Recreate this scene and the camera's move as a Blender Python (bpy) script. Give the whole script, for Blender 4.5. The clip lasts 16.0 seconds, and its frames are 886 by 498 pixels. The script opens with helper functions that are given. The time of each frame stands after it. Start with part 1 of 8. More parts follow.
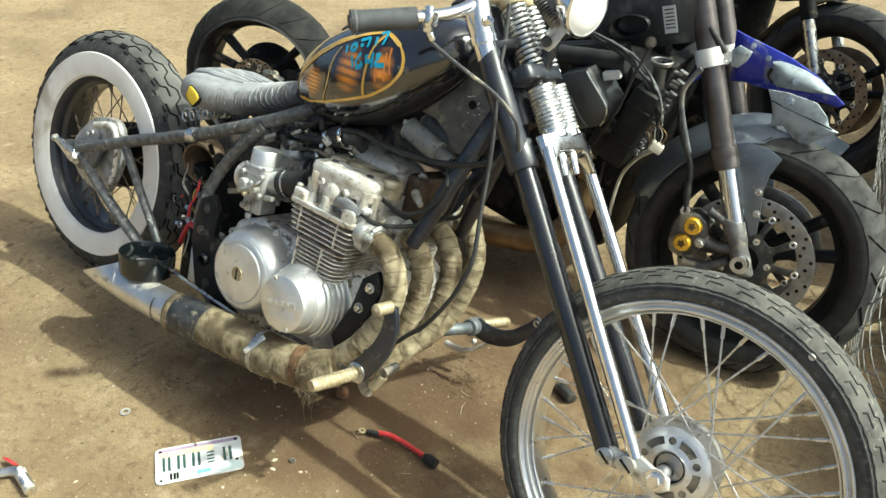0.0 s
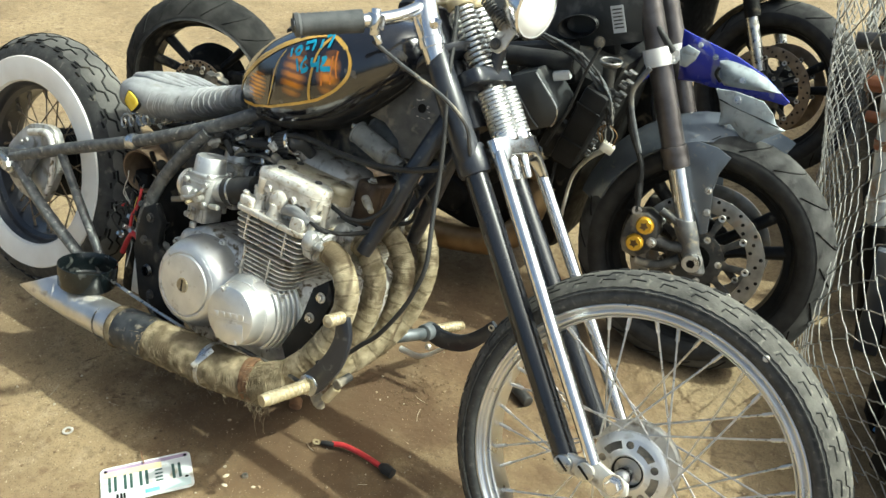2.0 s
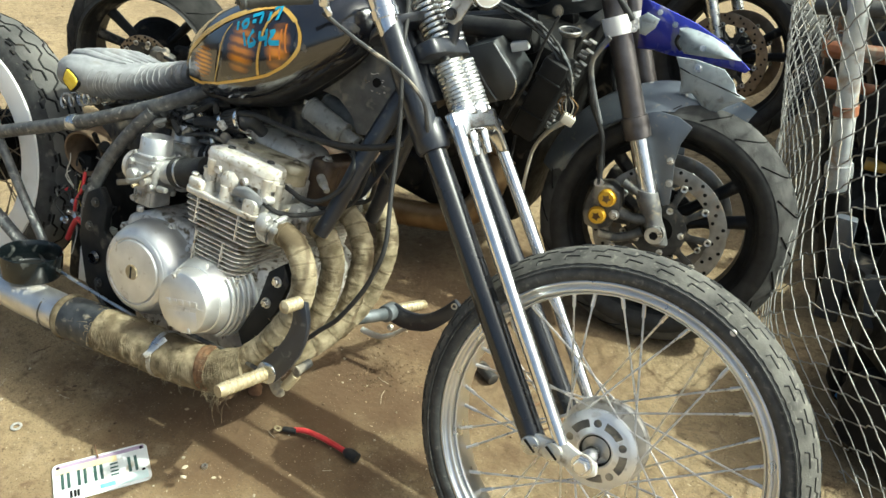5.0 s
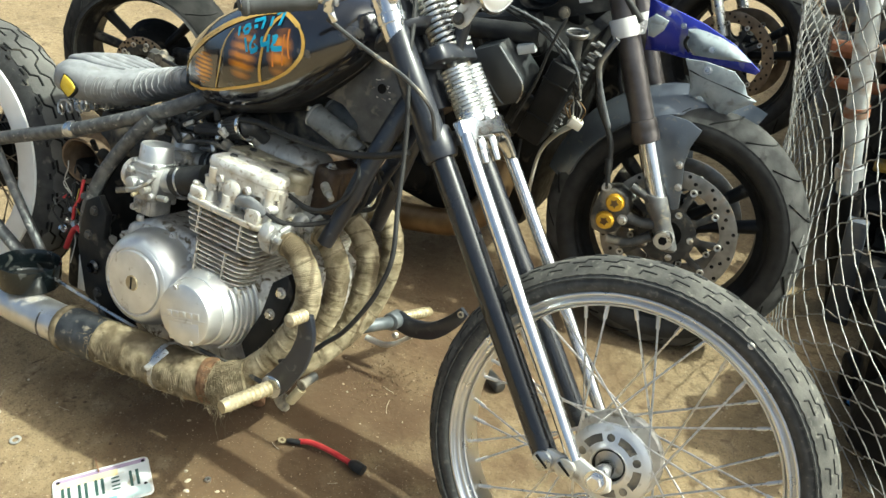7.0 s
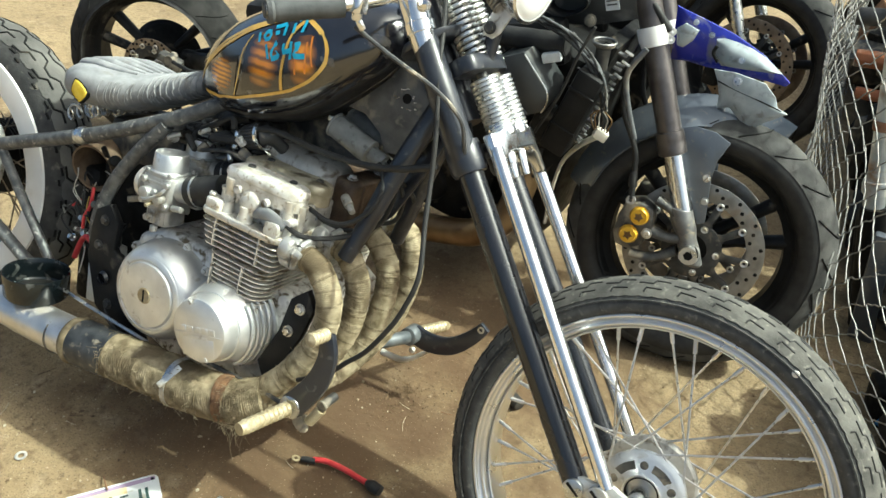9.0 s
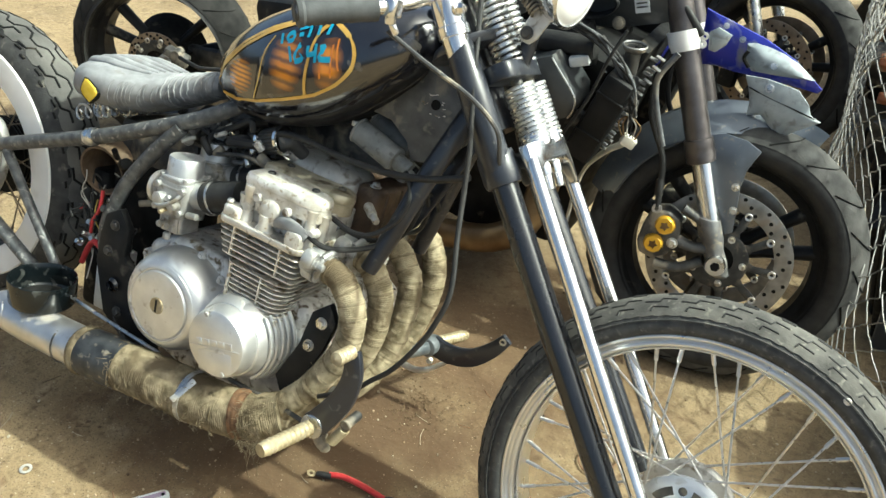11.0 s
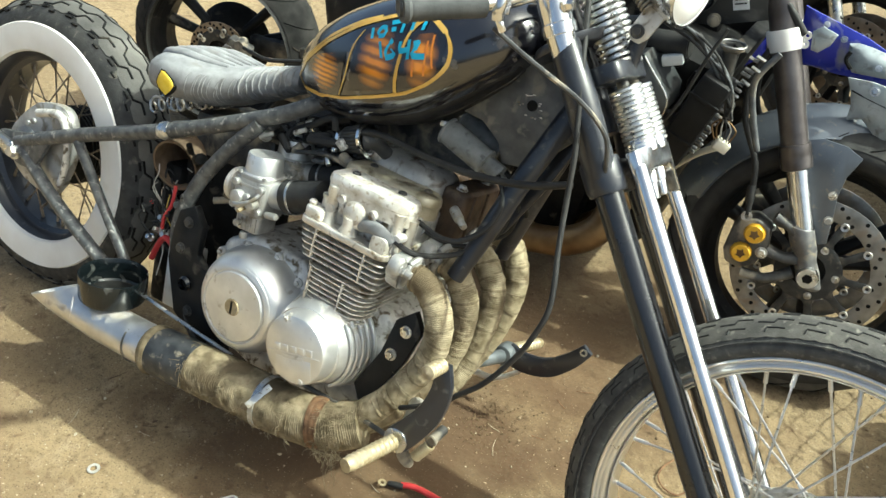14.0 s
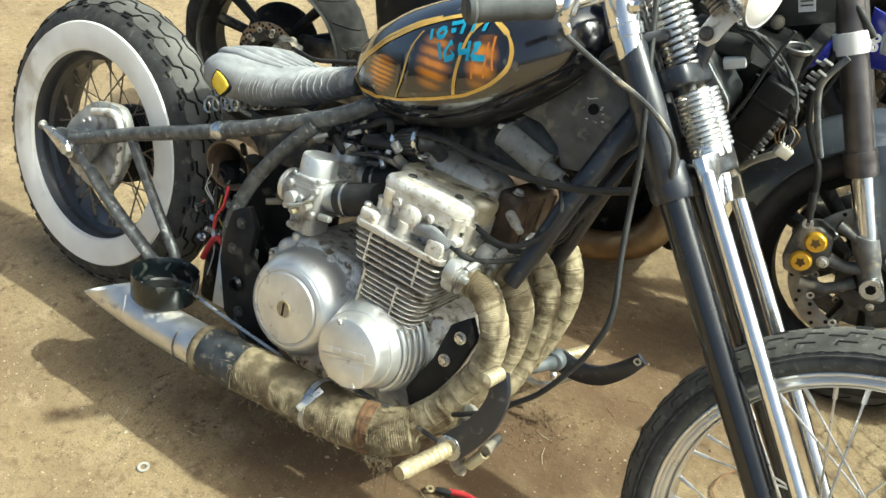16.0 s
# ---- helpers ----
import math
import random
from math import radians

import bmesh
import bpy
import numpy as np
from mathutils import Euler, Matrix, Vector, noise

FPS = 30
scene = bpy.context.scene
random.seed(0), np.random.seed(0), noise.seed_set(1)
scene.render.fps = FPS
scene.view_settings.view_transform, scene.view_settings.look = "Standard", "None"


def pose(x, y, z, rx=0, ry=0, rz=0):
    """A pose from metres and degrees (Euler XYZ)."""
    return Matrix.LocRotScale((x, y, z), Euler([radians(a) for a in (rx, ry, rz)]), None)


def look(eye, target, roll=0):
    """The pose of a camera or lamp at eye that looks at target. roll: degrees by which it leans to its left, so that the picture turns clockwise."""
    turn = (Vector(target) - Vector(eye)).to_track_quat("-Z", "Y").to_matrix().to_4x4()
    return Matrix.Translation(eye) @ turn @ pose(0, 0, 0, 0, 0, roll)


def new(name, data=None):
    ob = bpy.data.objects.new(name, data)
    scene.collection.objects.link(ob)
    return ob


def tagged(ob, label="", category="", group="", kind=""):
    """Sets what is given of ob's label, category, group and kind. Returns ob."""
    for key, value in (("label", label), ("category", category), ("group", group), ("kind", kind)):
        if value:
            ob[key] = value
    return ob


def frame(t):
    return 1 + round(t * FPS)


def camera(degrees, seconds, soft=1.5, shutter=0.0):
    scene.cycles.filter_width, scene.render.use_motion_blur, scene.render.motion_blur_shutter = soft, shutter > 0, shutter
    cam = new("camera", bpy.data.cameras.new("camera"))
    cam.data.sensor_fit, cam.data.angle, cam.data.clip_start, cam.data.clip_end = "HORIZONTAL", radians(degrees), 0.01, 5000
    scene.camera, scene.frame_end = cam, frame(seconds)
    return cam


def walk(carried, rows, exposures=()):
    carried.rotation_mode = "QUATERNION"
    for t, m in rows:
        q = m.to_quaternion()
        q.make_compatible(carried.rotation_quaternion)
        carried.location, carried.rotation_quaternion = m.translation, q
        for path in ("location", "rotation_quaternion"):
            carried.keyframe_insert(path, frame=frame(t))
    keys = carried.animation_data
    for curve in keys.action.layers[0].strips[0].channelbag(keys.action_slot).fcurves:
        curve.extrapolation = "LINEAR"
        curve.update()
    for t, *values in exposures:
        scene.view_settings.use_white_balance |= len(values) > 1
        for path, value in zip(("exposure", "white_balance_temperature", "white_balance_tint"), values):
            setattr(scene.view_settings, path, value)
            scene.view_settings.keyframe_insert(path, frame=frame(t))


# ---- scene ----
cam = camera(56.9, 16.0)
PATH = [
    (0, (1.886, -1.161, 1.306), (0.923, 0.247, 0.261), 2.7),
    (0.5, (1.883, -1.156, 1.304), (0.942, 0.269, 0.263), 2.8),
    (1, (1.877, -1.148, 1.306), (0.961, 0.291, 0.262), 3.1),
    (1.5, (1.874, -1.139, 1.305), (0.982, 0.315, 0.262), 3.2),
    (2, (1.868, -1.132, 1.307), (1.003, 0.336, 0.26), 3.5),
    (2.5, (1.868, -1.126, 1.306), (1.024, 0.352, 0.256), 3.7),
    (3, (1.866, -1.119, 1.304), (1.042, 0.366, 0.246), 3.7),
    (3.5, (1.863, -1.11, 1.3), (1.06, 0.375, 0.228), 3.9),
    (4, (1.858, -1.105, 1.297), (1.078, 0.381, 0.209), 4.0),
    (6.5, (1.826, -1.072, 1.292), (1.069, 0.414, 0.188), 3.7),
    (7, (1.814, -1.066, 1.295), (1.058, 0.418, 0.188), 3.6),
    (7.5, (1.8, -1.059, 1.293), (1.043, 0.425, 0.186), 3.7),
    (8, (1.782, -1.053, 1.291), (1.027, 0.432, 0.184), 3.9),
    (8.5, (1.764, -1.048, 1.29), (1.011, 0.439, 0.183), 4.1),
    (9, (1.746, -1.039, 1.287), (0.994, 0.448, 0.181), 4.3),
    (11.5, (1.642, -1.007, 1.277), (0.915, 0.477, 0.151), 5.4),
    (12, (1.622, -1.004, 1.272), (0.891, 0.474, 0.141), 5.4),
    (12.5, (1.602, -1.002, 1.268), (0.858, 0.466, 0.132), 5.3),
    (13, (1.585, -0.998, 1.265), (0.823, 0.456, 0.123), 5.1),
    (13.5, (1.569, -0.999, 1.262), (0.791, 0.446, 0.12), 5.0),
    (14, (1.55, -0.999, 1.26), (0.763, 0.439, 0.113), 5.2),
    (14.5, (1.539, -1.001, 1.256), (0.74, 0.43, 0.11), 5.2),
    (15, (1.527, -0.998, 1.254), (0.712, 0.421, 0.104), 5.1),
    (15.5, (1.518, -0.998, 1.252), (0.683, 0.407, 0.1), 4.8),
    (16, (1.511, -1.0, 1.251), (0.654, 0.393, 0.1), 4.4),
]
walk(cam, [(t, look(eye, target, roll)) for t, eye, target, roll in PATH], exposures=[(0, 0.8, 6030, -9), (16, 0.95, 6030, -9)])

# ---- light ----
SUN_TO = Vector((0.772, 0.311, 1.0)).normalized()
sun = new("sun", bpy.data.lights.new("sun", "SUN"))
sun.data.energy, sun.data.angle, sun.data.color = 3.18, radians(1.0), (1.0, 0.955, 0.87)
sun.rotation_euler = SUN_TO.to_track_quat("Z", "Y").to_euler()
world = bpy.data.worlds.new("sky")
scene.world = world
world.use_nodes = True
sky = world.node_tree.nodes.new("ShaderNodeTexSky")
sky.sky_type, sky.sun_disc = "NISHITA", False
sky.air_density, sky.dust_density, sky.ozone_density = 0.42, 7.0, 0.0
sky.sun_elevation, sky.sun_rotation = math.asin(SUN_TO.z), math.atan2(SUN_TO.x, SUN_TO.y)
world.node_tree.links.new(sky.outputs[0], world.node_tree.nodes["Background"].inputs[0])
world.node_tree.nodes["Background"].inputs[1].default_value = 0.15


# ---- materials ----
def mat(name, c1, c2=None, rough=0.5, metal=0.0, scale=30.0, bump=0.0, bscale=200.0, dust=0.0, dust_scale=9.0,
        dust_col=(0.31, 0.27, 0.2), coat=0.0, rough2=None, contrast=(0.35, 0.65), detail=6.0, space="Object", spec=0.5):
    m = bpy.data.materials.new(name)
    m.use_nodes = True
    nt = m.node_tree
    N, K = nt.nodes, nt.links
    b = N["Principled BSDF"]
    tc = N.new("ShaderNodeTexCoord")
    co = tc.outputs[space]

    def noise_tex(sc, det=detail, dist=0.0):
        n = N.new("ShaderNodeTexNoise")
        n.inputs["Scale"].default_value, n.inputs["Detail"].default_value, n.inputs["Distortion"].default_value = sc, det, dist
        K.new(co, n.inputs["Vector"])
        return n.outputs["Fac"]

    def ramp(fac, lo, hi, a=(0, 0, 0, 1), z=(1, 1, 1, 1)):
        r = N.new("ShaderNodeValToRGB")
        r.color_ramp.elements[0].position, r.color_ramp.elements[1].position = lo, hi
        r.color_ramp.elements[0].color, r.color_ramp.elements[1].color = a, z
        K.new(fac, r.inputs[0])
        return r.outputs[0]

    def mix(fac, a, z):
        x = N.new("ShaderNodeMix")
        x.data_type = "RGBA"
        K.new(fac, x.inputs[0])
        for sock, v in ((x.inputs[6], a), (x.inputs[7], z)):
            if isinstance(v, tuple):
                sock.default_value = (*v[:3], 1)
            else:
                K.new(v, sock)
        return x.outputs[2]

    c2 = c2 or tuple(min(1, v * 1.35) for v in c1)
    col = mix(ramp(noise_tex(scale), *contrast), c1, c2)
    r2 = rough2 if rough2 is not None else min(1.0, rough * 1.3 + 0.03)
    rv = N.new("ShaderNodeMapRange")
    K.new(noise_tex(scale * 2.3), rv.inputs[0])
    rv.inputs[1].default_value, rv.inputs[2].default_value = 0.35, 0.65
    rv.inputs[3].default_value, rv.inputs[4].default_value = rough, r2
    rough_out, metal_out = rv.outputs[0], None
    if dust > 0:
        d = ramp(noise_tex(dust_scale, 9.0, 0.4), 0.62 - 0.33 * dust, 0.755 - 0.33 * dust)
        col = mix(d, col, dust_col)
        q = N.new("ShaderNodeMix")
        K.new(d, q.inputs[0])
        K.new(rough_out, q.inputs[2])
        q.inputs[3].default_value = 0.9
        rough_out = q.outputs[0]
        if metal > 0:
            w = N.new("ShaderNodeMapRange")
            K.new(d, w.inputs[0])
            w.inputs[3].default_value, w.inputs[4].default_value = metal, 0.1
            metal_out = w.outputs[0]
    K.new(col, b.inputs["Base Color"])
    K.new(rough_out, b.inputs["Roughness"])
    b.inputs["Metallic"].default_value = metal
    b.inputs["Specular IOR Level"].default_value = spec
    if metal_out:
        K.new(metal_out, b.inputs["Metallic"])
    b.inputs["Coat Weight"].default_value, b.inputs["Coat Roughness"].default_value = coat, 0.06
    if bump > 0:
        bp = N.new("ShaderNodeBump")
        bp.inputs["Strength"].default_value, bp.inputs["Distance"].default_value = 1.0, bump
        K.new(noise_tex(bscale, 4.0), bp.inputs["Height"])
        K.new(bp.outputs[0], b.inputs["Normal"])
    return m


RUBBER = mat("tyre_rubber", (0.02, 0.02, 0.0195), (0.045, 0.044, 0.041), 0.6, scale=30, bump=0.0006, bscale=260, dust=0.1, dust_scale=50, dust_col=(0.15, 0.14, 0.115))
RUBBER_DUSTY = mat("dusty_tread", (0.058, 0.057, 0.053), (0.132, 0.128, 0.116), 0.75, scale=14, bump=0.0008, bscale=180, contrast=(0.3, 0.7))
RUBBER_SPORT = mat("dark_sport_tread", (0.014, 0.014, 0.0135), (0.034, 0.033, 0.031), 0.8, scale=18, bump=0.0004, bscale=220, spec=0.2)
SPORT_DUSTY = mat("dusty_sport_tread", (0.028, 0.028, 0.027), (0.085, 0.083, 0.077), 0.7, scale=16, bump=0.0004, bscale=220, spec=0.35)
RUBBER_BLACK = mat("black_rubber", (0.018, 0.018, 0.018), (0.035, 0.034, 0.032), 0.5, scale=30, bump=0.0003, bscale=300, spec=0.3)
RUBBER_FRONT = mat("worn_front_tyre", (0.034, 0.034, 0.033), (0.062, 0.061, 0.057), 0.5, scale=60, bump=0.0004, bscale=420, dust=0.1, dust_scale=120, dust_col=(0.14, 0.135, 0.115), spec=0.4)
TREAD_FRONT = mat("worn_front_tread", (0.06, 0.058, 0.052), (0.125, 0.12, 0.104), 0.75, scale=30, bump=0.0006, bscale=300, dust=0.12, dust_scale=90, dust_col=(0.2, 0.19, 0.16))
RIM_CHROME = mat("scuffed_rim_chrome", (0.66, 0.66, 0.655), (0.8, 0.8, 0.79), 0.27, 1.0, scale=12, rough2=0.36)
SATIN_BLACK = mat("dusty_satin_black", (0.008, 0.008, 0.009), (0.017, 0.017, 0.018), 0.38, scale=22, rough2=0.55, spec=0.25, bump=0.0002, bscale=200, dust=0.08, dust_scale=60, dust_col=(0.08, 0.075, 0.065))
ALLOY_GREY = mat("dull_grey_alloy", (0.32, 0.317, 0.302), (0.54, 0.535, 0.515), 0.4, 0.6, scale=26, rough2=0.55, bump=0.0004, bscale=300, dust=0.2, dust_scale=34, dust_col=(0.2, 0.175, 0.13))
WHITEWALL = mat("whitewall", (0.74, 0.72, 0.68), (0.84, 0.83, 0.80), 0.5, scale=12, dust=0.16, dust_scale=7, dust_col=(0.5, 0.46, 0.38))
CHROME = mat("chrome", (0.78, 0.78, 0.78), (0.9, 0.9, 0.9), 0.11, 1.0, scale=30, rough2=0.26)
CHROME_SPRING = mat("bright_spring_chrome", (0.72, 0.72, 0.7), (0.88, 0.88, 0.86), 0.24, 1.0, scale=50, rough2=0.4, dust=0.08, dust_scale=120, dust_col=(0.3, 0.22, 0.14))
CHROME_DULL = mat("dull_chrome", (0.5, 0.5, 0.49), (0.75, 0.75, 0.73), 0.2, 1.0, scale=25, rough2=0.42, dust=0.2, dust_scale=24)
ALLOY = mat("cast_alloy", (0.68, 0.68, 0.665), (0.8, 0.8, 0.785), 0.33, 0.8, scale=26, rough2=0.46, bump=0.0004, bscale=460, dust=0.015, dust_scale=40, dust_col=(0.36, 0.32, 0.25))
ALLOY_DIRTY = mat("grimy_alloy", (0.5, 0.48, 0.44), (0.82, 0.8, 0.75), 0.4, 0.4, scale=38, bump=0.0005, bscale=300, dust=0.28, dust_scale=60, dust_col=(0.13, 0.1, 0.06))
ALLOY_BROWN = mat("oil_stained_alloy", (0.38, 0.31, 0.21), (0.62, 0.55, 0.44), 0.38, 0.45, scale=30, bump=0.0004, bscale=280, dust=0.45, dust_scale=20, dust_col=(0.07, 0.045, 0.025))
ALLOY_CREAM = mat("oxidised_alloy", (0.58, 0.54, 0.46), (0.84, 0.82, 0.76), 0.38, 0.6, scale=26, bump=0.0004, bscale=320, dust=0.22, dust_scale=44, dust_col=(0.2, 0.155, 0.09))
STEEL_DARK = mat("dark_steel", (0.05, 0.05, 0.05), (0.12, 0.115, 0.105), 0.45, 0.6, scale=30, dust=0.35, dust_scale=20)
BLACK_GLOSS = mat("black_gloss_paint", (0.008, 0.009, 0.012), (0.014, 0.015, 0.019), 0.2, scale=10, coat=0.4, rough2=0.3)
BLACK_FORK = mat("black_fork_paint", (0.012, 0.014, 0.02), (0.022, 0.025, 0.033), 0.3, scale=14, coat=0.3, dust=0.03, dust_scale=60, dust_col=(0.1, 0.1, 0.095))
FRAME_PAINT = mat("worn_black_frame", (0.042, 0.044, 0.046), (0.12, 0.12, 0.117), 0.38, scale=60, bump=0.0004, bscale=240, dust=0.07, dust_scale=80, dust_col=(0.42, 0.4, 0.36))
BLACK_PLASTIC = mat("black_plastic", (0.008, 0.0085, 0.009), (0.018, 0.018, 0.018), 0.42, scale=20, bump=0.0002, bscale=300, spec=0.2, dust=0.025, dust_scale=14, dust_col=(0.17, 0.15, 0.12))
# Black metal parts, and the shade in holes, grooves and gaps as a colour.
SHADOW_BLACK = mat("matt_black_and_shade", (0.006, 0.006, 0.006), (0.015, 0.015, 0.014), 0.5, 0.0, scale=24, spec=0.12, dust=0.02, dust_scale=22, dust_col=(0.13, 0.11, 0.08))


# ---- shapes ----
class Geo:
    def __init__(self, V=(), F=()):
        self.V, self.F = [tuple(v) for v in V], [tuple(q) for q in F]

    def add(self, other, m=None):
        k = len(self.V)
        self.V += [tuple(m @ Vector(v)) for v in other.V] if m else other.V
        self.F += [tuple(i + k for i in q) for q in other.F]
        return self

    def moved(self, m):
        return Geo().add(self, m)


def part(name, geo, material, parent=None, label="", bevel=0.0, seg=2, auto=38, m=None, fix=True):
    me = bpy.data.meshes.new(name)
    g = geo.moved(m) if m else geo
    me.from_pydata(g.V, [], g.F)
    if bevel > 0 or fix:
        bm = bmesh.new()
        bm.from_mesh(me)
        if fix:
            bmesh.ops.recalc_face_normals(bm, faces=bm.faces)
        if bevel > 0:
            sharp = [e for e in bm.edges if len(e.link_faces) == 2 and e.calc_face_angle(0) > radians(40)]
            bmesh.ops.bevel(bm, geom=sharp, offset=bevel, segments=seg, affect="EDGES", profile=0.5, clamp_overlap=True)
        bm.to_mesh(me)
        bm.free()
    me.materials.append(material)
    me.polygons.foreach_set("use_smooth", [True] * len(me.polygons))
    me.set_sharp_from_angle(angle=radians(auto))
    ob = new(name, me)
    ob.parent = parent
    return tagged(ob, label) if label else ob


def shared(name, ob, parent, m):
    c = new(name, ob.data)
    c.parent, c.matrix_basis = parent, m
    return c


def spline(pts, steps=6, closed=False):
    P = [Vector(p) for p in pts]
    n = len(P)
    if steps < 2 or n < 3:
        return P
    out = []
    for i in range(n if closed else n - 1):
        a, b, c, d = (P[(i + k) % n] if closed else P[min(max(i + k, 0), n - 1)] for k in (-1, 0, 1, 2))
        for s in range(steps):
            t = s / steps
            out.append(0.5 * ((2 * b) + (c - a) * t + (2 * a - 5 * b + 4 * c - d) * t * t + (3 * b - a - 3 * c + d) * t ** 3))
    if not closed:
        out.append(P[-1])
    return out


def tube(pts, r, n=12, steps=6, closed=False, cap=True, flat=1.0):
    P = spline(pts, steps, closed)
    rs = r if isinstance(r, (list, tuple)) else [r]
    k = len(P)
    up, V, F = None, [], []
    for i, p in enumerate(P):
        d = (P[(i + 1) % k] - P[i - 1]) if closed else (P[min(i + 1, k - 1)] - P[max(i - 1, 0)])
        d.normalize()
        if up is None:
            up = d.orthogonal().normalized()
        up = (up - d * up.dot(d)).normalized()
        side = d.cross(up)
        f = i / max(1, k - 1) * (len(rs) - 1)
        j = min(int(f), len(rs) - 1)
        rad = rs[j] + (rs[min(j + 1, len(rs) - 1)] - rs[j]) * (f - j)
        for q in range(n):
            a = 2 * math.pi * q / n
            V.append(p + rad * (math.cos(a) * up + flat * math.sin(a) * side))
    for i in range(k if closed else k - 1):
        for q in range(n):
            F.append((i * n + q, i * n + (q + 1) % n, (i + 1) % k * n + (q + 1) % n, (i + 1) % k * n + q))
    if cap and not closed:
        F += [tuple(range(n))[::-1], tuple(range((k - 1) * n, k * n))]
    return Geo(V, F)


def wrapped_tube(pts, r, n=18, pitch=0.0048, amp=0.0008, turn=1.0, seed=0.0):
    """A tube wound with tape: its surface rises and falls along a helix, a little unevenly."""
    P = spline(pts, 14)
    run = [0.0]
    for a, b in zip(P, P[1:]):
        run.append(run[-1] + (b - a).length)
    count = int(run[-1] / pitch * 5)
    ax = [np.interp(np.linspace(0, run[-1], count), run, [p[k] for p in P]) for k in range(3)]
    Q = [Vector((ax[0][i], ax[1][i], ax[2][i])) for i in range(count)]
    up, V, F = None, [], []
    for i, p in enumerate(Q):
        d = (Q[min(i + 1, count - 1)] - Q[max(i - 1, 0)]).normalized()
        up = d.orthogonal().normalized() if up is None else (up - d * up.dot(d)).normalized()
        side, f = d.cross(up), i / (count - 1) * (len(r) - 1)
        j = min(int(f), len(r) - 2)
        rad = r[j] + (r[j + 1] - r[j]) * (f - j)
        for q in range(n):
            a = 2 * math.pi * q / n
            w = p + rad * (math.cos(a) * up + math.sin(a) * side)
            slow = noise.noise(w * 32 + Vector((seed, 0, 0)))
            h = math.sin(2 * math.pi * i / 5 + turn * a + 3.2 * slow) * amp * (0.6 + 0.6 * slow)
            h += 0.0011 * max(0.0, math.sin(2 * math.pi * i / 52 + a * turn + 2 * slow)) ** 8 + 0.001 * noise.noise(w * 90)
            V.append(w + h * (math.cos(a) * up + math.sin(a) * side))
    for i in range(count - 1):
        F += [(i * n + q, i * n + (q + 1) % n, (i + 1) * n + (q + 1) % n, (i + 1) * n + q) for q in range(n)]
    F += [tuple(range(n))[::-1], tuple(range((count - 1) * n, count * n))]
    return Geo(V, F)


def pipe(pts, r, wall=0.003, n=20, steps=6):
    """A hollow tube with open ends."""
    g = tube(pts, r, n, steps, cap=False)
    inner = tube(pts, r - wall if not isinstance(r, (list, tuple)) else [q - wall for q in r], n, steps, cap=False)
    k, end = len(g.V), len(g.V) - n
    g.add(inner)
    for q in range(n):
        g.F.append((q, (q + 1) % n, k + (q + 1) % n, k + q))
        g.F.append((end + q, end + (q + 1) % n, k + end + (q + 1) % n, k + end + q))
    return g


def lathe(profile, n=48, closed=False, m=None, arc=1.0, cap=True):
    """Turns a profile of (radius, along the y axis) round the y axis."""
    V, F, k = [], [], len(profile)
    cols = n if arc == 1.0 else n + 1
    for i in range(cols):
        a = 2 * math.pi * arc * i / n
        V += [(r * math.cos(a), h, r * math.sin(a)) for r, h in profile]
    for i in range(n):
        j = (i + 1) % cols
        for q in range(k if closed else k - 1):
            F.append((i * k + q, i * k + (q + 1) % k, j * k + (q + 1) % k, j * k + q))
    if not closed and cap:
        for q in (0, k - 1):
            if profile[q][0] > 1e-6 and arc == 1.0:
                F.append(tuple(i * k + q for i in range(n)))
    g = Geo(V, F)
    return g.moved(m) if m else g


def prism(outline, y0, y1, m=None):
    """An outline of (x, z), drawn out from y0 to y1."""
    n = len(outline)
    V = [(x, y0, z) for x, z in outline] + [(x, y1, z) for x, z in outline]
    F = [tuple(range(n)), tuple(range(2 * n - 1, n - 1, -1))] + [(i, i + n, (i + 1) % n + n, (i + 1) % n) for i in range(n)]
    g = Geo(V, F)
    return g.moved(m) if m else g


def box(c, s, m=None):
    x, y, z = (v / 2 for v in s)
    g = Geo().add(prism([(-x, -z), (x, -z), (x, z), (-x, z)], -y, y), Matrix.Translation(c))
    return g.moved(m) if m else g


def loft(rings, cap=True):
    n, V, F = len(rings[0]), [], []
    for r in rings:
        V += [tuple(p) for p in r]
    for i in range(len(rings) - 1):
        for q in range(n):
            F.append((i * n + q, i * n + (q + 1) % n, (i + 1) * n + (q + 1) % n, (i + 1) * n + q))
    if cap:
        F += [tuple(range(n)), tuple(range((len(rings) - 1) * n, len(rings) * n))]
    return Geo(V, F)


def rod(a, b, r, n=12, r2=None):
    return tube([a, b], [r, r2 if r2 is not None else r], n, 1)


def along(a, b):
    """A pose at a whose y axis points to b."""
    d = Vector(b) - Vector(a)
    return Matrix.Translation(a) @ d.to_track_quat("Y", "Z").to_matrix().to_4x4()


def hexbolt(p, d, r=0.008, h=0.007):
    m = along(p, Vector(p) + Vector(d))
    g = Geo()
    g.add(lathe([(0, 0), (r * 1.35, 0), (r * 1.35, h * 0.25), (0, h * 0.25)], 14), m)
    g.add(lathe([(0, h * 0.25), (r, h * 0.25), (r, h * 0.8), (r * 0.82, h), (0, h)], 6), m)
    return g


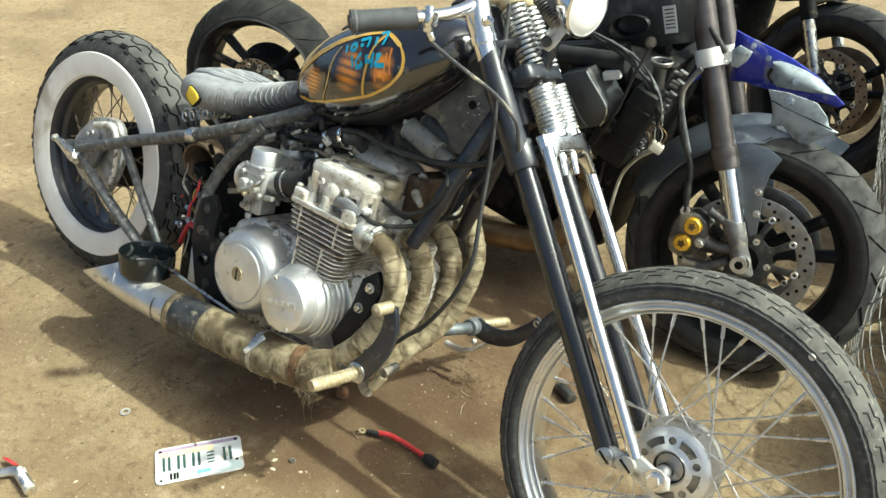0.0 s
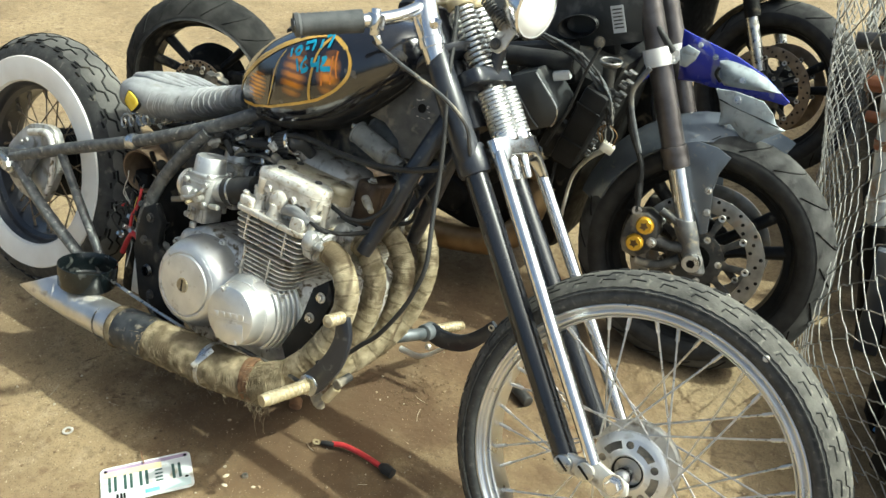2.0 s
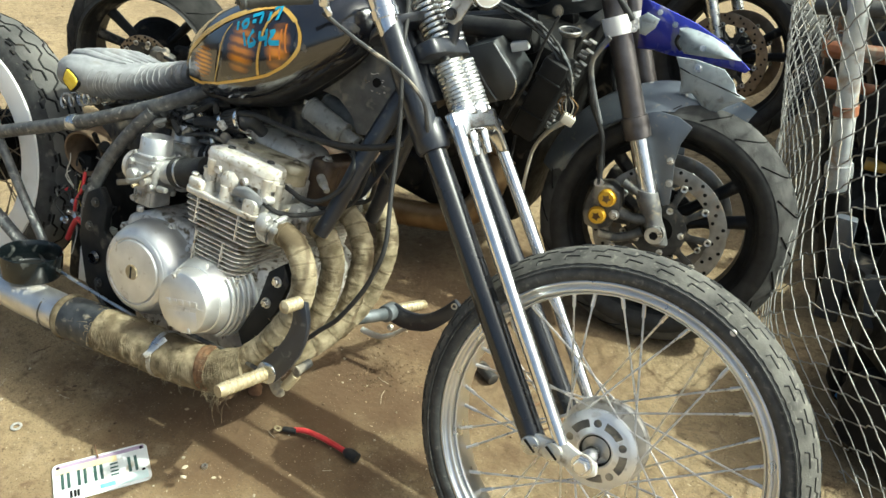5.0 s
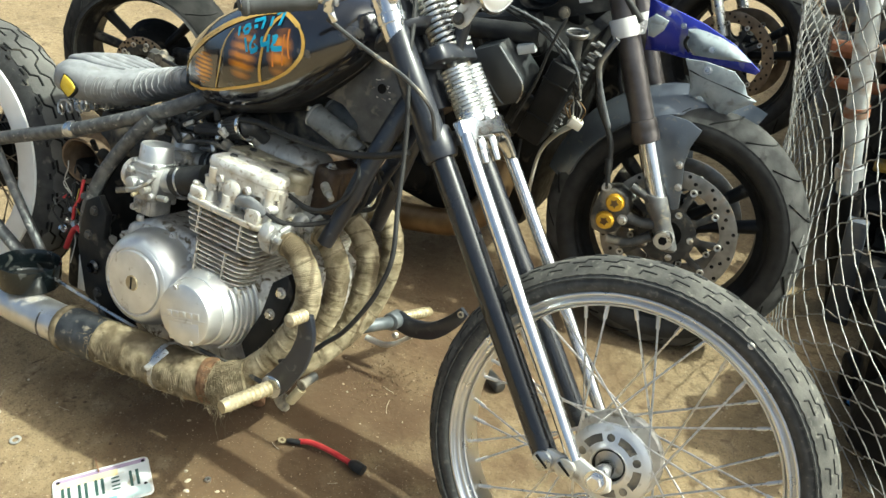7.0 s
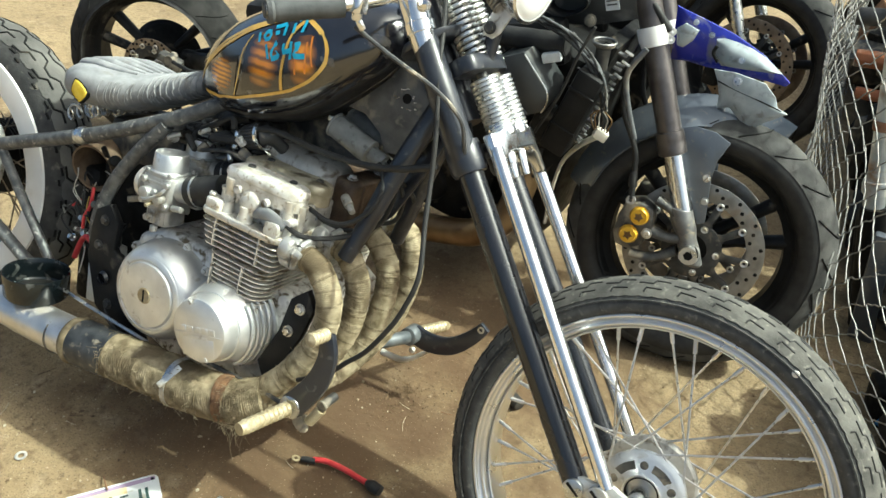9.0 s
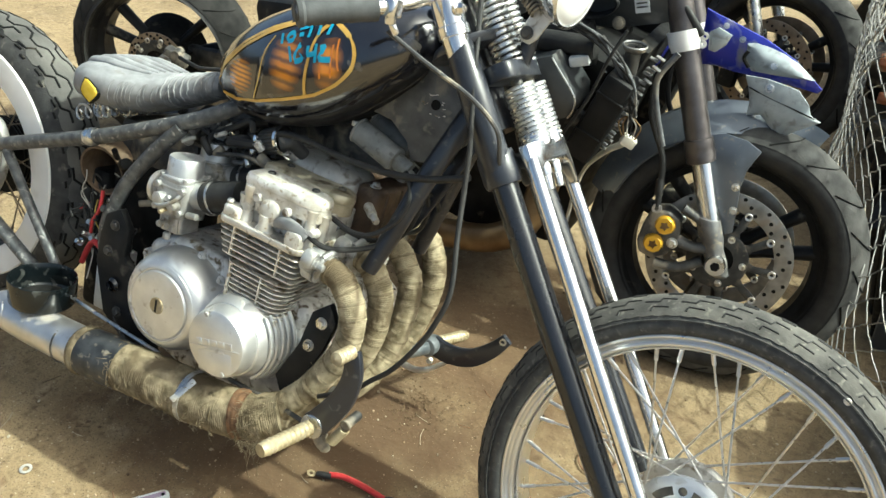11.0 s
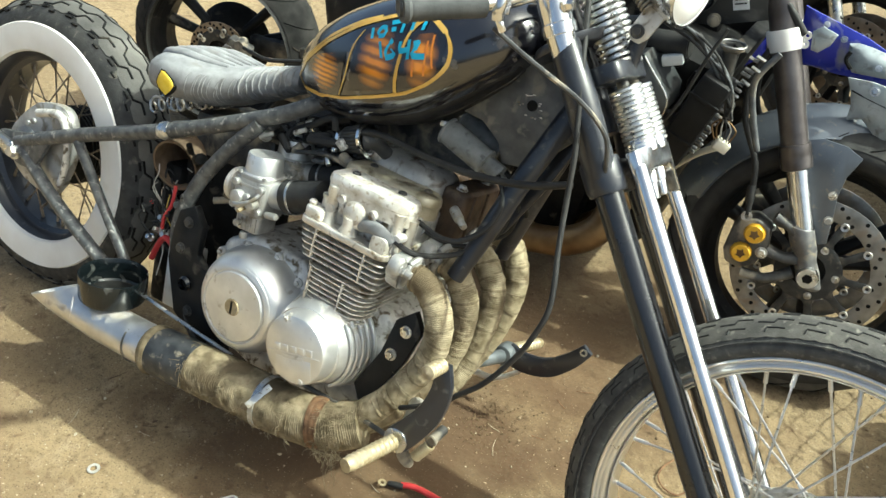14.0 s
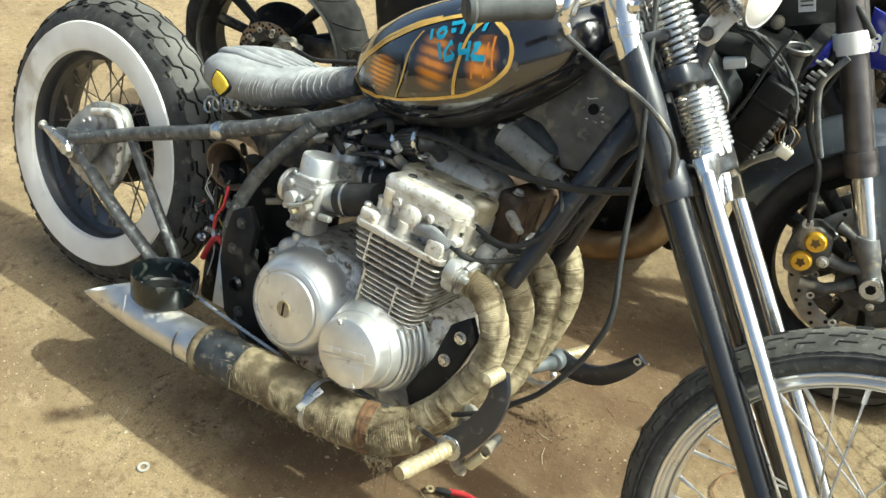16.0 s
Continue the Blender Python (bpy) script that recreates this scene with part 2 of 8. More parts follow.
def coil(a, b, r, wire, turns, n=8, per=14, r2=None):
    A, B = Vector(a), Vector(b)
    d = (B - A).normalized()
    u = d.orthogonal().normalized()
    w = d.cross(u)
    pts = []
    for i in range(turns * per + 1):
        t = i / (turns * per)
        rr = r + ((r2 or r) - r) * t
        an = 2 * math.pi * i / per
        pts.append(A + (B - A) * t + rr * (math.cos(an) * u + math.sin(an) * w))
    return tube(pts, wire, n, 1)


def tyre_point(R, w, drop, a, v, lift=0.0):
    """A point on a tyre's crown: a is the angle, v the place across (-1 to 1)."""
    th = v * 1.25
    r = R - drop * (1 - math.cos(th)) / (1 - math.cos(1.25)) + lift * math.cos(th)
    y = w * math.sin(th) / math.sin(1.25) + lift * math.sin(th) * 0.8
    return (r * math.cos(a), y, r * math.sin(a))


def tread(R, w, drop, shapes, count, lift=0.004, div=3):
    """Raised tread blocks; each shape is an outline of (turn within one pitch, across)."""
    g, pitch = Geo(), 2 * math.pi / count
    for k in range(count):
        for sh in shapes:
            pts = []
            for i, (u, v) in enumerate(sh):
                u2, v2 = sh[(i + 1) % len(sh)]
                for s in range(div):
                    t = s / div
                    pts.append(((u + (u2 - u) * t + k) * pitch, v + (v2 - v) * t))
            n = len(pts)
            cu, cv = sum(p[0] for p in pts) / n, sum(p[1] for p in pts) / n
            V = [tyre_point(R, w, drop, a, v, -0.002) for a, v in pts]
            V += [tyre_point(R, w, drop, a, v, lift) for a, v in pts]
            V.append(tyre_point(R, w, drop, cu, cv, lift))
            F = [(i, (i + 1) % n, n + (i + 1) % n, n + i) for i in range(n)] + [(n + i, n + (i + 1) % n, 2 * n) for i in range(n)]
            g.add(Geo(V, F))
    return g


def crown_band(R, w, drop, edge=0.8, lift=0.003, n=96, teeth=0, depth=0.06):
    """The tread's rubber as one raised band, its shoulders stepped in a zigzag."""
    V, F, k = [], [], 17
    for i in range(n):
        a = 2 * math.pi * i / n
        e = edge + (depth if teeth and (i * teeth / n) % 1.0 < 0.5 else -depth if teeth else 0)
        row = [tyre_point(R, w, drop, a, -e, -0.002)]
        row += [tyre_point(R, w, drop, a, -e + 2 * e * q / (k - 3), lift) for q in range(k - 2)]
        row += [tyre_point(R, w, drop, a, e, -0.002)]
        V += row
    for i in range(n):
        j = (i + 1) % n
        F += [(i * k + q, i * k + q + 1, j * k + q + 1, j * k + q) for q in range(k - 1)]
    return Geo(V, F)


def sipes(R, w, drop, lines, count, lift=0.003, r=0.0022):
    """Cut lines in the tread; each is a path of (turn within one pitch, across)."""
    g, pitch = Geo(), 2 * math.pi / count
    for k in range(count):
        for ln in lines:
            pts = []
            for (u, v), (u2, v2) in zip(ln, ln[1:]):
                pts += [(u + (u2 - u) * t, v + (v2 - v) * t) for t in (0, 0.25, 0.5, 0.75)]
            pts.append(ln[-1])
            g.add(tube([tyre_point(R, w, drop, (u + k) * pitch, v, lift - r * 0.35) for u, v in pts], r, 5, 1))
    return g


def tyre_body(R, w, drop, bead, bead_w, n=72, inner=0.0):
    prof = []
    for i in range(13):
        v = -1 + i / 6
        p = tyre_point(R, w, drop, 0, v)
        prof.append((p[0], p[1]))
    r0, y0 = prof[-1]
    side = [(r0 - (r0 - bead) * 0.35, y0 * 1.02), (r0 - (r0 - bead) * 0.7, y0 * 0.96), (bead, bead_w)]
    full = [(r, -y) for r, y in side[::-1]] + prof + side
    return lathe(full + [(bead - 0.004, bead_w * 0.8), (bead - 0.004, -bead_w * 0.8)], n, closed=True)


def empty(name, m, label="", category="", group=""):
    ob = new(name)
    ob.matrix_basis = m
    ob.empty_display_size = 0.05
    return tagged(ob, label, category, group)


# ---- ground ----
def ground_height(x, y):
    h = 0.012 * noise.noise(Vector((x * 1.1, y * 1.1, 3.0))) + 0.006 * noise.noise(Vector((x * 4, y * 4, 7.0)))
    near = math.exp(-((x - 0.7) ** 2 + (y + 0.1) ** 2) / 2.0)
    h *= 1 - 0.75 * near
    fine = 0.0022 * noise.noise(Vector((x * 19, y * 19, 1.0))) + 0.0012 * noise.noise(Vector((x * 52, y * 52, 2.0)))
    h += 0.026 * math.exp(-(((x - 0.03) / 0.28) ** 2 + ((y + 0.11) / 0.2) ** 2))
    h -= 0.03 * math.exp(-(((x - 1.66) / 0.3) ** 2 + ((y + 0.2) / 0.25) ** 2))
    return h + fine


def make_ground():
    def steps(lo, hi, fine, reach):
        a = list(np.arange(lo, hi + 1e-6, fine))
        s, left, right = fine, [], []
        x = lo
        while x > -reach:
            s *= 1.35
            x -= s
            left.append(x)
        s, x = fine, hi
        while x < reach:
            s *= 1.35
            x += s
            right.append(x)
        return left[::-1] + a + right
    xs, ys = steps(-1.2, 2.6, 0.02, 400), steps(-0.9, 2.2, 0.02, 400)
    V = [(x, y, ground_height(x, y) if abs(x) < 30 and abs(y) < 30 else 0.0) for y in ys for x in xs]
    n = len(xs)
    F = [(j * n + i, j * n + i + 1, (j + 1) * n + i + 1, (j + 1) * n + i) for j in range(len(ys) - 1) for i in range(n - 1)]
    return tagged(part("ground", Geo(V, F), DIRT, fix=False, auto=180), "dry packed tan dirt ground with oil stains, painted shade and grit", "ground", kind="structure")


def dirt_material():
    m = mat("packed_dirt", (0.212, 0.149, 0.076), (0.322, 0.243, 0.136), 0.9, scale=3.2, bump=0.004, bscale=55, rough2=0.97, contrast=(0.3, 0.7), detail=10)
    nt = m.node_tree
    N, K = nt.nodes, nt.links
    b = N["Principled BSDF"]
    old = b.inputs["Base Color"].links[0].from_socket
    tc = N.new("ShaderNodeTexCoord")

    def layer(prev, scale, lo, hi, col, detail=8.0, dist=0.0):
        t = N.new("ShaderNodeTexNoise")
        t.inputs["Scale"].default_value, t.inputs["Detail"].default_value, t.inputs["Distortion"].default_value = scale, detail, dist
        K.new(tc.outputs["Object"], t.inputs["Vector"])
        r = N.new("ShaderNodeValToRGB")
        r.color_ramp.elements[0].position, r.color_ramp.elements[1].position = lo, hi
        K.new(t.outputs["Fac"], r.inputs[0])
        x = N.new("ShaderNodeMix")
        x.data_type = "RGBA"
        K.new(r.outputs[0], x.inputs[0])
        K.new(prev, x.inputs[6])
        x.inputs[7].default_value = (*col, 1)
        return x.outputs[2]
    c = layer(old, 1.7, 0.52, 0.72, (0.15, 0.104, 0.055), dist=0.6)
    def stain_and_shade(prev, x, y, rx, ry, col, strength):
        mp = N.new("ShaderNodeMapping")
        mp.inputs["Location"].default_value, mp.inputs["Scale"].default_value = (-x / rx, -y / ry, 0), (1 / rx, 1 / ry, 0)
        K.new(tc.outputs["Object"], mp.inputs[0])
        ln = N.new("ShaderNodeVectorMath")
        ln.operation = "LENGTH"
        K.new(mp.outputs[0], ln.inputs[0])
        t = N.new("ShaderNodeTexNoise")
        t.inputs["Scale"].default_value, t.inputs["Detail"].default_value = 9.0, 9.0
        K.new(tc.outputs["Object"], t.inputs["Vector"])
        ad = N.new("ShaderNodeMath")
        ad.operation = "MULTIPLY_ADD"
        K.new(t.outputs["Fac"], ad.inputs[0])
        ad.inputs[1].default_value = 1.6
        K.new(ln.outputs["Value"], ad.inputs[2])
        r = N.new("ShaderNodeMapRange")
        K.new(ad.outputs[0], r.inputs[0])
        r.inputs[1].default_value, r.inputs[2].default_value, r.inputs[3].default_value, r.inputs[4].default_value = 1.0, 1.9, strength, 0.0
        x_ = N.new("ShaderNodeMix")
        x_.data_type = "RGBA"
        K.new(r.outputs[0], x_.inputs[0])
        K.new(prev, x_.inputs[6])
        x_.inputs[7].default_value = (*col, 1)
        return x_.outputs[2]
    c = stain_and_shade(c, 1.02, -0.22, 0.62, 0.3, (0.165, 0.106, 0.05), 0.85)
    c = stain_and_shade(c, 0.7, -0.62, 0.4, 0.13, (0.17, 0.115, 0.06), 0.75)
    c = stain_and_shade(c, 1.62, 0.05, 0.16, 0.12, (0.1, 0.07, 0.04), 0.6)
    c = stain_and_shade(c, 0.55, -0.55, 0.25, 0.1, (0.17, 0.122, 0.065), 0.5)
    c = layer(c, 46, 0.54, 0.7, (0.16, 0.112, 0.06))
    c = layer(c, 210, 0.58, 0.7, (0.15, 0.11, 0.065), 4.0)
    c = layer(c, 120, 0.655, 0.72, (0.42, 0.345, 0.23), 3.0)
    c = layer(c, 14, 0.58, 0.8, (0.36, 0.285, 0.178))
    # Oil-soaked dirt, with the bike's shade under engine and pipe painted in.
    c = stain_and_shade(c, 1.12, 0.42, 0.55, 0.5, (0.125, 0.074, 0.036), 0.85)
    c = stain_and_shade(c, 0.98, -0.22, 0.42, 0.22, (0.105, 0.062, 0.03), 0.75)
    c = stain_and_shade(c, 1.08, 0.06, 0.42, 0.27, (0.088, 0.05, 0.024), 0.85)
    c = stain_and_shade(c, 0.78, -0.1, 0.5, 0.17, (0.098, 0.058, 0.028), 0.85)
    c = layer(c, 28, 0.56, 0.74, (0.12, 0.075, 0.038), 9.0, 0.8)
    c = layer(c, 330, 0.56, 0.68, (0.1, 0.068, 0.038), 3.0)
    c = layer(c, 260, 0.68, 0.76, (0.4, 0.32, 0.21), 2.0)
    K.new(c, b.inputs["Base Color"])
    return m


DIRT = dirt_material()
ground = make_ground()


# ---- the bobber motorcycle ----
LEAN_POSE = pose(0.024, -0.132, 0, -17.5, 0, 0)
bobber = empty("motorcycle", LEAN_POSE, "stripped bobber motorcycle with black tank, springer fork and whitewall rear tyre", "motorcycle")

GREYBOX = mat("grey_plastic_coil", (0.16, 0.165, 0.17), (0.27, 0.275, 0.275), 0.42, scale=24, dust=0.3, dust_scale=22, dust_col=(0.36, 0.34, 0.3))
BRASS = mat("brass_peg", (0.3, 0.24, 0.135), (0.47, 0.4, 0.255), 0.42, 0.35, scale=40, bump=0.0004, bscale=300, dust=0.3, dust_scale=40, dust_col=(0.32, 0.27, 0.18))
GRIP = mat("grey_rubber_grip", (0.045, 0.048, 0.05), (0.075, 0.078, 0.08), 0.6, scale=30, bump=0.0003, bscale=300)
VINYL = mat("grey_cracked_vinyl", (0.205, 0.21, 0.215), (0.315, 0.32, 0.325), 0.6, scale=40, bump=0.0008, bscale=90, dust=0.1, dust_scale=16, dust_col=(0.2, 0.19, 0.175))
YELLOW = mat("yellow_foam", (0.7, 0.48, 0.03), (0.8, 0.6, 0.08), 0.75, scale=60, bump=0.001, bscale=180)
RUST = mat("rusty_steel", (0.16, 0.085, 0.045), (0.3, 0.17, 0.09), 0.8, 0.2, scale=40, bump=0.0006, bscale=200)
RUST_WIRE = mat("rusty_spoke", (0.2, 0.15, 0.1), (0.36, 0.3, 0.22), 0.55, 0.6, scale=60)
STEEL = mat("brushed_pipe_steel", (0.6, 0.59, 0.57), (0.78, 0.77, 0.75), 0.34, 0.95, scale=20, rough2=0.48, dust=0.16, dust_scale=18)
TAPE_BLACK = mat("scuffed_black_pipe_tape", (0.022, 0.024, 0.027), (0.06, 0.062, 0.064), 0.38, 0.2, scale=34, dust=0.14, dust_scale=50)
RED_WIRE = mat("red_cable", (0.42, 0.02, 0.025), (0.55, 0.05, 0.05), 0.45, scale=40)
YEL_WIRE = mat("yellow_wire", (0.55, 0.4, 0.05), (0.65, 0.5, 0.12), 0.5)
BLUE_WIRE = mat("pale_wire", (0.4, 0.38, 0.33), (0.55, 0.52, 0.45), 0.5)
BROWN_IN = mat("brown_tank_inside", (0.11, 0.075, 0.045), (0.2, 0.14, 0.09), 0.7, 0.2, scale=30, bump=0.0008, bscale=120)


def wrap_material(name, turn, c1=(0.24, 0.195, 0.115), c2=(0.5, 0.42, 0.275), dust=0.42):
    """Woven heat wrap: fine ribs round the pipe, crossed by a finer weave."""
    m = mat(name, c1, c2, 0.95, scale=46, dust=dust, dust_scale=17, dust_col=(0.13, 0.1, 0.06), spec=0.2)
    nt = m.node_tree
    N, K = nt.nodes, nt.links
    tc = N.new("ShaderNodeTexCoord")
    mp = N.new("ShaderNodeMapping")
    mp.inputs["Rotation"].default_value = turn
    K.new(tc.outputs["Object"], mp.inputs[0])
    w = N.new("ShaderNodeTexWave")
    w.bands_direction = "X"
    w.inputs["Scale"].default_value, w.inputs["Distortion"].default_value = 260, 1.0
    w.inputs["Detail"].default_value, w.inputs["Detail Scale"].default_value = 2.0, 0.6
    K.new(mp.outputs[0], w.inputs["Vector"])
    n = N.new("ShaderNodeTexNoise")
    n.inputs["Scale"].default_value = 520
    K.new(tc.outputs["Object"], n.inputs["Vector"])
    a = N.new("ShaderNodeMath")
    K.new(w.outputs["Fac"], a.inputs[0])
    K.new(n.outputs["Fac"], a.inputs[1])
    bp = N.new("ShaderNodeBump")
    bp.inputs["Strength"].default_value, bp.inputs["Distance"].default_value = 0.6, 0.0008
    K.new(a.outputs[0], bp.inputs["Height"])
    K.new(bp.outputs[0], N["Principled BSDF"].inputs["Normal"])
    return m


WRAP = wrap_material("tan_exhaust_wrap", (0.25, 0.15, 0.5), (0.13, 0.103, 0.06), (0.33, 0.272, 0.175), 0.42)
WRAP_V = wrap_material("tan_header_wrap", (0.0, 1.35, 0.3), (0.22, 0.18, 0.108), (0.46, 0.39, 0.26), 0.34)


# -- rear wheel --
RW = Matrix.Translation((0, 0, 0.353))
rear_wheel = part("rear_wheel", lathe([(0.0, -0.085), (0.03, -0.085), (0.034, -0.06), (0.06, -0.05), (0.064, -0.045), (0.064, -0.04), (0.05, -0.035), (0.05, 0.035), (0.064, 0.04), (0.064, 0.05), (0.03, 0.06), (0.0, 0.08)], 40),
                  SHADOW_BLACK, bobber, "black-hubbed rear wheel with deep black rim", m=RW)
part("tyre", tyre_body(0.322, 0.064, 0.05, 0.212, 0.052), RUBBER, rear_wheel, "worn black tyre", m=RW, auto=60)
part("tread", crown_band(0.322, 0.064, 0.05, 0.6, 0.0016, 208, 26, 0.035), RUBBER_DUSTY, rear_wheel, "dusty grey tread with dark smooth shoulders", m=RW, auto=30)
CUTS_R = []
for side in (-1, 1):
    CUTS_R += [[(0.0, 0.1 * side), (0.3, 0.1 * side), (0.5, 0.28 * side), (0.8, 0.28 * side), (1.0, 0.1 * side)], [(0.1, 0.36 * side), (0.42, 0.36 * side), (0.56, 0.52 * side), (0.9, 0.54 * side)], [(0.3, 0.7 * side), (0.5, 0.71 * side)], [(0.62, 0.62 * side), (0.86, 0.64 * side)]]
tagged(part("tread_groove_pattern", sipes(0.322, 0.064, 0.05, CUTS_R, 26, 0.002, 0.0026), SHADOW_BLACK, rear_wheel, "deep zigzag grooves in the tread", m=RW), kind="stuff")
part("whitewall", lathe([(0.205, -0.058), (0.2085, -0.0655), (0.218, -0.0685), (0.245, -0.0695), (0.2645, -0.0682), (0.267, -0.064), (0.245, -0.060), (0.22, -0.056)], 96, closed=True), WHITEWALL, rear_wheel, "broad white sidewall band", m=RW)
part("rim", lathe([(0.214, -0.053), (0.206, -0.058), (0.203, -0.052), (0.197, -0.046), (0.195, -0.03), (0.186, -0.022), (0.183, 0.02), (0.194, 0.03), (0.196, 0.046), (0.206, 0.056), (0.214, 0.053), (0.2, 0.04), (0.2, -0.04)], 96, closed=True), BLACK_FORK, rear_wheel, "deep black steel rim", m=RW)
part("brake_drum", Geo().add(lathe([(0.0, 0.01)] + [q for i in range(6) for q in ((0.088, 0.012 + i * 0.009), (0.088, 0.016 + i * 0.009), (0.078, 0.017 + i * 0.009), (0.078, 0.020 + i * 0.009))] + [(0.0, 0.066)], 48)), SHADOW_BLACK, rear_wheel, "ribbed black brake drum", m=RW)


def laced(parent, m, count, r_hub, y_hub, r_rim, material, r=0.0016, sweep=1.05, y_rim=0.006):
    """Wire spokes from the hub's flanges to the rim, crossing each other, each with its nipple."""
    first = {}
    for i in range(count):
        side, lead = (1 if i % 2 else -1), (1 if i % 4 < 2 else -1)
        a = 2 * math.pi * i / count
        b = a + lead * sweep
        p = Vector((r_hub * math.cos(b), side * y_hub, r_hub * math.sin(b)))
        q = Vector((r_rim * math.cos(a), side * y_rim, r_rim * math.sin(a)))
        pose_m = m @ along(p, q)
        if "s" not in first:
            length = (q - p).length
            g = rod((0, 0, 0), (0, length, 0), r, 8)
            g.add(rod((0, length - 0.024, 0), (0, length + 0.004, 0), r * 1.9, 8))
            first["s"] = part("spoke", g, material, parent)
            first["s"].matrix_basis = pose_m
        else:
            shared("spoke", first["s"], parent, pose_m)


laced(rear_wheel, RW, 36, 0.058, 0.044, 0.188, RUST_WIRE, 0.0017)
# brake plate on the near side with its arm and rod
plate_pts = spline([(-0.055, 0, 0.02), (-0.03, 0, 0.06), (0.02, 0, 0.105), (0.06, 0, 0.118), (0.112, 0, 0.12), (0.14, 0, 0.085), (0.14, 0, 0.02), (0.122, 0, -0.03), (0.09, 0, -0.075), (0.04, 0, -0.075), (-0.01, 0, -0.06), (-0.045, 0, -0.03)], 5, True)
plate_pts = [(p.x, p.z) for p in plate_pts]
bp_geo = prism(plate_pts, -0.086, -0.066)
bp_geo.add(lathe([(0, -0.1), (0.02, -0.1), (0.028, -0.088), (0.05, -0.087), (0.05, -0.07), (0, -0.07)], 36))
bp_geo.add(lathe([(0, -0.098), (0.016, -0.098), (0.018, -0.09), (0.03, -0.088), (0.03, -0.07), (0, -0.07)], 24, m=Matrix.Translation((0.105, 0, 0.085))))
bp_geo.add(rod((0.002, -0.09, 0.058), (0.002, -0.07, 0.058), 0.007, 12)).add(rod((0.02, -0.09, 0.068), (0.02, -0.07, 0.068), 0.007, 12))
bp_geo.add(lathe([(0, -0.096), (0.012, -0.096), (0.014, -0.07), (0, -0.07)], 18, m=Matrix.Translation((0.05, 0, -0.045))))
part("brake_plate", bp_geo, ALLOY_GREY, rear_wheel, "dusty silver drum brake plate", bevel=0.002, m=RW)
part("brake_lever", tube([(0.05, -0.1, 0.448), (0.118, -0.1, 0.462), (0.142, -0.1, 0.42), (0.14, -0.098, 0.36), (0.12, -0.094, 0.31)], [0.009, 0.0075, 0.006], 10), ALLOY_DIRTY, rear_wheel, "cast brake lever")

# -- frame --
frame_thing = part("frame", Geo().add(tube([(0.0, -0.104, 0.372), (0.2, -0.106, 0.448), (0.43, -0.106, 0.528), (0.6, -0.098, 0.598), (0.67, -0.085, 0.632), (0.72, -0.035, 0.668), (0.8, -0.005, 0.69), (0.95, 0, 0.735), (1.1, 0, 0.8)], 0.0145, 16, 5)),
                   FRAME_PAINT, bobber, "hardtail frame in chipped black paint")
part("frame_tube", tube([(0.0, 0.104, 0.372), (0.2, 0.106, 0.448), (0.43, 0.106, 0.528), (0.6, 0.098, 0.598), (0.67, 0.085, 0.632), (0.72, 0.035, 0.668), (0.8, 0.005, 0.69), (0.95, 0, 0.735), (1.1, 0, 0.8)], 0.0145, 16, 5), FRAME_PAINT, frame_thing)
for sy in (-1, 1):
    part("lower_strut", tube([(0.015, sy * 0.104, 0.36), (0.13, sy * 0.112, 0.29), (0.29, sy * 0.118, 0.215), (0.36, sy * 0.114, 0.178)], 0.0135, 14, 5), FRAME_PAINT, frame_thing)
    part("brace_tube", tube([(0.185, sy * 0.108, 0.43), (0.26, sy * 0.112, 0.345), (0.345, sy * 0.115, 0.25), (0.362, sy * 0.116, 0.231)], 0.0105, 12, 4), FRAME_PAINT, frame_thing)
    part("seat_post_tube", tube([(0.625, sy * 0.1, 0.60), (0.56, sy * 0.104, 0.525), (0.505, sy * 0.108, 0.44), (0.48, sy * 0.112, 0.34), (0.53, sy * 0.12, 0.22), (0.6, sy * 0.125, 0.14)], 0.014, 14, 5), FRAME_PAINT, frame_thing)
    part("axle_plate", prism([(-0.07, 0.36), (-0.05, 0.385), (0.03, 0.40), (0.1, 0.425), (0.1, 0.395), (0.06, 0.33), (0.02, 0.325), (-0.04, 0.335)], sy * 0.1, sy * 0.112), FRAME_PAINT, frame_thing, "welded axle plate", bevel=0.002)
    part("down_tube", pipe([(1.145, sy * 0.035, 0.775), (1.105, sy * 0.06, 0.66), (1.068, sy * 0.078, 0.54), (1.046, sy * 0.09, 0.474)], [0.0185, 0.0175, 0.0155, 0.0145], 0.003, 18, 4), BLACK_FORK, frame_thing, "cut-off black down tube")
weld = lathe([(0.0155, -0.012), (0.018, -0.004), (0.0165, 0.002), (0.018, 0.008), (0.0155, 0.014)], 18, closed=False)
part("weld_collar", weld, CHROME_DULL, frame_thing, "bright weld collar", m=along((0.415, -0.106, 0.523), (0.43, -0.106, 0.528)))
part("axle", Geo().add(rod((0, -0.125, 0.353), (0, 0.125, 0.353), 0.009)).add(hexbolt((0, -0.112, 0.353), (0, -1, 0), 0.015, 0.016)), CHROME_DULL, frame_thing, "rear axle with nut")
part("axle_adjuster", Geo().add(prism([(-0.085, 0.372), (-0.075, 0.385), (0.0, 0.372), (0.012, 0.352), (0.0, 0.338), (-0.02, 0.342)], -0.121, -0.112)).add(rod((-0.092, -0.117, 0.378), (-0.01, -0.117, 0.365), 0.0045)).add(hexbolt((-0.088, -0.117, 0.378), (-1, 0, 0.15), 0.008, 0.008)), CHROME_DULL, frame_thing, "silver axle adjuster plate", bevel=0.0012)
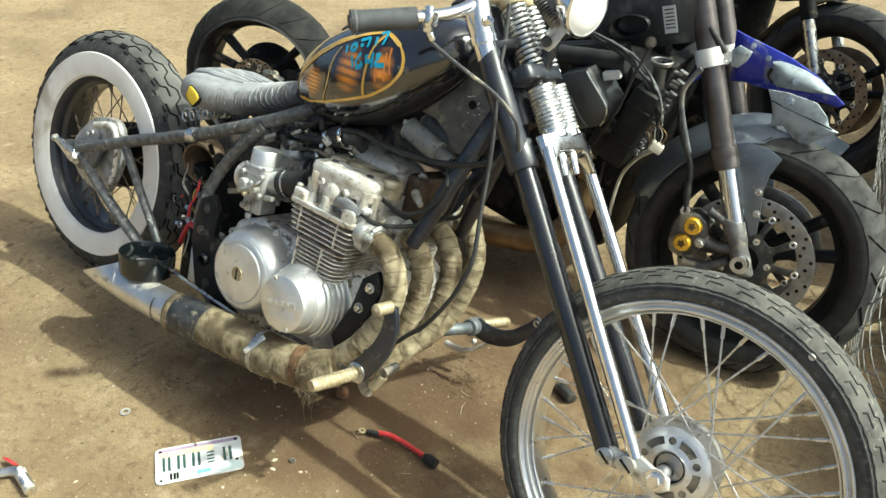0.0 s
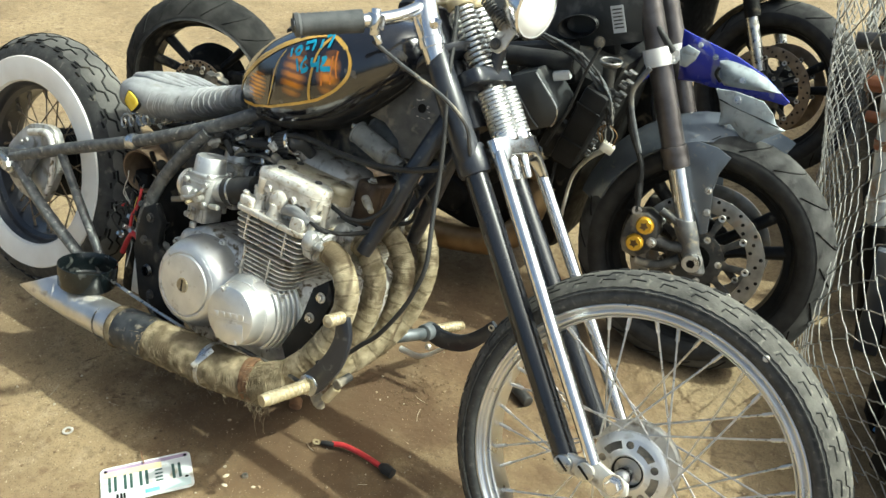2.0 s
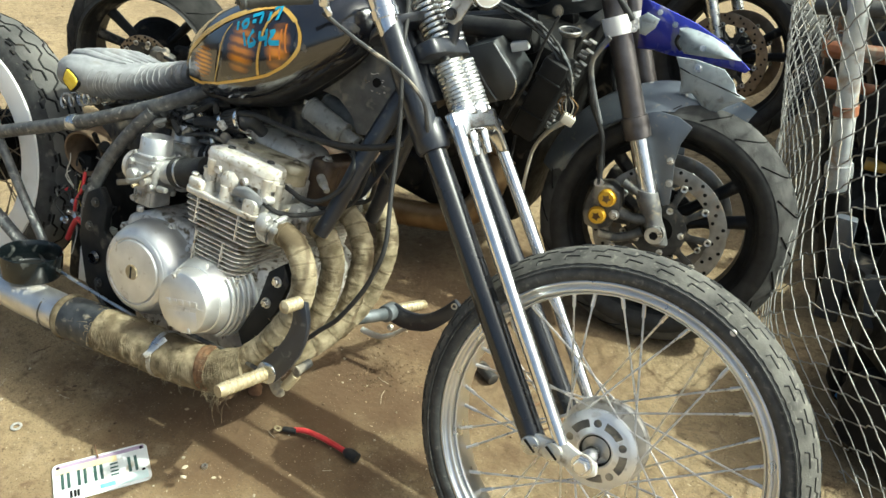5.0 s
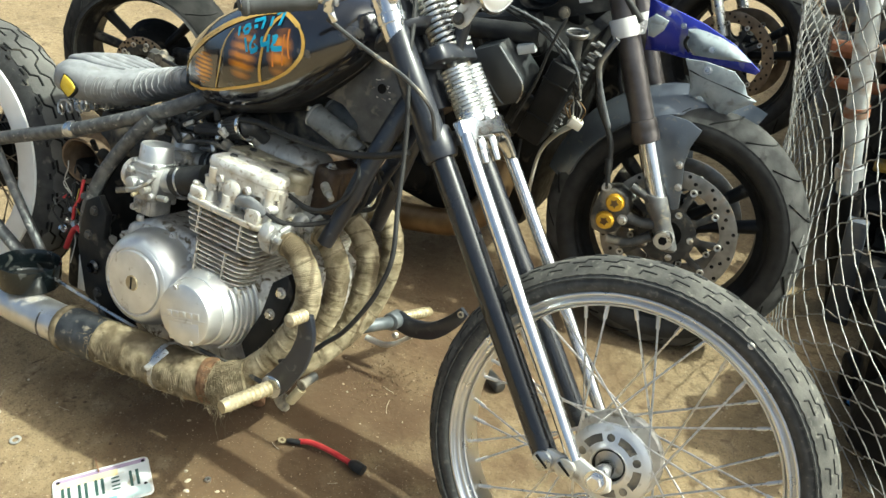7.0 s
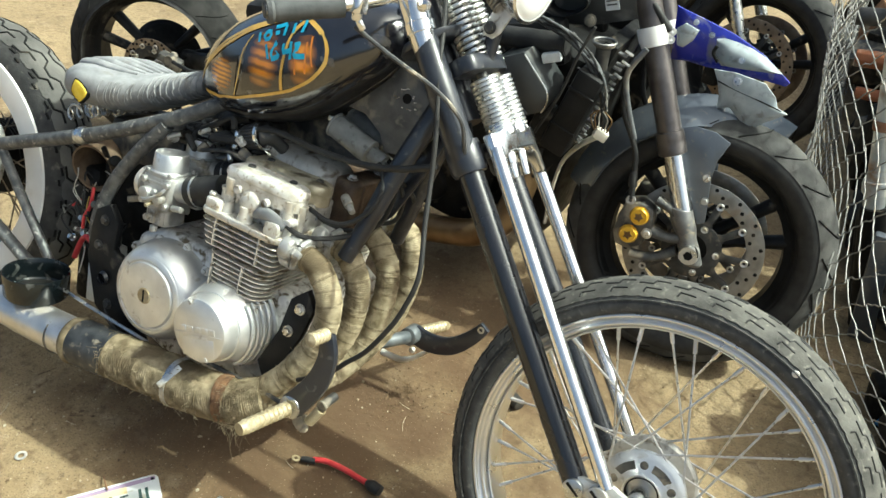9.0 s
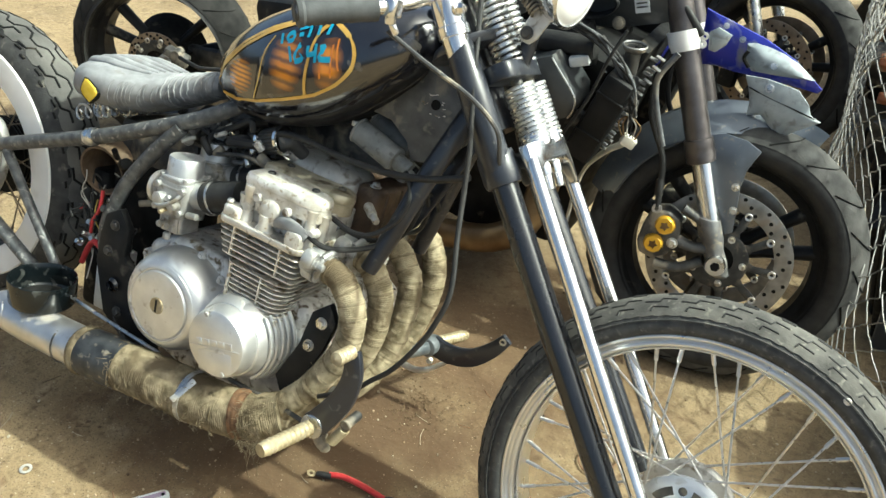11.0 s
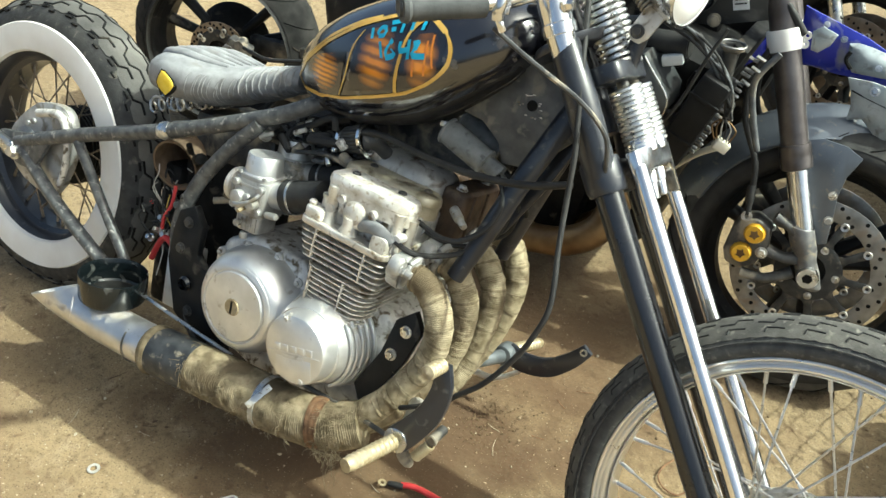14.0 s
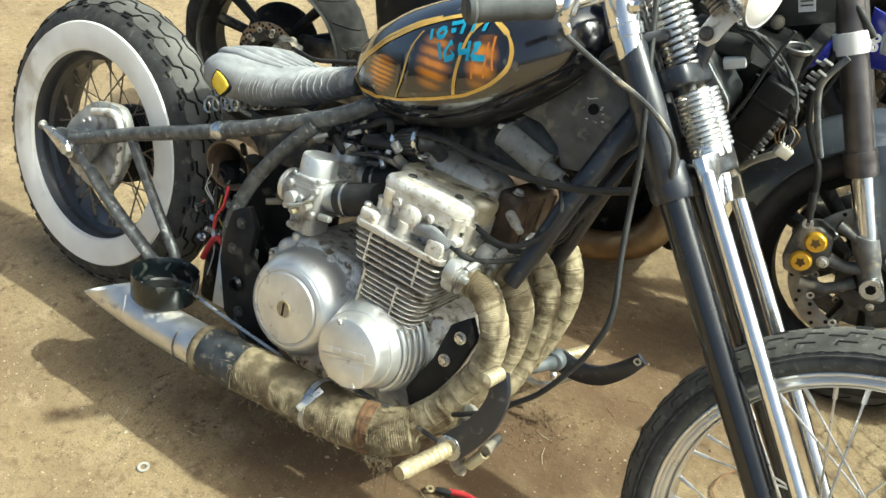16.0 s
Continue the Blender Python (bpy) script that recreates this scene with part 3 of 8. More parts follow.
GUSSET_GREY = mat("rubbed_grey_plate", (0.065, 0.067, 0.066), (0.14, 0.14, 0.134), 0.4, 0.2, scale=26, bump=0.0003, bscale=200, dust=0.2, dust_scale=36, dust_col=(0.24, 0.225, 0.19))
gus = [(0.99, 0.80), (1.06, 0.83), (1.135, 0.83), (1.165, 0.74), (1.13, 0.70), (1.09, 0.665), (1.05, 0.66), (1.035, 0.69), (1.0, 0.715), (0.96, 0.72)]
for sy in (-1, 1):
    part("gusset_plate", prism(gus, sy * 0.026, sy * 0.032), GUSSET_GREY, frame_thing, "scratched neck gusset plate", bevel=0.0015)
part("down_tube_web", prism([(1.14, 0.74), (1.165, 0.74), (1.12, 0.63), (1.075, 0.545), (1.06, 0.53), (1.085, 0.62)], -0.003, 0.003), BLACK_FORK, frame_thing, "black web plate between the down tubes", bevel=0.001)
part("gusset_hole", lathe([(0, 0), (0.0085, 0), (0.0085, -0.0015), (0, -0.0015)], 20, m=Matrix.Translation((1.075, -0.0315, 0.76))), SHADOW_BLACK, frame_thing, "drilled bolt hole")
for i in range(16):
    a, r = random.uniform(0, 6.28), random.uniform(0.009, 0.02)
    x, z = 1.072 + 1.3 * r * math.cos(a), 0.757 + r * math.sin(a)
    part("scratch", box((x, -0.0322, z), (random.uniform(0.001, 0.005), 0.0006, random.uniform(0.0008, 0.002))), ALLOY_CREAM, frame_thing)
part("neck_tube", rod((1.05, -0.012, 0.935), (1.19, -0.03, 0.745), 0.03, 24), BLACK_FORK, frame_thing, "black steering neck")
# black engine plate at the rear of the crankcase
brk = [(0.5, 0.40), (0.535, 0.42), (0.56, 0.385), (0.555, 0.33), (0.585, 0.30), (0.59, 0.235), (0.64, 0.19), (0.66, 0.155), (0.61, 0.15), (0.56, 0.17), (0.515, 0.2), (0.5, 0.25), (0.485, 0.3), (0.49, 0.36)]
engine_plate = part("engine_plate", prism(brk, -0.135, -0.118), BLACK_PLASTIC, frame_thing, "thick black engine mounting plate", bevel=0.003)
for x, z in ((0.527, 0.385), (0.515, 0.33), (0.62, 0.175), (0.552, 0.215)):
    part("plate_bolt", hexbolt((x, -0.135, z), (0, -1, 0), 0.008), STEEL_DARK, frame_thing)
part("plate_bush", lathe([(0.011, 0), (0.015, -0.006), (0.011, -0.012), (0.009, -0.006)], 18, closed=True, m=Matrix.Translation((0.54, -0.135, 0.268))), BLACK_GLOSS, frame_thing)

# -- engine --
case_out = [(0.6, 0.2), (0.585, 0.3), (0.61, 0.385), (0.68, 0.415), (0.78, 0.405), (0.82, 0.375), (0.96, 0.385), (1.0, 0.36), (1.01, 0.28), (0.97, 0.2), (0.88, 0.165), (0.7, 0.165)]
engine = part("engine", prism(case_out, -0.128, 0.15), ALLOY_DIRTY, bobber, "air-cooled four-cylinder engine in grimy cast alloy", bevel=0.012, seg=3)
CL = Matrix.Translation((0.702, 0, 0.303))
clutch = part("clutch_cover", lathe([(0.0, -0.1942), (0.05, -0.1938), (0.0615, -0.1925), (0.0635, -0.1905), (0.0645, -0.1882), (0.0662, -0.1884), (0.0675, -0.1902), (0.0715, -0.1898), (0.0765, -0.187), (0.08, -0.18), (0.0, -0.17)], 64, m=CL), ALLOY, engine, "round satin silver clutch cover", auto=30)
flange_ring = []
for a, r in ((0, 0.106), (38, 0.108), (71, 0.103), (112, 0.099), (150, 0.115), (172, 0.108), (197, 0.112), (230, 0.1), (265, 0.1), (300, 0.1), (330, 0.102)):
    flange_ring.append((0.702 + r * math.cos(radians(a)), 0.303 + r * math.sin(radians(a)), 0))
flange_ring = [(p.x, p.y) for p in spline(flange_ring, 6, True)]
dome = [[(x, y, z) for x, z in flange_ring] for y in (-0.112, -0.126)]
dome += [[(0.702 + (x - 0.702) * (1 - k) + r * k * (x - 0.702) / math.hypot(x - 0.702, z - 0.303), y, 0.303 + (z - 0.303) * (1 - k) + r * k * (z - 0.303) / math.hypot(x - 0.702, z - 0.303)) for x, z in flange_ring] for r, k, y in ((0.098, 0.7, -0.128), (0.0965, 0.9, -0.142), (0.0935, 1.0, -0.158), (0.088, 1.0, -0.174), (0.081, 1.0, -0.184), (0.074, 1.0, -0.188))]
part("clutch_housing", loft(dome), ALLOY, engine, "satin silver domed side case", auto=34)
for a, r in ((150, 0.109), (112, 0.094), (71, 0.098), (38, 0.103), (4, 0.1), (197, 0.106), (232, 0.096), (268, 0.095)):
    x, z = 0.702 + r * math.cos(radians(a)), 0.303 + r * math.sin(radians(a))
    part("cover_bolt", rod((x, -0.133, z), (x, -0.112, z), 0.0088, 14).add(hexbolt((x, -0.133, z), (0, -1, 0), 0.0052, 0.006)), ALLOY_DIRTY, engine, bevel=0.001)
part("inspection_cap", lathe([(0, -0.1965), (0.014, -0.1965), (0.0158, -0.194), (0.0158, -0.192), (0, -0.192)], 32, m=CL), BRASS, clutch, "slotted inspection cap")
part("cap_slot", box((0.702, -0.1966, 0.303), (0.004, 0.0014, 0.024)), SHADOW_BLACK, clutch, bevel=0.0004)
IG = Matrix.Translation((0.868, 0, 0.307))
igni = part("ignition_cover", lathe([(0.0, -0.233), (0.052, -0.233), (0.057, -0.2305), (0.0605, -0.222), (0.063, -0.19), (0.066, -0.15), (0.068, -0.12), (0.0, -0.12)], 64, m=IG), ALLOY, engine, "round satin silver ignition cover", auto=30)
rt = IG @ pose(0, 0, 0, 0, -12, 0)
part("raised_band", box((0, -0.2336, -0.006), (0.104, 0.001, 0.0018)), ALLOY, igni, bevel=0.0003, m=rt)
part("lower_face", box((0, -0.2334, -0.03), (0.07, 0.0006, 0.034)), ALLOY, igni, bevel=0.0002, m=rt)
for i in range(5):
    part("raised_bar", box((-0.032 + i * 0.016, -0.2336, 0.002), (0.012, 0.0012, 0.011)), ALLOY, igni, "raised plain bar of a maker's mark" if i == 0 else "", bevel=0.0005, m=rt)
part("raised_bar", box((0.0, -0.2336, -0.012), (0.04, 0.001, 0.005)), ALLOY, igni, bevel=0.0004, m=rt)
for a in (-62, 118):
    x, z = 0.868 + 0.052 * math.cos(radians(a)), 0.307 + 0.052 * math.sin(radians(a))
    part("cover_screw", hexbolt((x, -0.2305, z), (0, -1, 0), 0.005, 0.004), ALLOY_DIRTY, igni)
# ribbed shell between ignition cover and front of the case
for i in range(6):
    r, y = 0.078 + 0.0032 * i, -0.182 + 0.0115 * i
    part("case_rib", tube([(0.868 + r * math.cos(a), y, 0.307 + r * math.sin(a)) for a in np.linspace(radians(-52), radians(46), 14)], 0.003, 8, 2), ALLOY, engine)
part("case_neck", loft([[(0.868 + r * math.cos(a), y, 0.307 + r * 0.97 * math.sin(a)) for a in np.linspace(0, 2 * math.pi, 40, endpoint=False)] for r, y in ((0.066, -0.2), (0.072, -0.188), (0.078, -0.17), (0.086, -0.142), (0.096, -0.115))]), ALLOY, engine, auto=60)
part("front_mount", prism([(0.985, 0.335), (1.0, 0.4), (1.03, 0.425), (1.048, 0.395), (1.03, 0.335), (1.0, 0.275), (0.965, 0.235), (0.95, 0.262)], -0.165, -0.15), BLACK_PLASTIC, engine, "black front engine mount", bevel=0.002)
for x, z in ((1.022, 0.388), (1.005, 0.341)):
    part("mount_bolt", hexbolt((x, -0.165, z), (0, -1, 0), 0.0076, 0.009), CHROME_DULL, engine)


def rounded(x0, x1, z0, z1, r, n=5):
    out = []
    for cx, cz, a0 in ((x1 - r, z1 - r, 0), (x0 + r, z1 - r, 90), (x0 + r, z0 + r, 180), (x1 - r, z0 + r, 270)):
        out += [(cx + r * math.cos(radians(a0 + 90 * i / n)), cz + r * math.sin(radians(a0 + 90 * i / n))) for i in range(n + 1)]
    return out


def slab(x0, x1, y0, y1, z0, z1, r, n=5):
    """A plate lying level, with rounded corners in plan."""
    o = rounded(x0, x1, y0, y1, r, n)
    return loft([[(x, y, z0) for x, y in o], [(x, y, z1) for x, y in o]])


# Cylinder core darkened so that the shade between the fins is in its colour.
FIN_GAP_SHADE = mat("fin_gap_shade", (0.1, 0.09, 0.075), (0.22, 0.2, 0.17), 0.6, 0.2, scale=40, dust=0.2, dust_scale=40, dust_col=(0.07, 0.055, 0.035))
# the cylinders and their head lean a little forward on the crankcase
LEANT = Matrix.Translation((0.797, 0, 0.507)) @ pose(0, 0, 0, 0, 4.2, 0) @ Matrix.Translation((-0.797, 0, -0.507))
core = Geo()
for y in (-0.125, -0.03, 0.065, 0.16):
    core.add(lathe([(0.044, 0.345), (0.044, 0.5)], 28, m=Matrix.Translation((0.885, y, 0)) @ pose(0, 0, 0, 90, 0, 0)))
core.add(slab(0.848, 0.925, -0.162, 0.19, 0.345, 0.44, 0.02)).add(slab(0.815, 0.948, -0.162, 0.19, 0.438, 0.5, 0.016))
cyl = part("cylinder_block", core, FIN_GAP_SHADE, engine, "finned alloy cylinder block", m=LEANT)
for i in range(5):
    z = 0.4855 - i * 0.0102
    part("fin", slab(0.7975 + 0.0035 * i, 0.964, -0.178, 0.2, z, z + 0.0026, 0.012), ALLOY_CREAM, cyl, "thick cream head fin" if i == 0 else "", bevel=0.0008, seg=1, m=LEANT)
for i in range(10):
    z = 0.432 - i * 0.0086
    part("fin", slab(0.822 + 0.0012 * i, 0.957 - 0.0012 * i, -0.178, 0.2, z, z + 0.0022, 0.026), ALLOY_CREAM, cyl, bevel=0.0007, seg=1, m=LEANT)
for x, z0, z1 in ((0.928, 0.445, 0.497), (0.905, 0.358, 0.433), (0.84, 0.358, 0.433), (0.832, 0.445, 0.497)):
    part("fin_rib", box((x, -0.1755, (z0 + z1) / 2), (0.003, 0.006, z1 - z0)), ALLOY_CREAM, cyl, m=LEANT)
head = part("cylinder_head", slab(0.794, 0.966, -0.181, 0.205, 0.4965, 0.508, 0.018), ALLOY_CREAM, engine, "oxidised cream cylinder head", bevel=0.0025, seg=3, m=LEANT)
part("head_casting", slab(0.818, 0.962, -0.149, 0.19, 0.507, 0.557, 0.014).add(slab(0.845, 0.948, -0.158, -0.14, 0.53, 0.557, 0.006)), ALLOY_DIRTY, head, "grimy casting under the cam covers", bevel=0.002, m=LEANT)


def cam_cover(y0, y1, x0, x1, material, label, lift=0.0):
    """A long cover with a proud rim, a square rear end and a round nose."""
    h, o = (y1 - y0) / 2, []
    cy = (y0 + y1) / 2
    for i in range(17):
        a = -math.pi / 2 + math.pi * i / 16
        o.append((x1 - h * 1.25 + h * 1.25 * math.cos(a), cy + h * math.sin(a)))
    for cx, yc, a0 in ((x0 + 0.01, y1 - 0.01, 90), (x0 + 0.01, y0 + 0.01, 180)):
        o += [(cx + 0.01 * math.cos(radians(a0 + 18 * i)), yc + 0.01 * math.sin(radians(a0 + 18 * i))) for i in range(6)]
    cx = (x0 + x1) / 2
    rings = [[(cx + (x - cx) * k, cy + (y - cy) * q, z + lift) for x, y in o] for k, q, z in ((0.985, 0.95, 0.55), (0.985, 0.95, 0.571), (1, 1, 0.5725), (1.003, 1.01, 0.5775), (0.995, 0.975, 0.583), (0.975, 0.9, 0.5868), (0.93, 0.76, 0.5885), (0.75, 0.3, 0.5892))]
    return part("cam_cover", loft(rings), material, engine, label, auto=36, m=LEANT)


ALLOY_PALE = mat("pale_oxidised_alloy", (0.56, 0.52, 0.43), (0.86, 0.84, 0.78), 0.42, 0.35, scale=44, bump=0.0006, bscale=260, dust=0.16, dust_scale=110, dust_col=(0.36, 0.29, 0.19))
OLIVE_ALLOY = mat("olive_stained_alloy", (0.38, 0.33, 0.22), (0.6, 0.54, 0.4), 0.36, 0.5, scale=34, bump=0.0003, bscale=280, dust=0.3, dust_scale=26, dust_col=(0.1, 0.075, 0.04))
GREY_OILED = mat("oiled_grey_alloy", (0.44, 0.425, 0.385), (0.66, 0.64, 0.59), 0.34, 0.35, scale=22, bump=0.0003, bscale=240, dust=0.28, dust_scale=30, dust_col=(0.1, 0.065, 0.035))
cam_cover(-0.165, -0.1, 0.82, 0.974, ALLOY_PALE, "long pale cam cover with a round nose", 0.003)
cam_cover(-0.094, -0.032, 0.8, 0.974, OLIVE_ALLOY, "olive-stained cam cover", 0.003)
for z in (0.5725, 0.579):
    part("cover_bead", tube([(0.822, -0.0935, z + 0.003), (0.9, -0.0935, z + 0.003), (0.944, -0.0935, z + 0.003)], 0.0016, 6, 3), OLIVE_ALLOY, engine, m=LEANT)
part("tall_cover", loft([[(cx + hx * math.copysign(abs(math.cos(a)) ** 0.6, math.cos(a)), 0.012 + hy * math.copysign(abs(math.sin(a)) ** 0.6, math.sin(a)), z + 0.05 * (0.88 - cx - hx * math.cos(a)) * (z > 0.58)) for a in np.linspace(0, 2 * math.pi, 36, endpoint=False)] for cx, hx, hy, z in ((0.876, 0.08, 0.054, 0.545), (0.876, 0.079, 0.053, 0.585), (0.874, 0.081, 0.054, 0.594), (0.872, 0.076, 0.049, 0.606), (0.868, 0.064, 0.038, 0.613), (0.862, 0.042, 0.02, 0.616))]), GREY_OILED, engine, "oil-stained grey cover", auto=40, m=LEANT)
part("cover_outlet", rod((0.824, -0.03, 0.603), (0.808, -0.05, 0.612), 0.011, 16), GREY_OILED, engine, m=LEANT)
OIL_BROWN = mat("oil_baked_alloy", (0.045, 0.028, 0.018), (0.13, 0.085, 0.052), 0.4, 0.2, scale=26, bump=0.0005, bscale=180, dust=0.15, dust_scale=40, dust_col=(0.18, 0.13, 0.08))
cam_cover(0.1, 0.19, 0.82, 0.985, OIL_BROWN, "brown-stained cam cover", 0.0)
part("front_casting", slab(0.95, 1.002, -0.028, 0.19, 0.5, 0.604, 0.016), OIL_BROWN, engine, "oil-browned front of the head", bevel=0.01, seg=3, m=LEANT)
for y in (0.0, 0.05, 0.1):
    part("casting_rib", box((1.0, y, 0.555), (0.012, 0.007, 0.085)), OIL_BROWN, engine, bevel=0.003, m=LEANT)
for y in (-0.012, 0.08):
    part("casting_bolt", hexbolt((0.98, y, 0.604), (0, 0, 1), 0.0075, 0.008), ALLOY_DIRTY, engine, m=LEANT)
part("sensor_plug", Geo().add(rod((0.99, -0.032, 0.56), (1.012, -0.05, 0.553), 0.0085, 14)).add(rod((1.01, -0.048, 0.554), (1.028, -0.062, 0.548), 0.006, 12)), ALLOY_PALE, engine, "pale plug on the head", bevel=0.001)
# bosses, pillars, lugs and studs along the near side of the head
part("round_boss", loft([[(0.884 + r * math.cos(a), y, 0.541 + r * 1.05 * math.sin(a)) for a in np.linspace(0, 2 * math.pi, 24, endpoint=False)] for r, y in ((0.025, -0.148), (0.0235, -0.16), (0.0195, -0.1675), (0.0125, -0.171), (0.005, -0.172))]), ALLOY_PALE, head, "round cast boss", auto=50, m=LEANT)
part("boss_foot", loft([[(0.88 + hx * math.cos(a), -0.163 + 0.012 * math.sin(a), z) for a in np.linspace(0, 2 * math.pi, 20, endpoint=False)] for hx, z in ((0.018, 0.507), (0.014, 0.513), (0.011, 0.522), (0.014, 0.534))]), ALLOY_PALE, head, auto=50, m=LEANT)
for x, y, z1, r in ((0.836, -0.158, 0.57, 0.011), (0.822, -0.15, 0.548, 0.0105), (0.955, -0.15, 0.572, 0.0115), (0.972, -0.135, 0.566, 0.009)):
    part("head_pillar", lathe([(0.0, 0.0), (r * 1.15, 0.0), (r * 1.05, 0.006), (r * 0.85, 0.014), (r * 0.85, z1 - 0.515), (r, z1 - 0.511), (r, z1 - 0.507), (0.0, z1 - 0.506)], 18, m=LEANT @ pose(x, y, 0.507, 90, 0, 0)), ALLOY_CREAM, head)
part("head_lug", slab(0.799, 0.834, -0.178, -0.148, 0.507, 0.527, 0.009).add(rod((0.806, -0.166, 0.527), (0.806, -0.166, 0.535), 0.007, 12)), ALLOY_PALE, head, bevel=0.004, seg=3, m=LEANT)
part("plug_tab", loft([[(0.945 + 0.015 * math.copysign(abs(math.cos(a)) ** 0.55, math.cos(a)), y, 0.519 + 0.0145 * math.copysign(abs(math.sin(a)) ** 0.55, math.sin(a))) for a in np.linspace(0, 2 * math.pi, 24, endpoint=False)] for y in (-0.178, -0.158)]), ALLOY_PALE, head, "flat cast tab", bevel=0.002, m=LEANT)
for x, z, y in ((0.918, 0.556, -0.16), (0.856, 0.557, -0.158), (0.838, 0.534, -0.156), (0.966, 0.535, -0.152)):
    part("head_bolt", lathe([(0.0034, -0.012), (0.0068, -0.012), (0.0078, -0.009), (0.0078, 0.012), (0.0, 0.012), (0.0, -0.008), (0.0034, -0.008)], 14, m=LEANT @ Matrix.Translation((x, y, z))), ALLOY_DIRTY, head, "hollow bolt head")
for x, y in ((0.848, -0.13), (0.932, -0.12), (0.835, -0.06), (0.945, -0.06)):
    part("cover_screw", lathe([(0, 0.0), (0.0072, 0.0), (0.0072, 0.0035), (0.0055, 0.005), (0.003, 0.0045), (0.003, 0.003), (0, 0.003)], 16, m=LEANT @ pose(x, y, 0.5905, 90, 0, 0)), STEEL_DARK, head)
for y in (-0.125, -0.03, 0.065, 0.16):
    part("spark_plug_cap", tube([(0.9, y - 0.035, 0.528), (0.918, y - 0.042, 0.538), (0.94, y - 0.042, 0.536), (0.962, y - 0.038, 0.527)], [0.009, 0.0115, 0.011, 0.0075], 14, 4), GREYBOX, engine, "grey spark plug cap", m=LEANT)
    part("plug_lead", tube([(0.96, y - 0.036, 0.521), (1.0, y - 0.03, 0.51), (1.035, y * 0.8 - 0.01, 0.512), (1.062, y * 0.65, 0.53), (1.085, y * 0.4 - 0.02, 0.58), (1.085, -0.03, 0.625), (1.05, -0.02, 0.65)], 0.0044, 8, 6), RUBBER_BLACK, engine, "black plug lead")

# -- carburettors --
for i, y in enumerate((-0.125, -0.035, 0.055, 0.145)):
    cm = Matrix.Translation((-0.008 if i else 0, y, 0.018 if i else 0))
    g = Geo()
    g.add(slab(0.635, 0.705, -0.036, 0.036, 0.462, 0.52, 0.012), cm)
    g.add(slab(0.638, 0.702, -0.036, 0.036, 0.518, 0.526, 0.016), cm)
    g.add(slab(0.645, 0.695, -0.028, 0.028, 0.425, 0.464, 0.012), cm)
    g.add(rod((0.618, 0, 0.49), (0.73, 0, 0.503), 0.025, 24), cm)
    g.add(slab(0.638, 0.702, -0.034, 0.034, 0.455, 0.462, 0.014), cm).add(slab(0.636, 0.704, -0.037, 0.037, 0.505, 0.511, 0.016), cm)
    g.add(rod((0.655, -0.05, 0.486), (0.655, -0.03, 0.486), 0.012, 16), cm).add(rod((0.688, -0.052, 0.482), (0.688, -0.03, 0.482), 0.009, 14), cm)
    g.add(rod((0.67, -0.03, 0.424), (0.67, -0.03, 0.412), 0.007, 12), cm).add(rod((0.71, -0.03, 0.47), (0.735, -0.034, 0.474), 0.006, 10), cm)
    for q in range(5):
        g.add(box((0.65 + q * 0.01, -0.0285, 0.443), (0.003, 0.003, 0.032)), cm)
    for dx, dz in ((0.645, 0.51), (0.7, 0.51), (0.645, 0.47), (0.7, 0.47), (0.672, 0.49), (0.66, 0.44)):
        g.add(rod((dx, -0.044, dz), (dx, -0.034, dz), 0.0065, 10), cm)
    for dx, dy in ((0.644, -0.03), (0.696, -0.03), (0.644, 0.03), (0.696, 0.03)):
        g.add(rod((dx, dy, 0.524), (dx, dy, 0.5305), 0.0042, 10), cm)
    g.add(tube([(0.64, -0.04, 0.48), (0.66, -0.05, 0.475), (0.69, -0.05, 0.49), (0.70, -0.04, 0.505)], 0.004, 8, 4), cm)
    carb = part("carburettor", g, ALLOY_GREY, bobber, "silver carburettor with round cap", bevel=0.0015)
    part("cap", lathe([(0.0, 0.034), (0.027, 0.034), (0.029, 0.0355), (0.0305, 0.033), (0.0325, 0.004), (0.036, 0.002), (0.036, 0.0), (0.0, 0.0)], 40, m=cm @ Matrix.Translation((0.668, 0, 0.525)) @ pose(0, 0, 0, 90, 0, 0)), ALLOY, carb, "turned silver cap")
    part("bell_mouth", lathe([(0.024, 0.0), (0.029, -0.002), (0.031, -0.008), (0.029, -0.012), (0.022, -0.004), (0.022, 0.01)], 32, closed=True, m=cm @ Matrix.Translation((0.622, 0, 0.49)) @ pose(0, 0, 0, 0, 0, -90)), ALLOY_CREAM, carb, "flared intake ring")
    part("idle_screw", rod((0.676, -0.062, 0.47), (0.676, -0.04, 0.474), 0.0035, 8), BRASS, carb, "brass idle screw", m=cm)
    part("boot_clamp", lathe([(0.0285, -0.0025), (0.0302, -0.0025), (0.0302, 0.0025), (0.0285, 0.0025)], 24, closed=True, m=cm @ along((0.742, 0, 0.508), (0.8, 0, 0.528))), CHROME_DULL, carb, "bright boot clamp")
    part("rubber_boot", Geo().add(rod((0.725, 0, 0.503), (0.80, 0, 0.528), 0.028, 24)).add(rod((0.733, 0, 0.505), (0.741, 0, 0.508), 0.0305, 24)), RUBBER_BLACK, carb, "black rubber boot", m=cm)

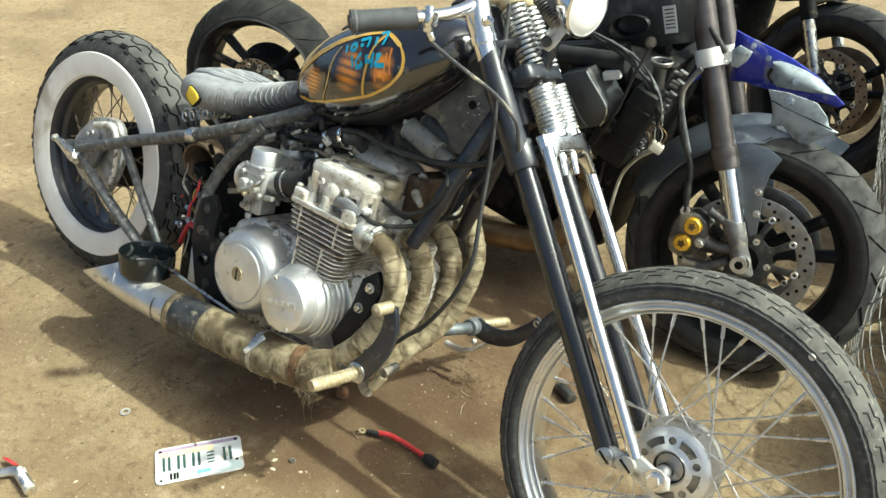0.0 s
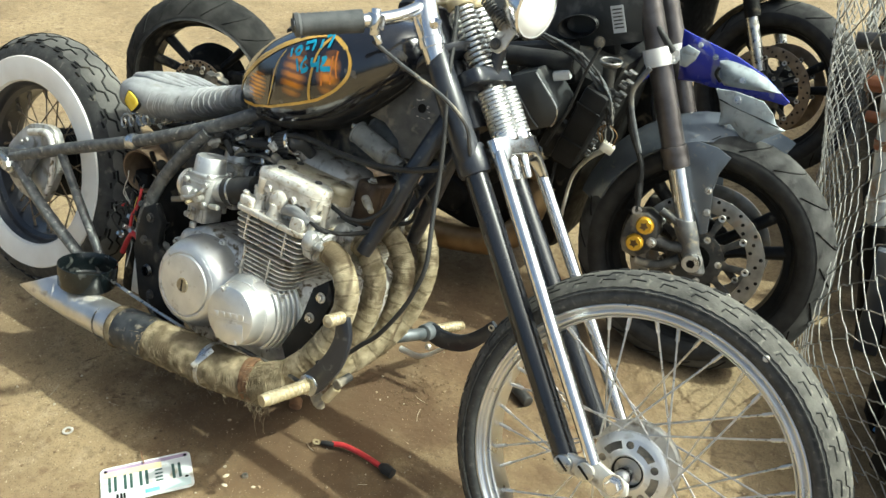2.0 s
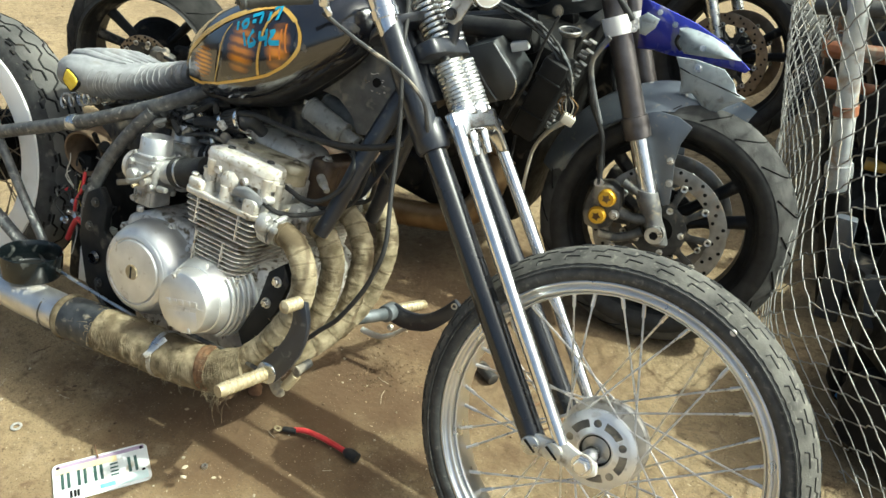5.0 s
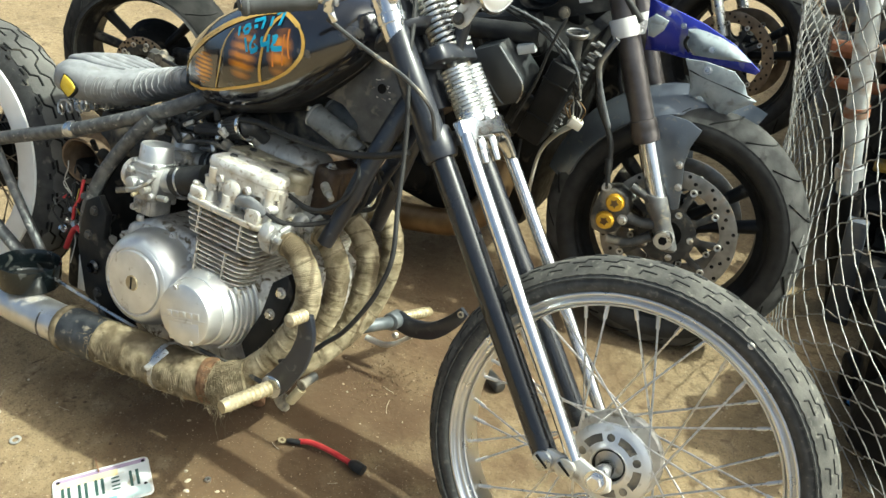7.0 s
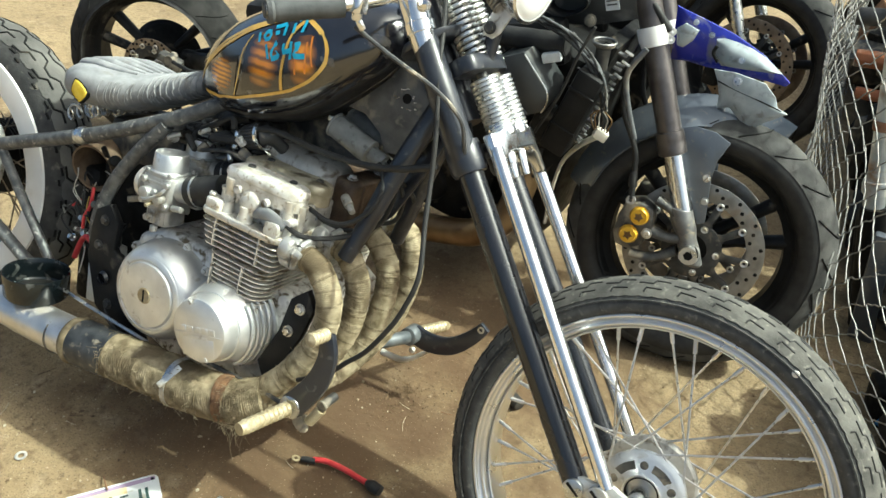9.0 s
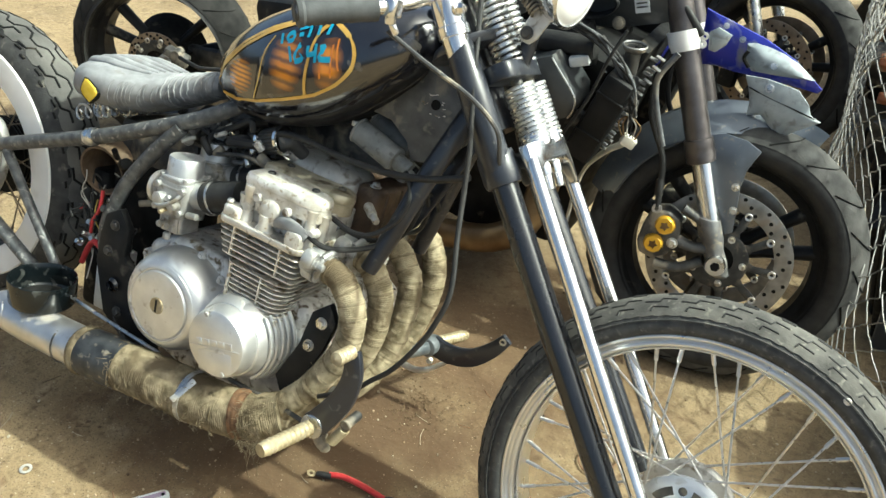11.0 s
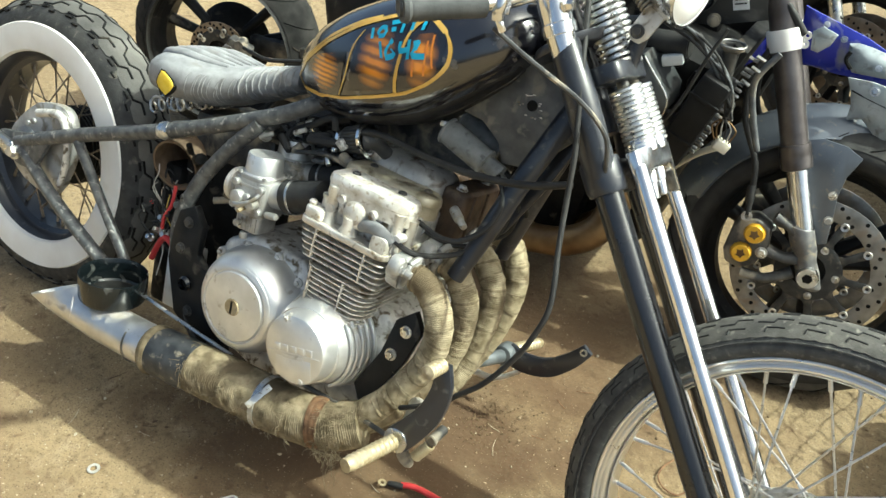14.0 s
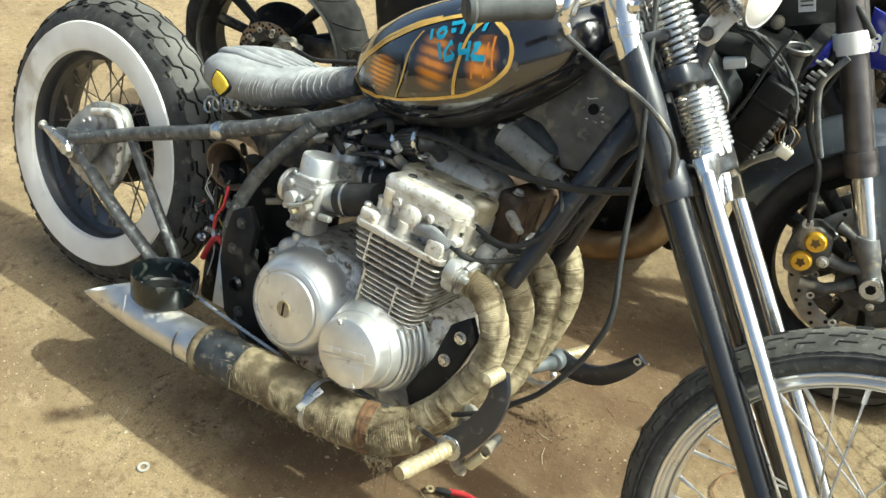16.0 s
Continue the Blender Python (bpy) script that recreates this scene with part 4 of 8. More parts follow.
# -- exhaust --
H = [
    [(0.975, -0.152, 0.484), (1.001, -0.155, 0.478), (1.033, -0.155, 0.469), (1.059, -0.155, 0.441), (1.071, -0.155, 0.407), (1.069, -0.155, 0.366), (1.056, -0.155, 0.33), (1.033, -0.158, 0.288), (1.008, -0.165, 0.25), (0.975, -0.182, 0.212)],
    [(0.975, -0.06, 0.487), (1.024, -0.06, 0.475), (1.049, -0.06, 0.452), (1.066, -0.06, 0.417), (1.066, -0.06, 0.364), (1.056, -0.064, 0.316), (1.035, -0.085, 0.265), (1.0, -0.13, 0.215), (0.965, -0.155, 0.188)],
    [(0.98, 0.04, 0.497), (1.025, 0.04, 0.482), (1.055, 0.04, 0.45), (1.07, 0.04, 0.413), (1.068, 0.038, 0.345), (1.056, 0.028, 0.275), (1.035, -0.01, 0.225), (0.99, -0.08, 0.185), (0.95, -0.13, 0.17)],
    [(0.985, 0.13, 0.503), (1.041, 0.13, 0.486), (1.063, 0.13, 0.455), (1.073, 0.13, 0.413), (1.069, 0.128, 0.359), (1.05, 0.116, 0.285), (1.022, 0.07, 0.222), (0.98, -0.03, 0.175), (0.94, -0.1, 0.16)],
]
exhaust = part("exhaust", wrapped_tube([(0.99, -0.175, 0.208), (0.94, -0.192, 0.186), (0.86, -0.2, 0.174), (0.75, -0.2, 0.168), (0.64, -0.2, 0.160), (0.57, -0.2, 0.154)], [0.038, 0.043, 0.0445, 0.0445, 0.043], 30, 0.0036, 0.0008, 1.0, 4.0), WRAP, bobber, "exhaust wrapped in frayed tan heat tape")
for k, pts in enumerate(H):
    part("header_pipe", wrapped_tube(pts, [0.021, 0.0222, 0.0222, 0.0222, 0.0225, 0.0235], 20, 0.003, 0.00055, 1.0, k * 7.0), WRAP_V, exhaust, "wrapped header pipe")
rings = Geo()
for pts in H:
    P = spline(pts, 12)
    for i in range(4, len(P) - 3, 7):
        m = along(P[i], P[i + 1]) @ pose(0, 0, 0, random.uniform(-8, 14), 0, random.uniform(-10, 10))
        rings.add(lathe([(0.0218, -0.004), (0.0232, -0.001), (0.023, 0.0006), (0.0218, 0.0012)], 18, closed=True, m=m))
tagged(part("wrap_folds", rings, WRAP, exhaust, "overlapping folds of heat tape"), kind="stuff")
frays = Geo()
for i in range(420):
    s = random.random()
    s = s * 0.7 if i % 2 else 0.84 + 0.16 * s
    c = Vector((0.64 + 0.36 * s, -0.2, 0.165 + 0.03 * s * s))
    a = random.uniform(0.6, 3.4)
    p = c + Vector((0, -math.sin(a), -math.cos(a))) * 0.043
    q = p + Vector((random.uniform(-0.02, 0.02), -random.uniform(0, 0.012), random.uniform(-0.018, 0.006) - (random.uniform(0, 0.04) if s > 0.86 and i % 3 == 0 else 0)))
    frays.add(tube([p, (p + q) / 2 + Vector((random.uniform(-0.006, 0.006), -0.004, 0.003)), q], 0.00045, 4, 3))
for i in range(160):
    P = spline(H[i % 3], 10)
    k = random.randrange(6, len(P) - 2)
    a = random.uniform(2.2, 5.2)
    p = P[k] + Vector((math.cos(a), -abs(math.sin(a)), 0)) * 0.0225
    q = p + Vector((random.uniform(-0.012, 0.012), -random.uniform(0.001, 0.008), random.uniform(-0.012, 0.008)))
    frays.add(tube([p, (p + q) / 2 + Vector((0, -0.002, 0.002)), q], 0.00045, 4, 3))
tagged(part("frayed_threads", frays, WRAP, exhaust, "loose frayed threads"), kind="stuff")
part("rust_patch", wrapped_tube([(0.934, -0.193, 0.1858), (0.92, -0.195, 0.183), (0.911, -0.1968, 0.181)], [0.0428, 0.0436, 0.0438, 0.0432], 24, 0.009, 0.0005, 1.0, 9.0), mat("baked_rust", (0.09, 0.05, 0.026), (0.25, 0.14, 0.07), 0.7, 0.3, scale=60, bump=0.0008, bscale=160, dust=0.25, dust_scale=50, dust_col=(0.2, 0.16, 0.1)), exhaust, "bare rusty stretch of pipe")
part("clamp_ring", lathe([(0.0455, -0.005), (0.047, -0.005), (0.047, 0.005), (0.0455, 0.005)], 30, closed=True, m=along((0.815, -0.2, 0.1715), (0.83, -0.2, 0.1725))), CHROME_DULL, exhaust, "hose clamp round the wrap")
part("black_sleeve", tube([(0.655, -0.2, 0.161), (0.62, -0.2, 0.158), (0.575, -0.2, 0.1545), (0.545, -0.2, 0.152)], [0.0445, 0.0465, 0.0455, 0.0445], 24, 5), TAPE_BLACK, exhaust, "scuffed black taped joint")
part("wrap_collar", tube([(0.562, -0.2, 0.1535), (0.553, -0.2, 0.1528), (0.545, -0.2, 0.152)], [0.046, 0.0485, 0.046], 24, 3), WRAP, exhaust, "strip of frayed tape")
tail = pipe([(0.56, -0.2, 0.1535), (0.5, -0.2, 0.151), (0.42, -0.2, 0.15), (0.375, -0.2, 0.152), (0.335, -0.2, 0.157), (0.31, -0.2, 0.162), (0.285, -0.2, 0.168)], [0.0395, 0.0395, 0.039, 0.0385, 0.0385, 0.038], 0.003, 32, 6)
# the tip is cut slantwise, its lower lip longer
tail.V = [(x + min(1.0, max(0.0, (0.385 - x) / 0.1)) * (z - 0.168) * 1.7, y, z) for x, y, z in tail.V]
part("tail_pipe", tail, STEEL, exhaust, "brushed steel tail pipe with slash-cut tip")
part("pipe_dent", tube([(0.352, -0.228, 0.185), (0.362, -0.236, 0.165), (0.36, -0.238, 0.145)], [0.002, 0.004, 0.002], 8, 4, flat=0.4), STEEL, exhaust)
part("clamp_band", lathe([(0.0395, -0.002), (0.041, -0.002), (0.041, 0.002), (0.0395, 0.002)], 28, closed=True, m=along((0.503, -0.2, 0.149), (0.52, -0.2, 0.15))), STEEL_DARK, exhaust)
part("hose_clamp", box((0, 0, 0), (0.011, 0.0025, 0.05), pose(0.82, -0.236, 0.2, -38, 28, 0)), CHROME_DULL, exhaust, "hose clamp tail", bevel=0.0008)
for y, zc in ((-0.152, 0.484), (-0.06, 0.487), (0.04, 0.496), (0.13, 0.502)):
    fm = Matrix.Translation((0.974, y, zc - 0.004)) @ pose(0, 0, 0, 0, 10, 0)
    fl = rod((0, 0, 0), (0.022, 0, 0), 0.031, 24).add(rod((0.018, 0, 0), (0.036, 0, 0), 0.0255, 24))
    for sy in (-1, 1):
        fl.add(loft([[(x, sy * 0.032 + r * math.cos(a), -sy * 0.014 + r * 1.3 * math.sin(a)) for a in np.linspace(0, 2 * math.pi, 16, endpoint=False)] for x, r in ((0.004, 0.015), (0.02, 0.015), (0.024, 0.012))]))
        fl.add(rod((0.022, sy * 0.033, -sy * 0.014), (0.042, sy * 0.033, -sy * 0.014), 0.0065, 8)).add(hexbolt((0.024, sy * 0.033, -sy * 0.014), (1, 0, 0), 0.0085, 0.008))
    fl.add(tube([(0.028, -0.02, 0.022), (0.03, 0.0, 0.029), (0.028, 0.02, 0.022)], 0.006, 8, 4)).add(tube([(0.028, -0.024, -0.016), (0.032, -0.028, 0.002), (0.028, -0.02, 0.022)], 0.005, 8, 4))
    part("exhaust_flange", fl, ALLOY_GREY, exhaust, "cast exhaust port flange", bevel=0.002, m=fm)

# -- open can, cup mount, wires behind the engine --
part("open_can", pipe([(0.425, -0.085, 0.455), (0.41, 0.01, 0.475)], 0.05, 0.004, 32, 1), BROWN_IN, bobber, "open round steel can stuffed with wiring")
part("can_bottom", lathe([(0, 0), (0.048, 0), (0.048, 0.003), (0, 0.003)], 32, m=along((0.411, 0.0, 0.473), (0.41, 0.01, 0.475))), BROWN_IN, bobber)
cup_m = pose(0.401, -0.178, 0.192, 4.6, 0.7, 0) @ pose(0, 0, 0, 90, 0, 0)
part("cup_mount", lathe([(0.0, 0.006), (0.052, 0.006), (0.057, 0.01), (0.0595, 0.05), (0.061, 0.0525), (0.0628, 0.052), (0.0632, 0.049), (0.0615, 0.005), (0.058, 0.0), (0.0, 0.0)], 48, m=cup_m), mat("black_glass", (0.004, 0.006, 0.007), (0.008, 0.011, 0.012), 0.12, scale=12, rough2=0.22, dust=0.03, dust_scale=40, dust_col=(0.1, 0.1, 0.09)), bobber, "short open glossy black ring mount")
part("cup_floor", lathe([(0, 0.007), (0.05, 0.007), (0.05, 0.0085), (0, 0.0085)], 40, m=cup_m), SHADOW_BLACK, bobber, "dull black cup floor")
part("white_box", box((0.475, -0.07, 0.24), (0.06, 0.05, 0.13)), mat("white_plastic", (0.6, 0.6, 0.58), (0.72, 0.72, 0.7), 0.5, dust=0.3), bobber, "white plastic battery case", bevel=0.004)
wire_sets = (("red_wire", RED_WIRE, 1, 0.002), ("yellow_wire", YEL_WIRE, 2, 0.0012), ("pale_wire", BLUE_WIRE, 5, 0.0012), ("black_wire", RUBBER_BLACK, 14, 0.002))
for nm, mt, cnt, rr in wire_sets:
    for i in range(cnt):
        p = Vector((random.uniform(0.37, 0.43), random.uniform(-0.09, -0.05), random.uniform(0.36, 0.45)))
        pts = [p]
        for k in range(4):
            p = p + Vector((random.uniform(-0.025, 0.035), random.uniform(-0.016, 0.012), random.uniform(-0.05, 0.012)))
            pts.append(p)
        part(nm, tube(pts, rr, 6, 6), mt, bobber)
part("red_wire", tube([(0.465, -0.1, 0.305), (0.44, -0.1, 0.315), (0.42, -0.095, 0.295), (0.4, -0.09, 0.255)], 0.006, 10, 6), RED_WIRE, bobber)
part("red_wire", tube([(0.44, -0.09, 0.42), (0.445, -0.1, 0.385), (0.43, -0.1, 0.355), (0.428, -0.1, 0.33)], 0.0036, 8, 6), RED_WIRE, bobber)
for i in range(5):
    p = (random.uniform(0.385, 0.45), -0.09 + random.uniform(-0.01, 0.01), random.uniform(0.30, 0.36))
    part("terminal", hexbolt(p, (random.uniform(-0.5, 0.5), -1, 0.4), 0.006, 0.014), CHROME_DULL, bobber)
for i in range(4):
    part("seat_spring", coil((0.345 + i * 0.034, -0.085 + 0.02 * (i % 2), 0.55 + i * 0.012), (0.35 + i * 0.034, 0.08, 0.57 + i * 0.008), 0.0145, 0.0023, 8), CHROME_DULL, bobber, "bright wire seat spring")
# dark clutter packed between the frame rails; boxes are fillers, coloured as shade
GAP_FILLERS = [("low_filler", (0.50, 0.02, 0.36), (0.17, 0.14, 0.26)), ("mid_filler", (0.52, 0.03, 0.50), (0.2, 0.15, 0.13)), ("upper_filler", (0.72, 0.03, 0.625), (0.16, 0.06, 0.04)), ("rear_filler", (0.4, 0.0, 0.3), (0.05, 0.13, 0.3)), ("tank_gap_filler", (0.89, 0.07, 0.65), (0.27, 0.06, 0.1))]
for nm, c, s in GAP_FILLERS:
    # tone by height stands in for how much light gets in
    part(nm, box(c, s), STEEL_DARK if 0.45 < c[2] < 0.66 else SHADOW_BLACK, bobber, "dark filler box inside the frame", bevel=0.014)
CABLE_SHEEN = mat("shiny_black_hose", (0.03, 0.031, 0.033), (0.07, 0.07, 0.07), 0.3, scale=30, dust=0.2, dust_scale=30)
for i in range(44):
    a = Vector((random.uniform(0.6, 0.78), random.uniform(-0.06, 0.06), random.uniform(0.575, 0.605)))
    pts = [a]
    for k in range(3):
        a = a + Vector((random.uniform(-0.03, 0.07), random.uniform(-0.03, 0.03), random.uniform(-0.03, 0.03)))
        a.x, a.y = max(0.59, min(a.x, 0.8)), max(a.y, -0.075)
        a.z = max(0.565, min(0.592 + 0.28 * max(0.0, a.x - 0.56), a.z))
        pts.append(a)
    part("hose", tube(pts, random.choice((0.0025, 0.004, 0.006, 0.009)), 8, 5), random.choice((CABLE_SHEEN, RUBBER_BLACK, STEEL_DARK, RUBBER_BLACK, STEEL_DARK)), bobber)
for i in range(30):
    p = (random.uniform(0.58, 0.8), random.uniform(-0.075, 0.0), random.uniform(0.575, 0.61))
    part("fitting", rod(p, (p[0] + random.uniform(-0.03, 0.03), p[1] + random.uniform(-0.02, 0.0), p[2] + random.uniform(-0.02, 0.02)), random.uniform(0.004, 0.01), 10), random.choice((STEEL_DARK, CHROME_DULL, ALLOY_DIRTY)), bobber, bevel=0.001)
for i in range(12):
    p = (random.uniform(0.45, 0.6), random.uniform(-0.11, -0.07), random.uniform(0.2, 0.5))
    part("fitting", rod(p, (p[0] + random.uniform(-0.03, 0.03), p[1] - 0.02, p[2] + random.uniform(-0.03, 0.03)), random.uniform(0.005, 0.012), 10), random.choice((STEEL_DARK, RUBBER_BLACK, SHADOW_BLACK)), bobber, bevel=0.001)

# -- seat --
def seat_ring(x, zc, hw, hh, n=28):
    out = []
    for i in range(n):
        a = 2 * math.pi * i / n
        c, s = math.cos(a), math.sin(a)
        y = hw * math.copysign(abs(c) ** 0.75, c)
        low = float(np.interp(x, (0.3, 0.34, 0.47, 0.56, 0.64), (0.8, 1.05, 1.15, 0.95, 0.8)))
        z = hh * (math.copysign(abs(s) ** 0.7, s) if s > 0 else low * s)
        out.append((x, y, zc + z))
    return out


SEAT = [(0.31, 0.612, 0.046, 0.019), (0.32, 0.614, 0.075, 0.031), (0.347, 0.617, 0.1, 0.041), (0.395, 0.62, 0.114, 0.046), (0.44, 0.622, 0.109, 0.043), (0.49, 0.628, 0.092, 0.037), (0.54, 0.642, 0.064, 0.032), (0.59, 0.66, 0.046, 0.029), (0.64, 0.678, 0.038, 0.024)]
seat = part("seat", loft([seat_ring(*s) for s in SEAT]), VINYL, bobber, "low solo seat in cracked grey tape", auto=70)
ribs = Geo()
for k in range(6):
    f = -0.55 + k * 0.22
    pts = []
    for x, zc, hw, hh in SEAT[1:6]:
        y = f * hw
        c = abs(f) ** (1 / 0.75)
        pts.append((x, y, zc + hh * max(0.0, 1 - c * c) ** 0.35 + 0.0008))
    ribs.add(tube(pts, [0.004, 0.0085, 0.0095, 0.008, 0.003], 10, 5, flat=0.75))
part("seat_ribs", ribs, VINYL, seat, "raised ribs")
folds = Geo()
for i in range(9):
    x = 0.535 + i * 0.0115
    j = np.interp(x, [s[0] for s in SEAT], range(len(SEAT)))
    k, t = int(j), j - int(j)
    s = [SEAT[k][q] * (1 - t) + SEAT[k + 1][q] * t for q in range(4)]
    r = [(p[0] + random.uniform(-0.003, 0.003), p[1] * 1.015, p[2]) for p in seat_ring(x, s[1], s[2] * 1.01, s[3] * 1.02)]
    folds.add(tube(r, 0.0022, 6, 1, closed=True))
part("seat_folds", folds, VINYL, seat, "wound tape folds at the nose")
patch_o = [(-0.022, -0.004), (-0.019, 0.008), (-0.013, 0.02), (-0.004, 0.019), (0.006, 0.014), (0.016, 0.008), (0.022, 0.0), (0.017, -0.009), (0.011, -0.016), (0.003, -0.023), (-0.008, -0.017), (-0.016, -0.012)]
part("patch_edge", loft([[(0.405 + x * 1.13, -0.1035 - o, 0.611 + z * 1.13) for x, z in patch_o] for o in (0.0, 0.0095)]), SHADOW_BLACK, seat, "dark torn edge", bevel=0.002)
part("foam_patch", loft([[(0.405 + x * q, -0.1035 - o, 0.611 + z * q) for x, z in patch_o] for q, o in ((1.0, 0.0), (0.97, 0.0108), (0.6, 0.0118))]), YELLOW, seat, "torn patch showing yellow foam", bevel=0.0015)
wr = Geo()
for i in range(26):
    x = 0.33 + 0.21 * i / 25
    if 0.355 < x < 0.435:
        continue
    j = np.interp(x, [s[0] for s in SEAT], range(len(SEAT)))
    k, t = int(j), j - int(j)
    s = [SEAT[k][q] * (1 - t) + SEAT[k + 1][q] * t for q in range(4)]
    ring = [Vector(p) for p in seat_ring(x, s[1], s[2] * 1.004, s[3] * 1.004, 48)]
    low = sorted((p for p in ring if p.y < -0.3 * s[2] and p.z < s[1] + 0.6 * s[3]), key=lambda p: p.z)
    w = random.uniform(-0.012, 0.012)
    wr.add(tube([(p.x + w * (q / len(low)) + 0.02 * (q / len(low)) ** 2, p.y, p.z) for q, p in enumerate(low[random.randrange(0, 3):])], random.uniform(0.0006, 0.0012), 6, 3, flat=0.5))
tagged(part("wrinkled_flank", wr, VINYL, seat, "fine wrinkles down the flank"), kind="stuff")

# -- tank --
TANK = [  # x, bottom, top, half width
    (0.628, 0.690, 0.722, 0.020), (0.645, 0.674, 0.755, 0.045), (0.68, 0.655, 0.792, 0.075), (0.73, 0.647, 0.828, 0.100), (0.79, 0.649, 0.858, 0.120), (0.85, 0.663, 0.882, 0.131),
    (0.91, 0.685, 0.899, 0.134), (0.96, 0.718, 0.908, 0.130), (1.0, 0.752, 0.910, 0.120), (1.035, 0.787, 0.905, 0.102), (1.06, 0.823, 0.894, 0.075), (1.073, 0.848, 0.876, 0.045)]



def tank_point(x, f, lift=0.0):
    """A point on the tank: f runs from 0 at the bottom seam over the near side (0.5) to 1 at the top."""
    cols = list(zip(*TANK))
    b, t, w = (float(np.interp(x, cols[0], cols[k])) for k in (1, 2, 3))
    a = -math.pi / 2 + math.pi * f
    c, s = math.cos(a), math.sin(a)
    mid = b + (t - b) * 0.42
    z = mid + ((t - mid) * abs(s) ** 0.85 if s > 0 else -(mid - b) * abs(s) ** 0.8)
    y = -(w + lift) * abs(c) ** 0.72
    return Vector((x, y, z + (lift * s)))


rings_t = []
xs_t = np.concatenate([np.linspace(0.628, 0.68, 7)[:-1], np.linspace(0.68, 1.0, 17), np.linspace(1.0, 1.073, 9)[1:]])
for x in xs_t:
    near = [tank_point(x, f) for f in np.linspace(0, 1, 19)]
    rings_t.append(near + [Vector((p.x, -p.y, p.z)) for p in near[-2:0:-1]])


def tank_paint():
    m = mat("tank_black_clearcoat", (0.006, 0.006, 0.009), (0.012, 0.012, 0.016), 0.14, scale=8, coat=1.0, rough2=0.2, spec=0.9, dust=0.05, dust_scale=22, dust_col=(0.2, 0.18, 0.15))
    return m


TANK_BLACK = tank_paint()
tank = part("fuel_tank", loft(rings_t), TANK_BLACK, bobber, "teardrop black fuel tank with yellow pinstripes and orange scallops", auto=80)
belly, seam = [], []
for x in np.linspace(0.64, 1.05, 26):
    top, low = tank_point(x, 0.22), tank_point(x, 0.0).z - 0.003
    belly.append([(x, top.y * 0.97 * math.copysign(abs(math.cos(a)) ** 0.7, math.cos(a)), top.z - (top.z - low) * abs(math.sin(a)) ** 0.9) for a in np.linspace(0, math.pi, 22)])
    seam.append(tank_point(x, 0.1, 0.0015))
part("tank_belly", loft(belly), SATIN_BLACK, tank, "black underside of the tank", auto=80)
part("tank_seam", tube(seam, 0.0024, 8, 2), STEEL_DARK, tank, "welded bottom seam")


def strip(pts, width, lift=0.0012, steps=8, material=None, name="stripe", label=""):
    """A painted line on the tank's side through points of (x, f)."""
    P = spline([(x, f, 0) for x, f in pts], steps)
    V, F = [], []
    for i, p in enumerate(P):
        a, b = P[max(i - 1, 0)], P[min(i + 1, len(P) - 1)]
        A, B = tank_point(a.x, a.y), tank_point(b.x, b.y)
        d = (B - A).normalized()
        c = tank_point(p.x, p.y)
        nrm = Vector((0, -1, 0.2))
        side = d.cross(nrm).normalized() * width / 2
        for s in (-1, -0.33, 0.33, 1):
            q = c + side * s
            # settle onto the surface by the nearest f
            best = min((abs(tank_point(q.x, g).z - q.z) + (0 if 0.02 < g < 0.98 else 1), g) for g in np.linspace(max(0.02, p.y - 0.22), min(0.98, p.y + 0.22), 45))[1]
            V.append(tank_point(q.x, best, lift))
    for i in range(len(P) - 1):
        for s in range(3):
            F.append((i * 4 + s, i * 4 + s + 1, i * 4 + s + 5, i * 4 + s + 4))
    return part(name, Geo(V, F), material, tank, label, fix=False)


PIN = mat("pinstripe_yellow", (0.6, 0.34, 0.05), (0.74, 0.48, 0.12), 0.35, scale=30, coat=0.5)
ORANGE = mat("scallop_orange", (0.6, 0.17, 0.01), (0.8, 0.28, 0.02), 0.3, scale=60, coat=0.6)
CYAN = mat("blue_marker", (0.02, 0.3, 0.5), (0.05, 0.42, 0.62), 0.55, scale=30)
STRIPES = [
    ([(0.648, 0.4), (0.675, 0.532), (0.719, 0.613), (0.763, 0.66), (0.801, 0.687), (0.848, 0.703), (0.883, 0.706), (0.913, 0.693), (0.939, 0.64), (0.959, 0.579), (0.968, 0.515), (0.964, 0.463), (0.944, 0.412), (0.919, 0.392), (0.891, 0.381), (0.83, 0.374), (0.753, 0.354), (0.69, 0.335), (0.655, 0.35), (0.648, 0.4)], 0.006),
    ([(0.807, 0.653), (0.797, 0.606), (0.792, 0.557), (0.79, 0.486), (0.78, 0.378)], 0.0032),
    ([(0.914, 0.687), (0.899, 0.647), (0.892, 0.597), (0.889, 0.535), (0.888, 0.483), (0.89, 0.393)], 0.0058),
    ([(0.658, 0.49), (0.676, 0.562), (0.719, 0.64), (0.763, 0.685), (0.801, 0.706), (0.83, 0.712)], 0.0028),
]
for pts, w in STRIPES:
    strip(pts, w, 0.0012, 8, PIN, "pinstripe")
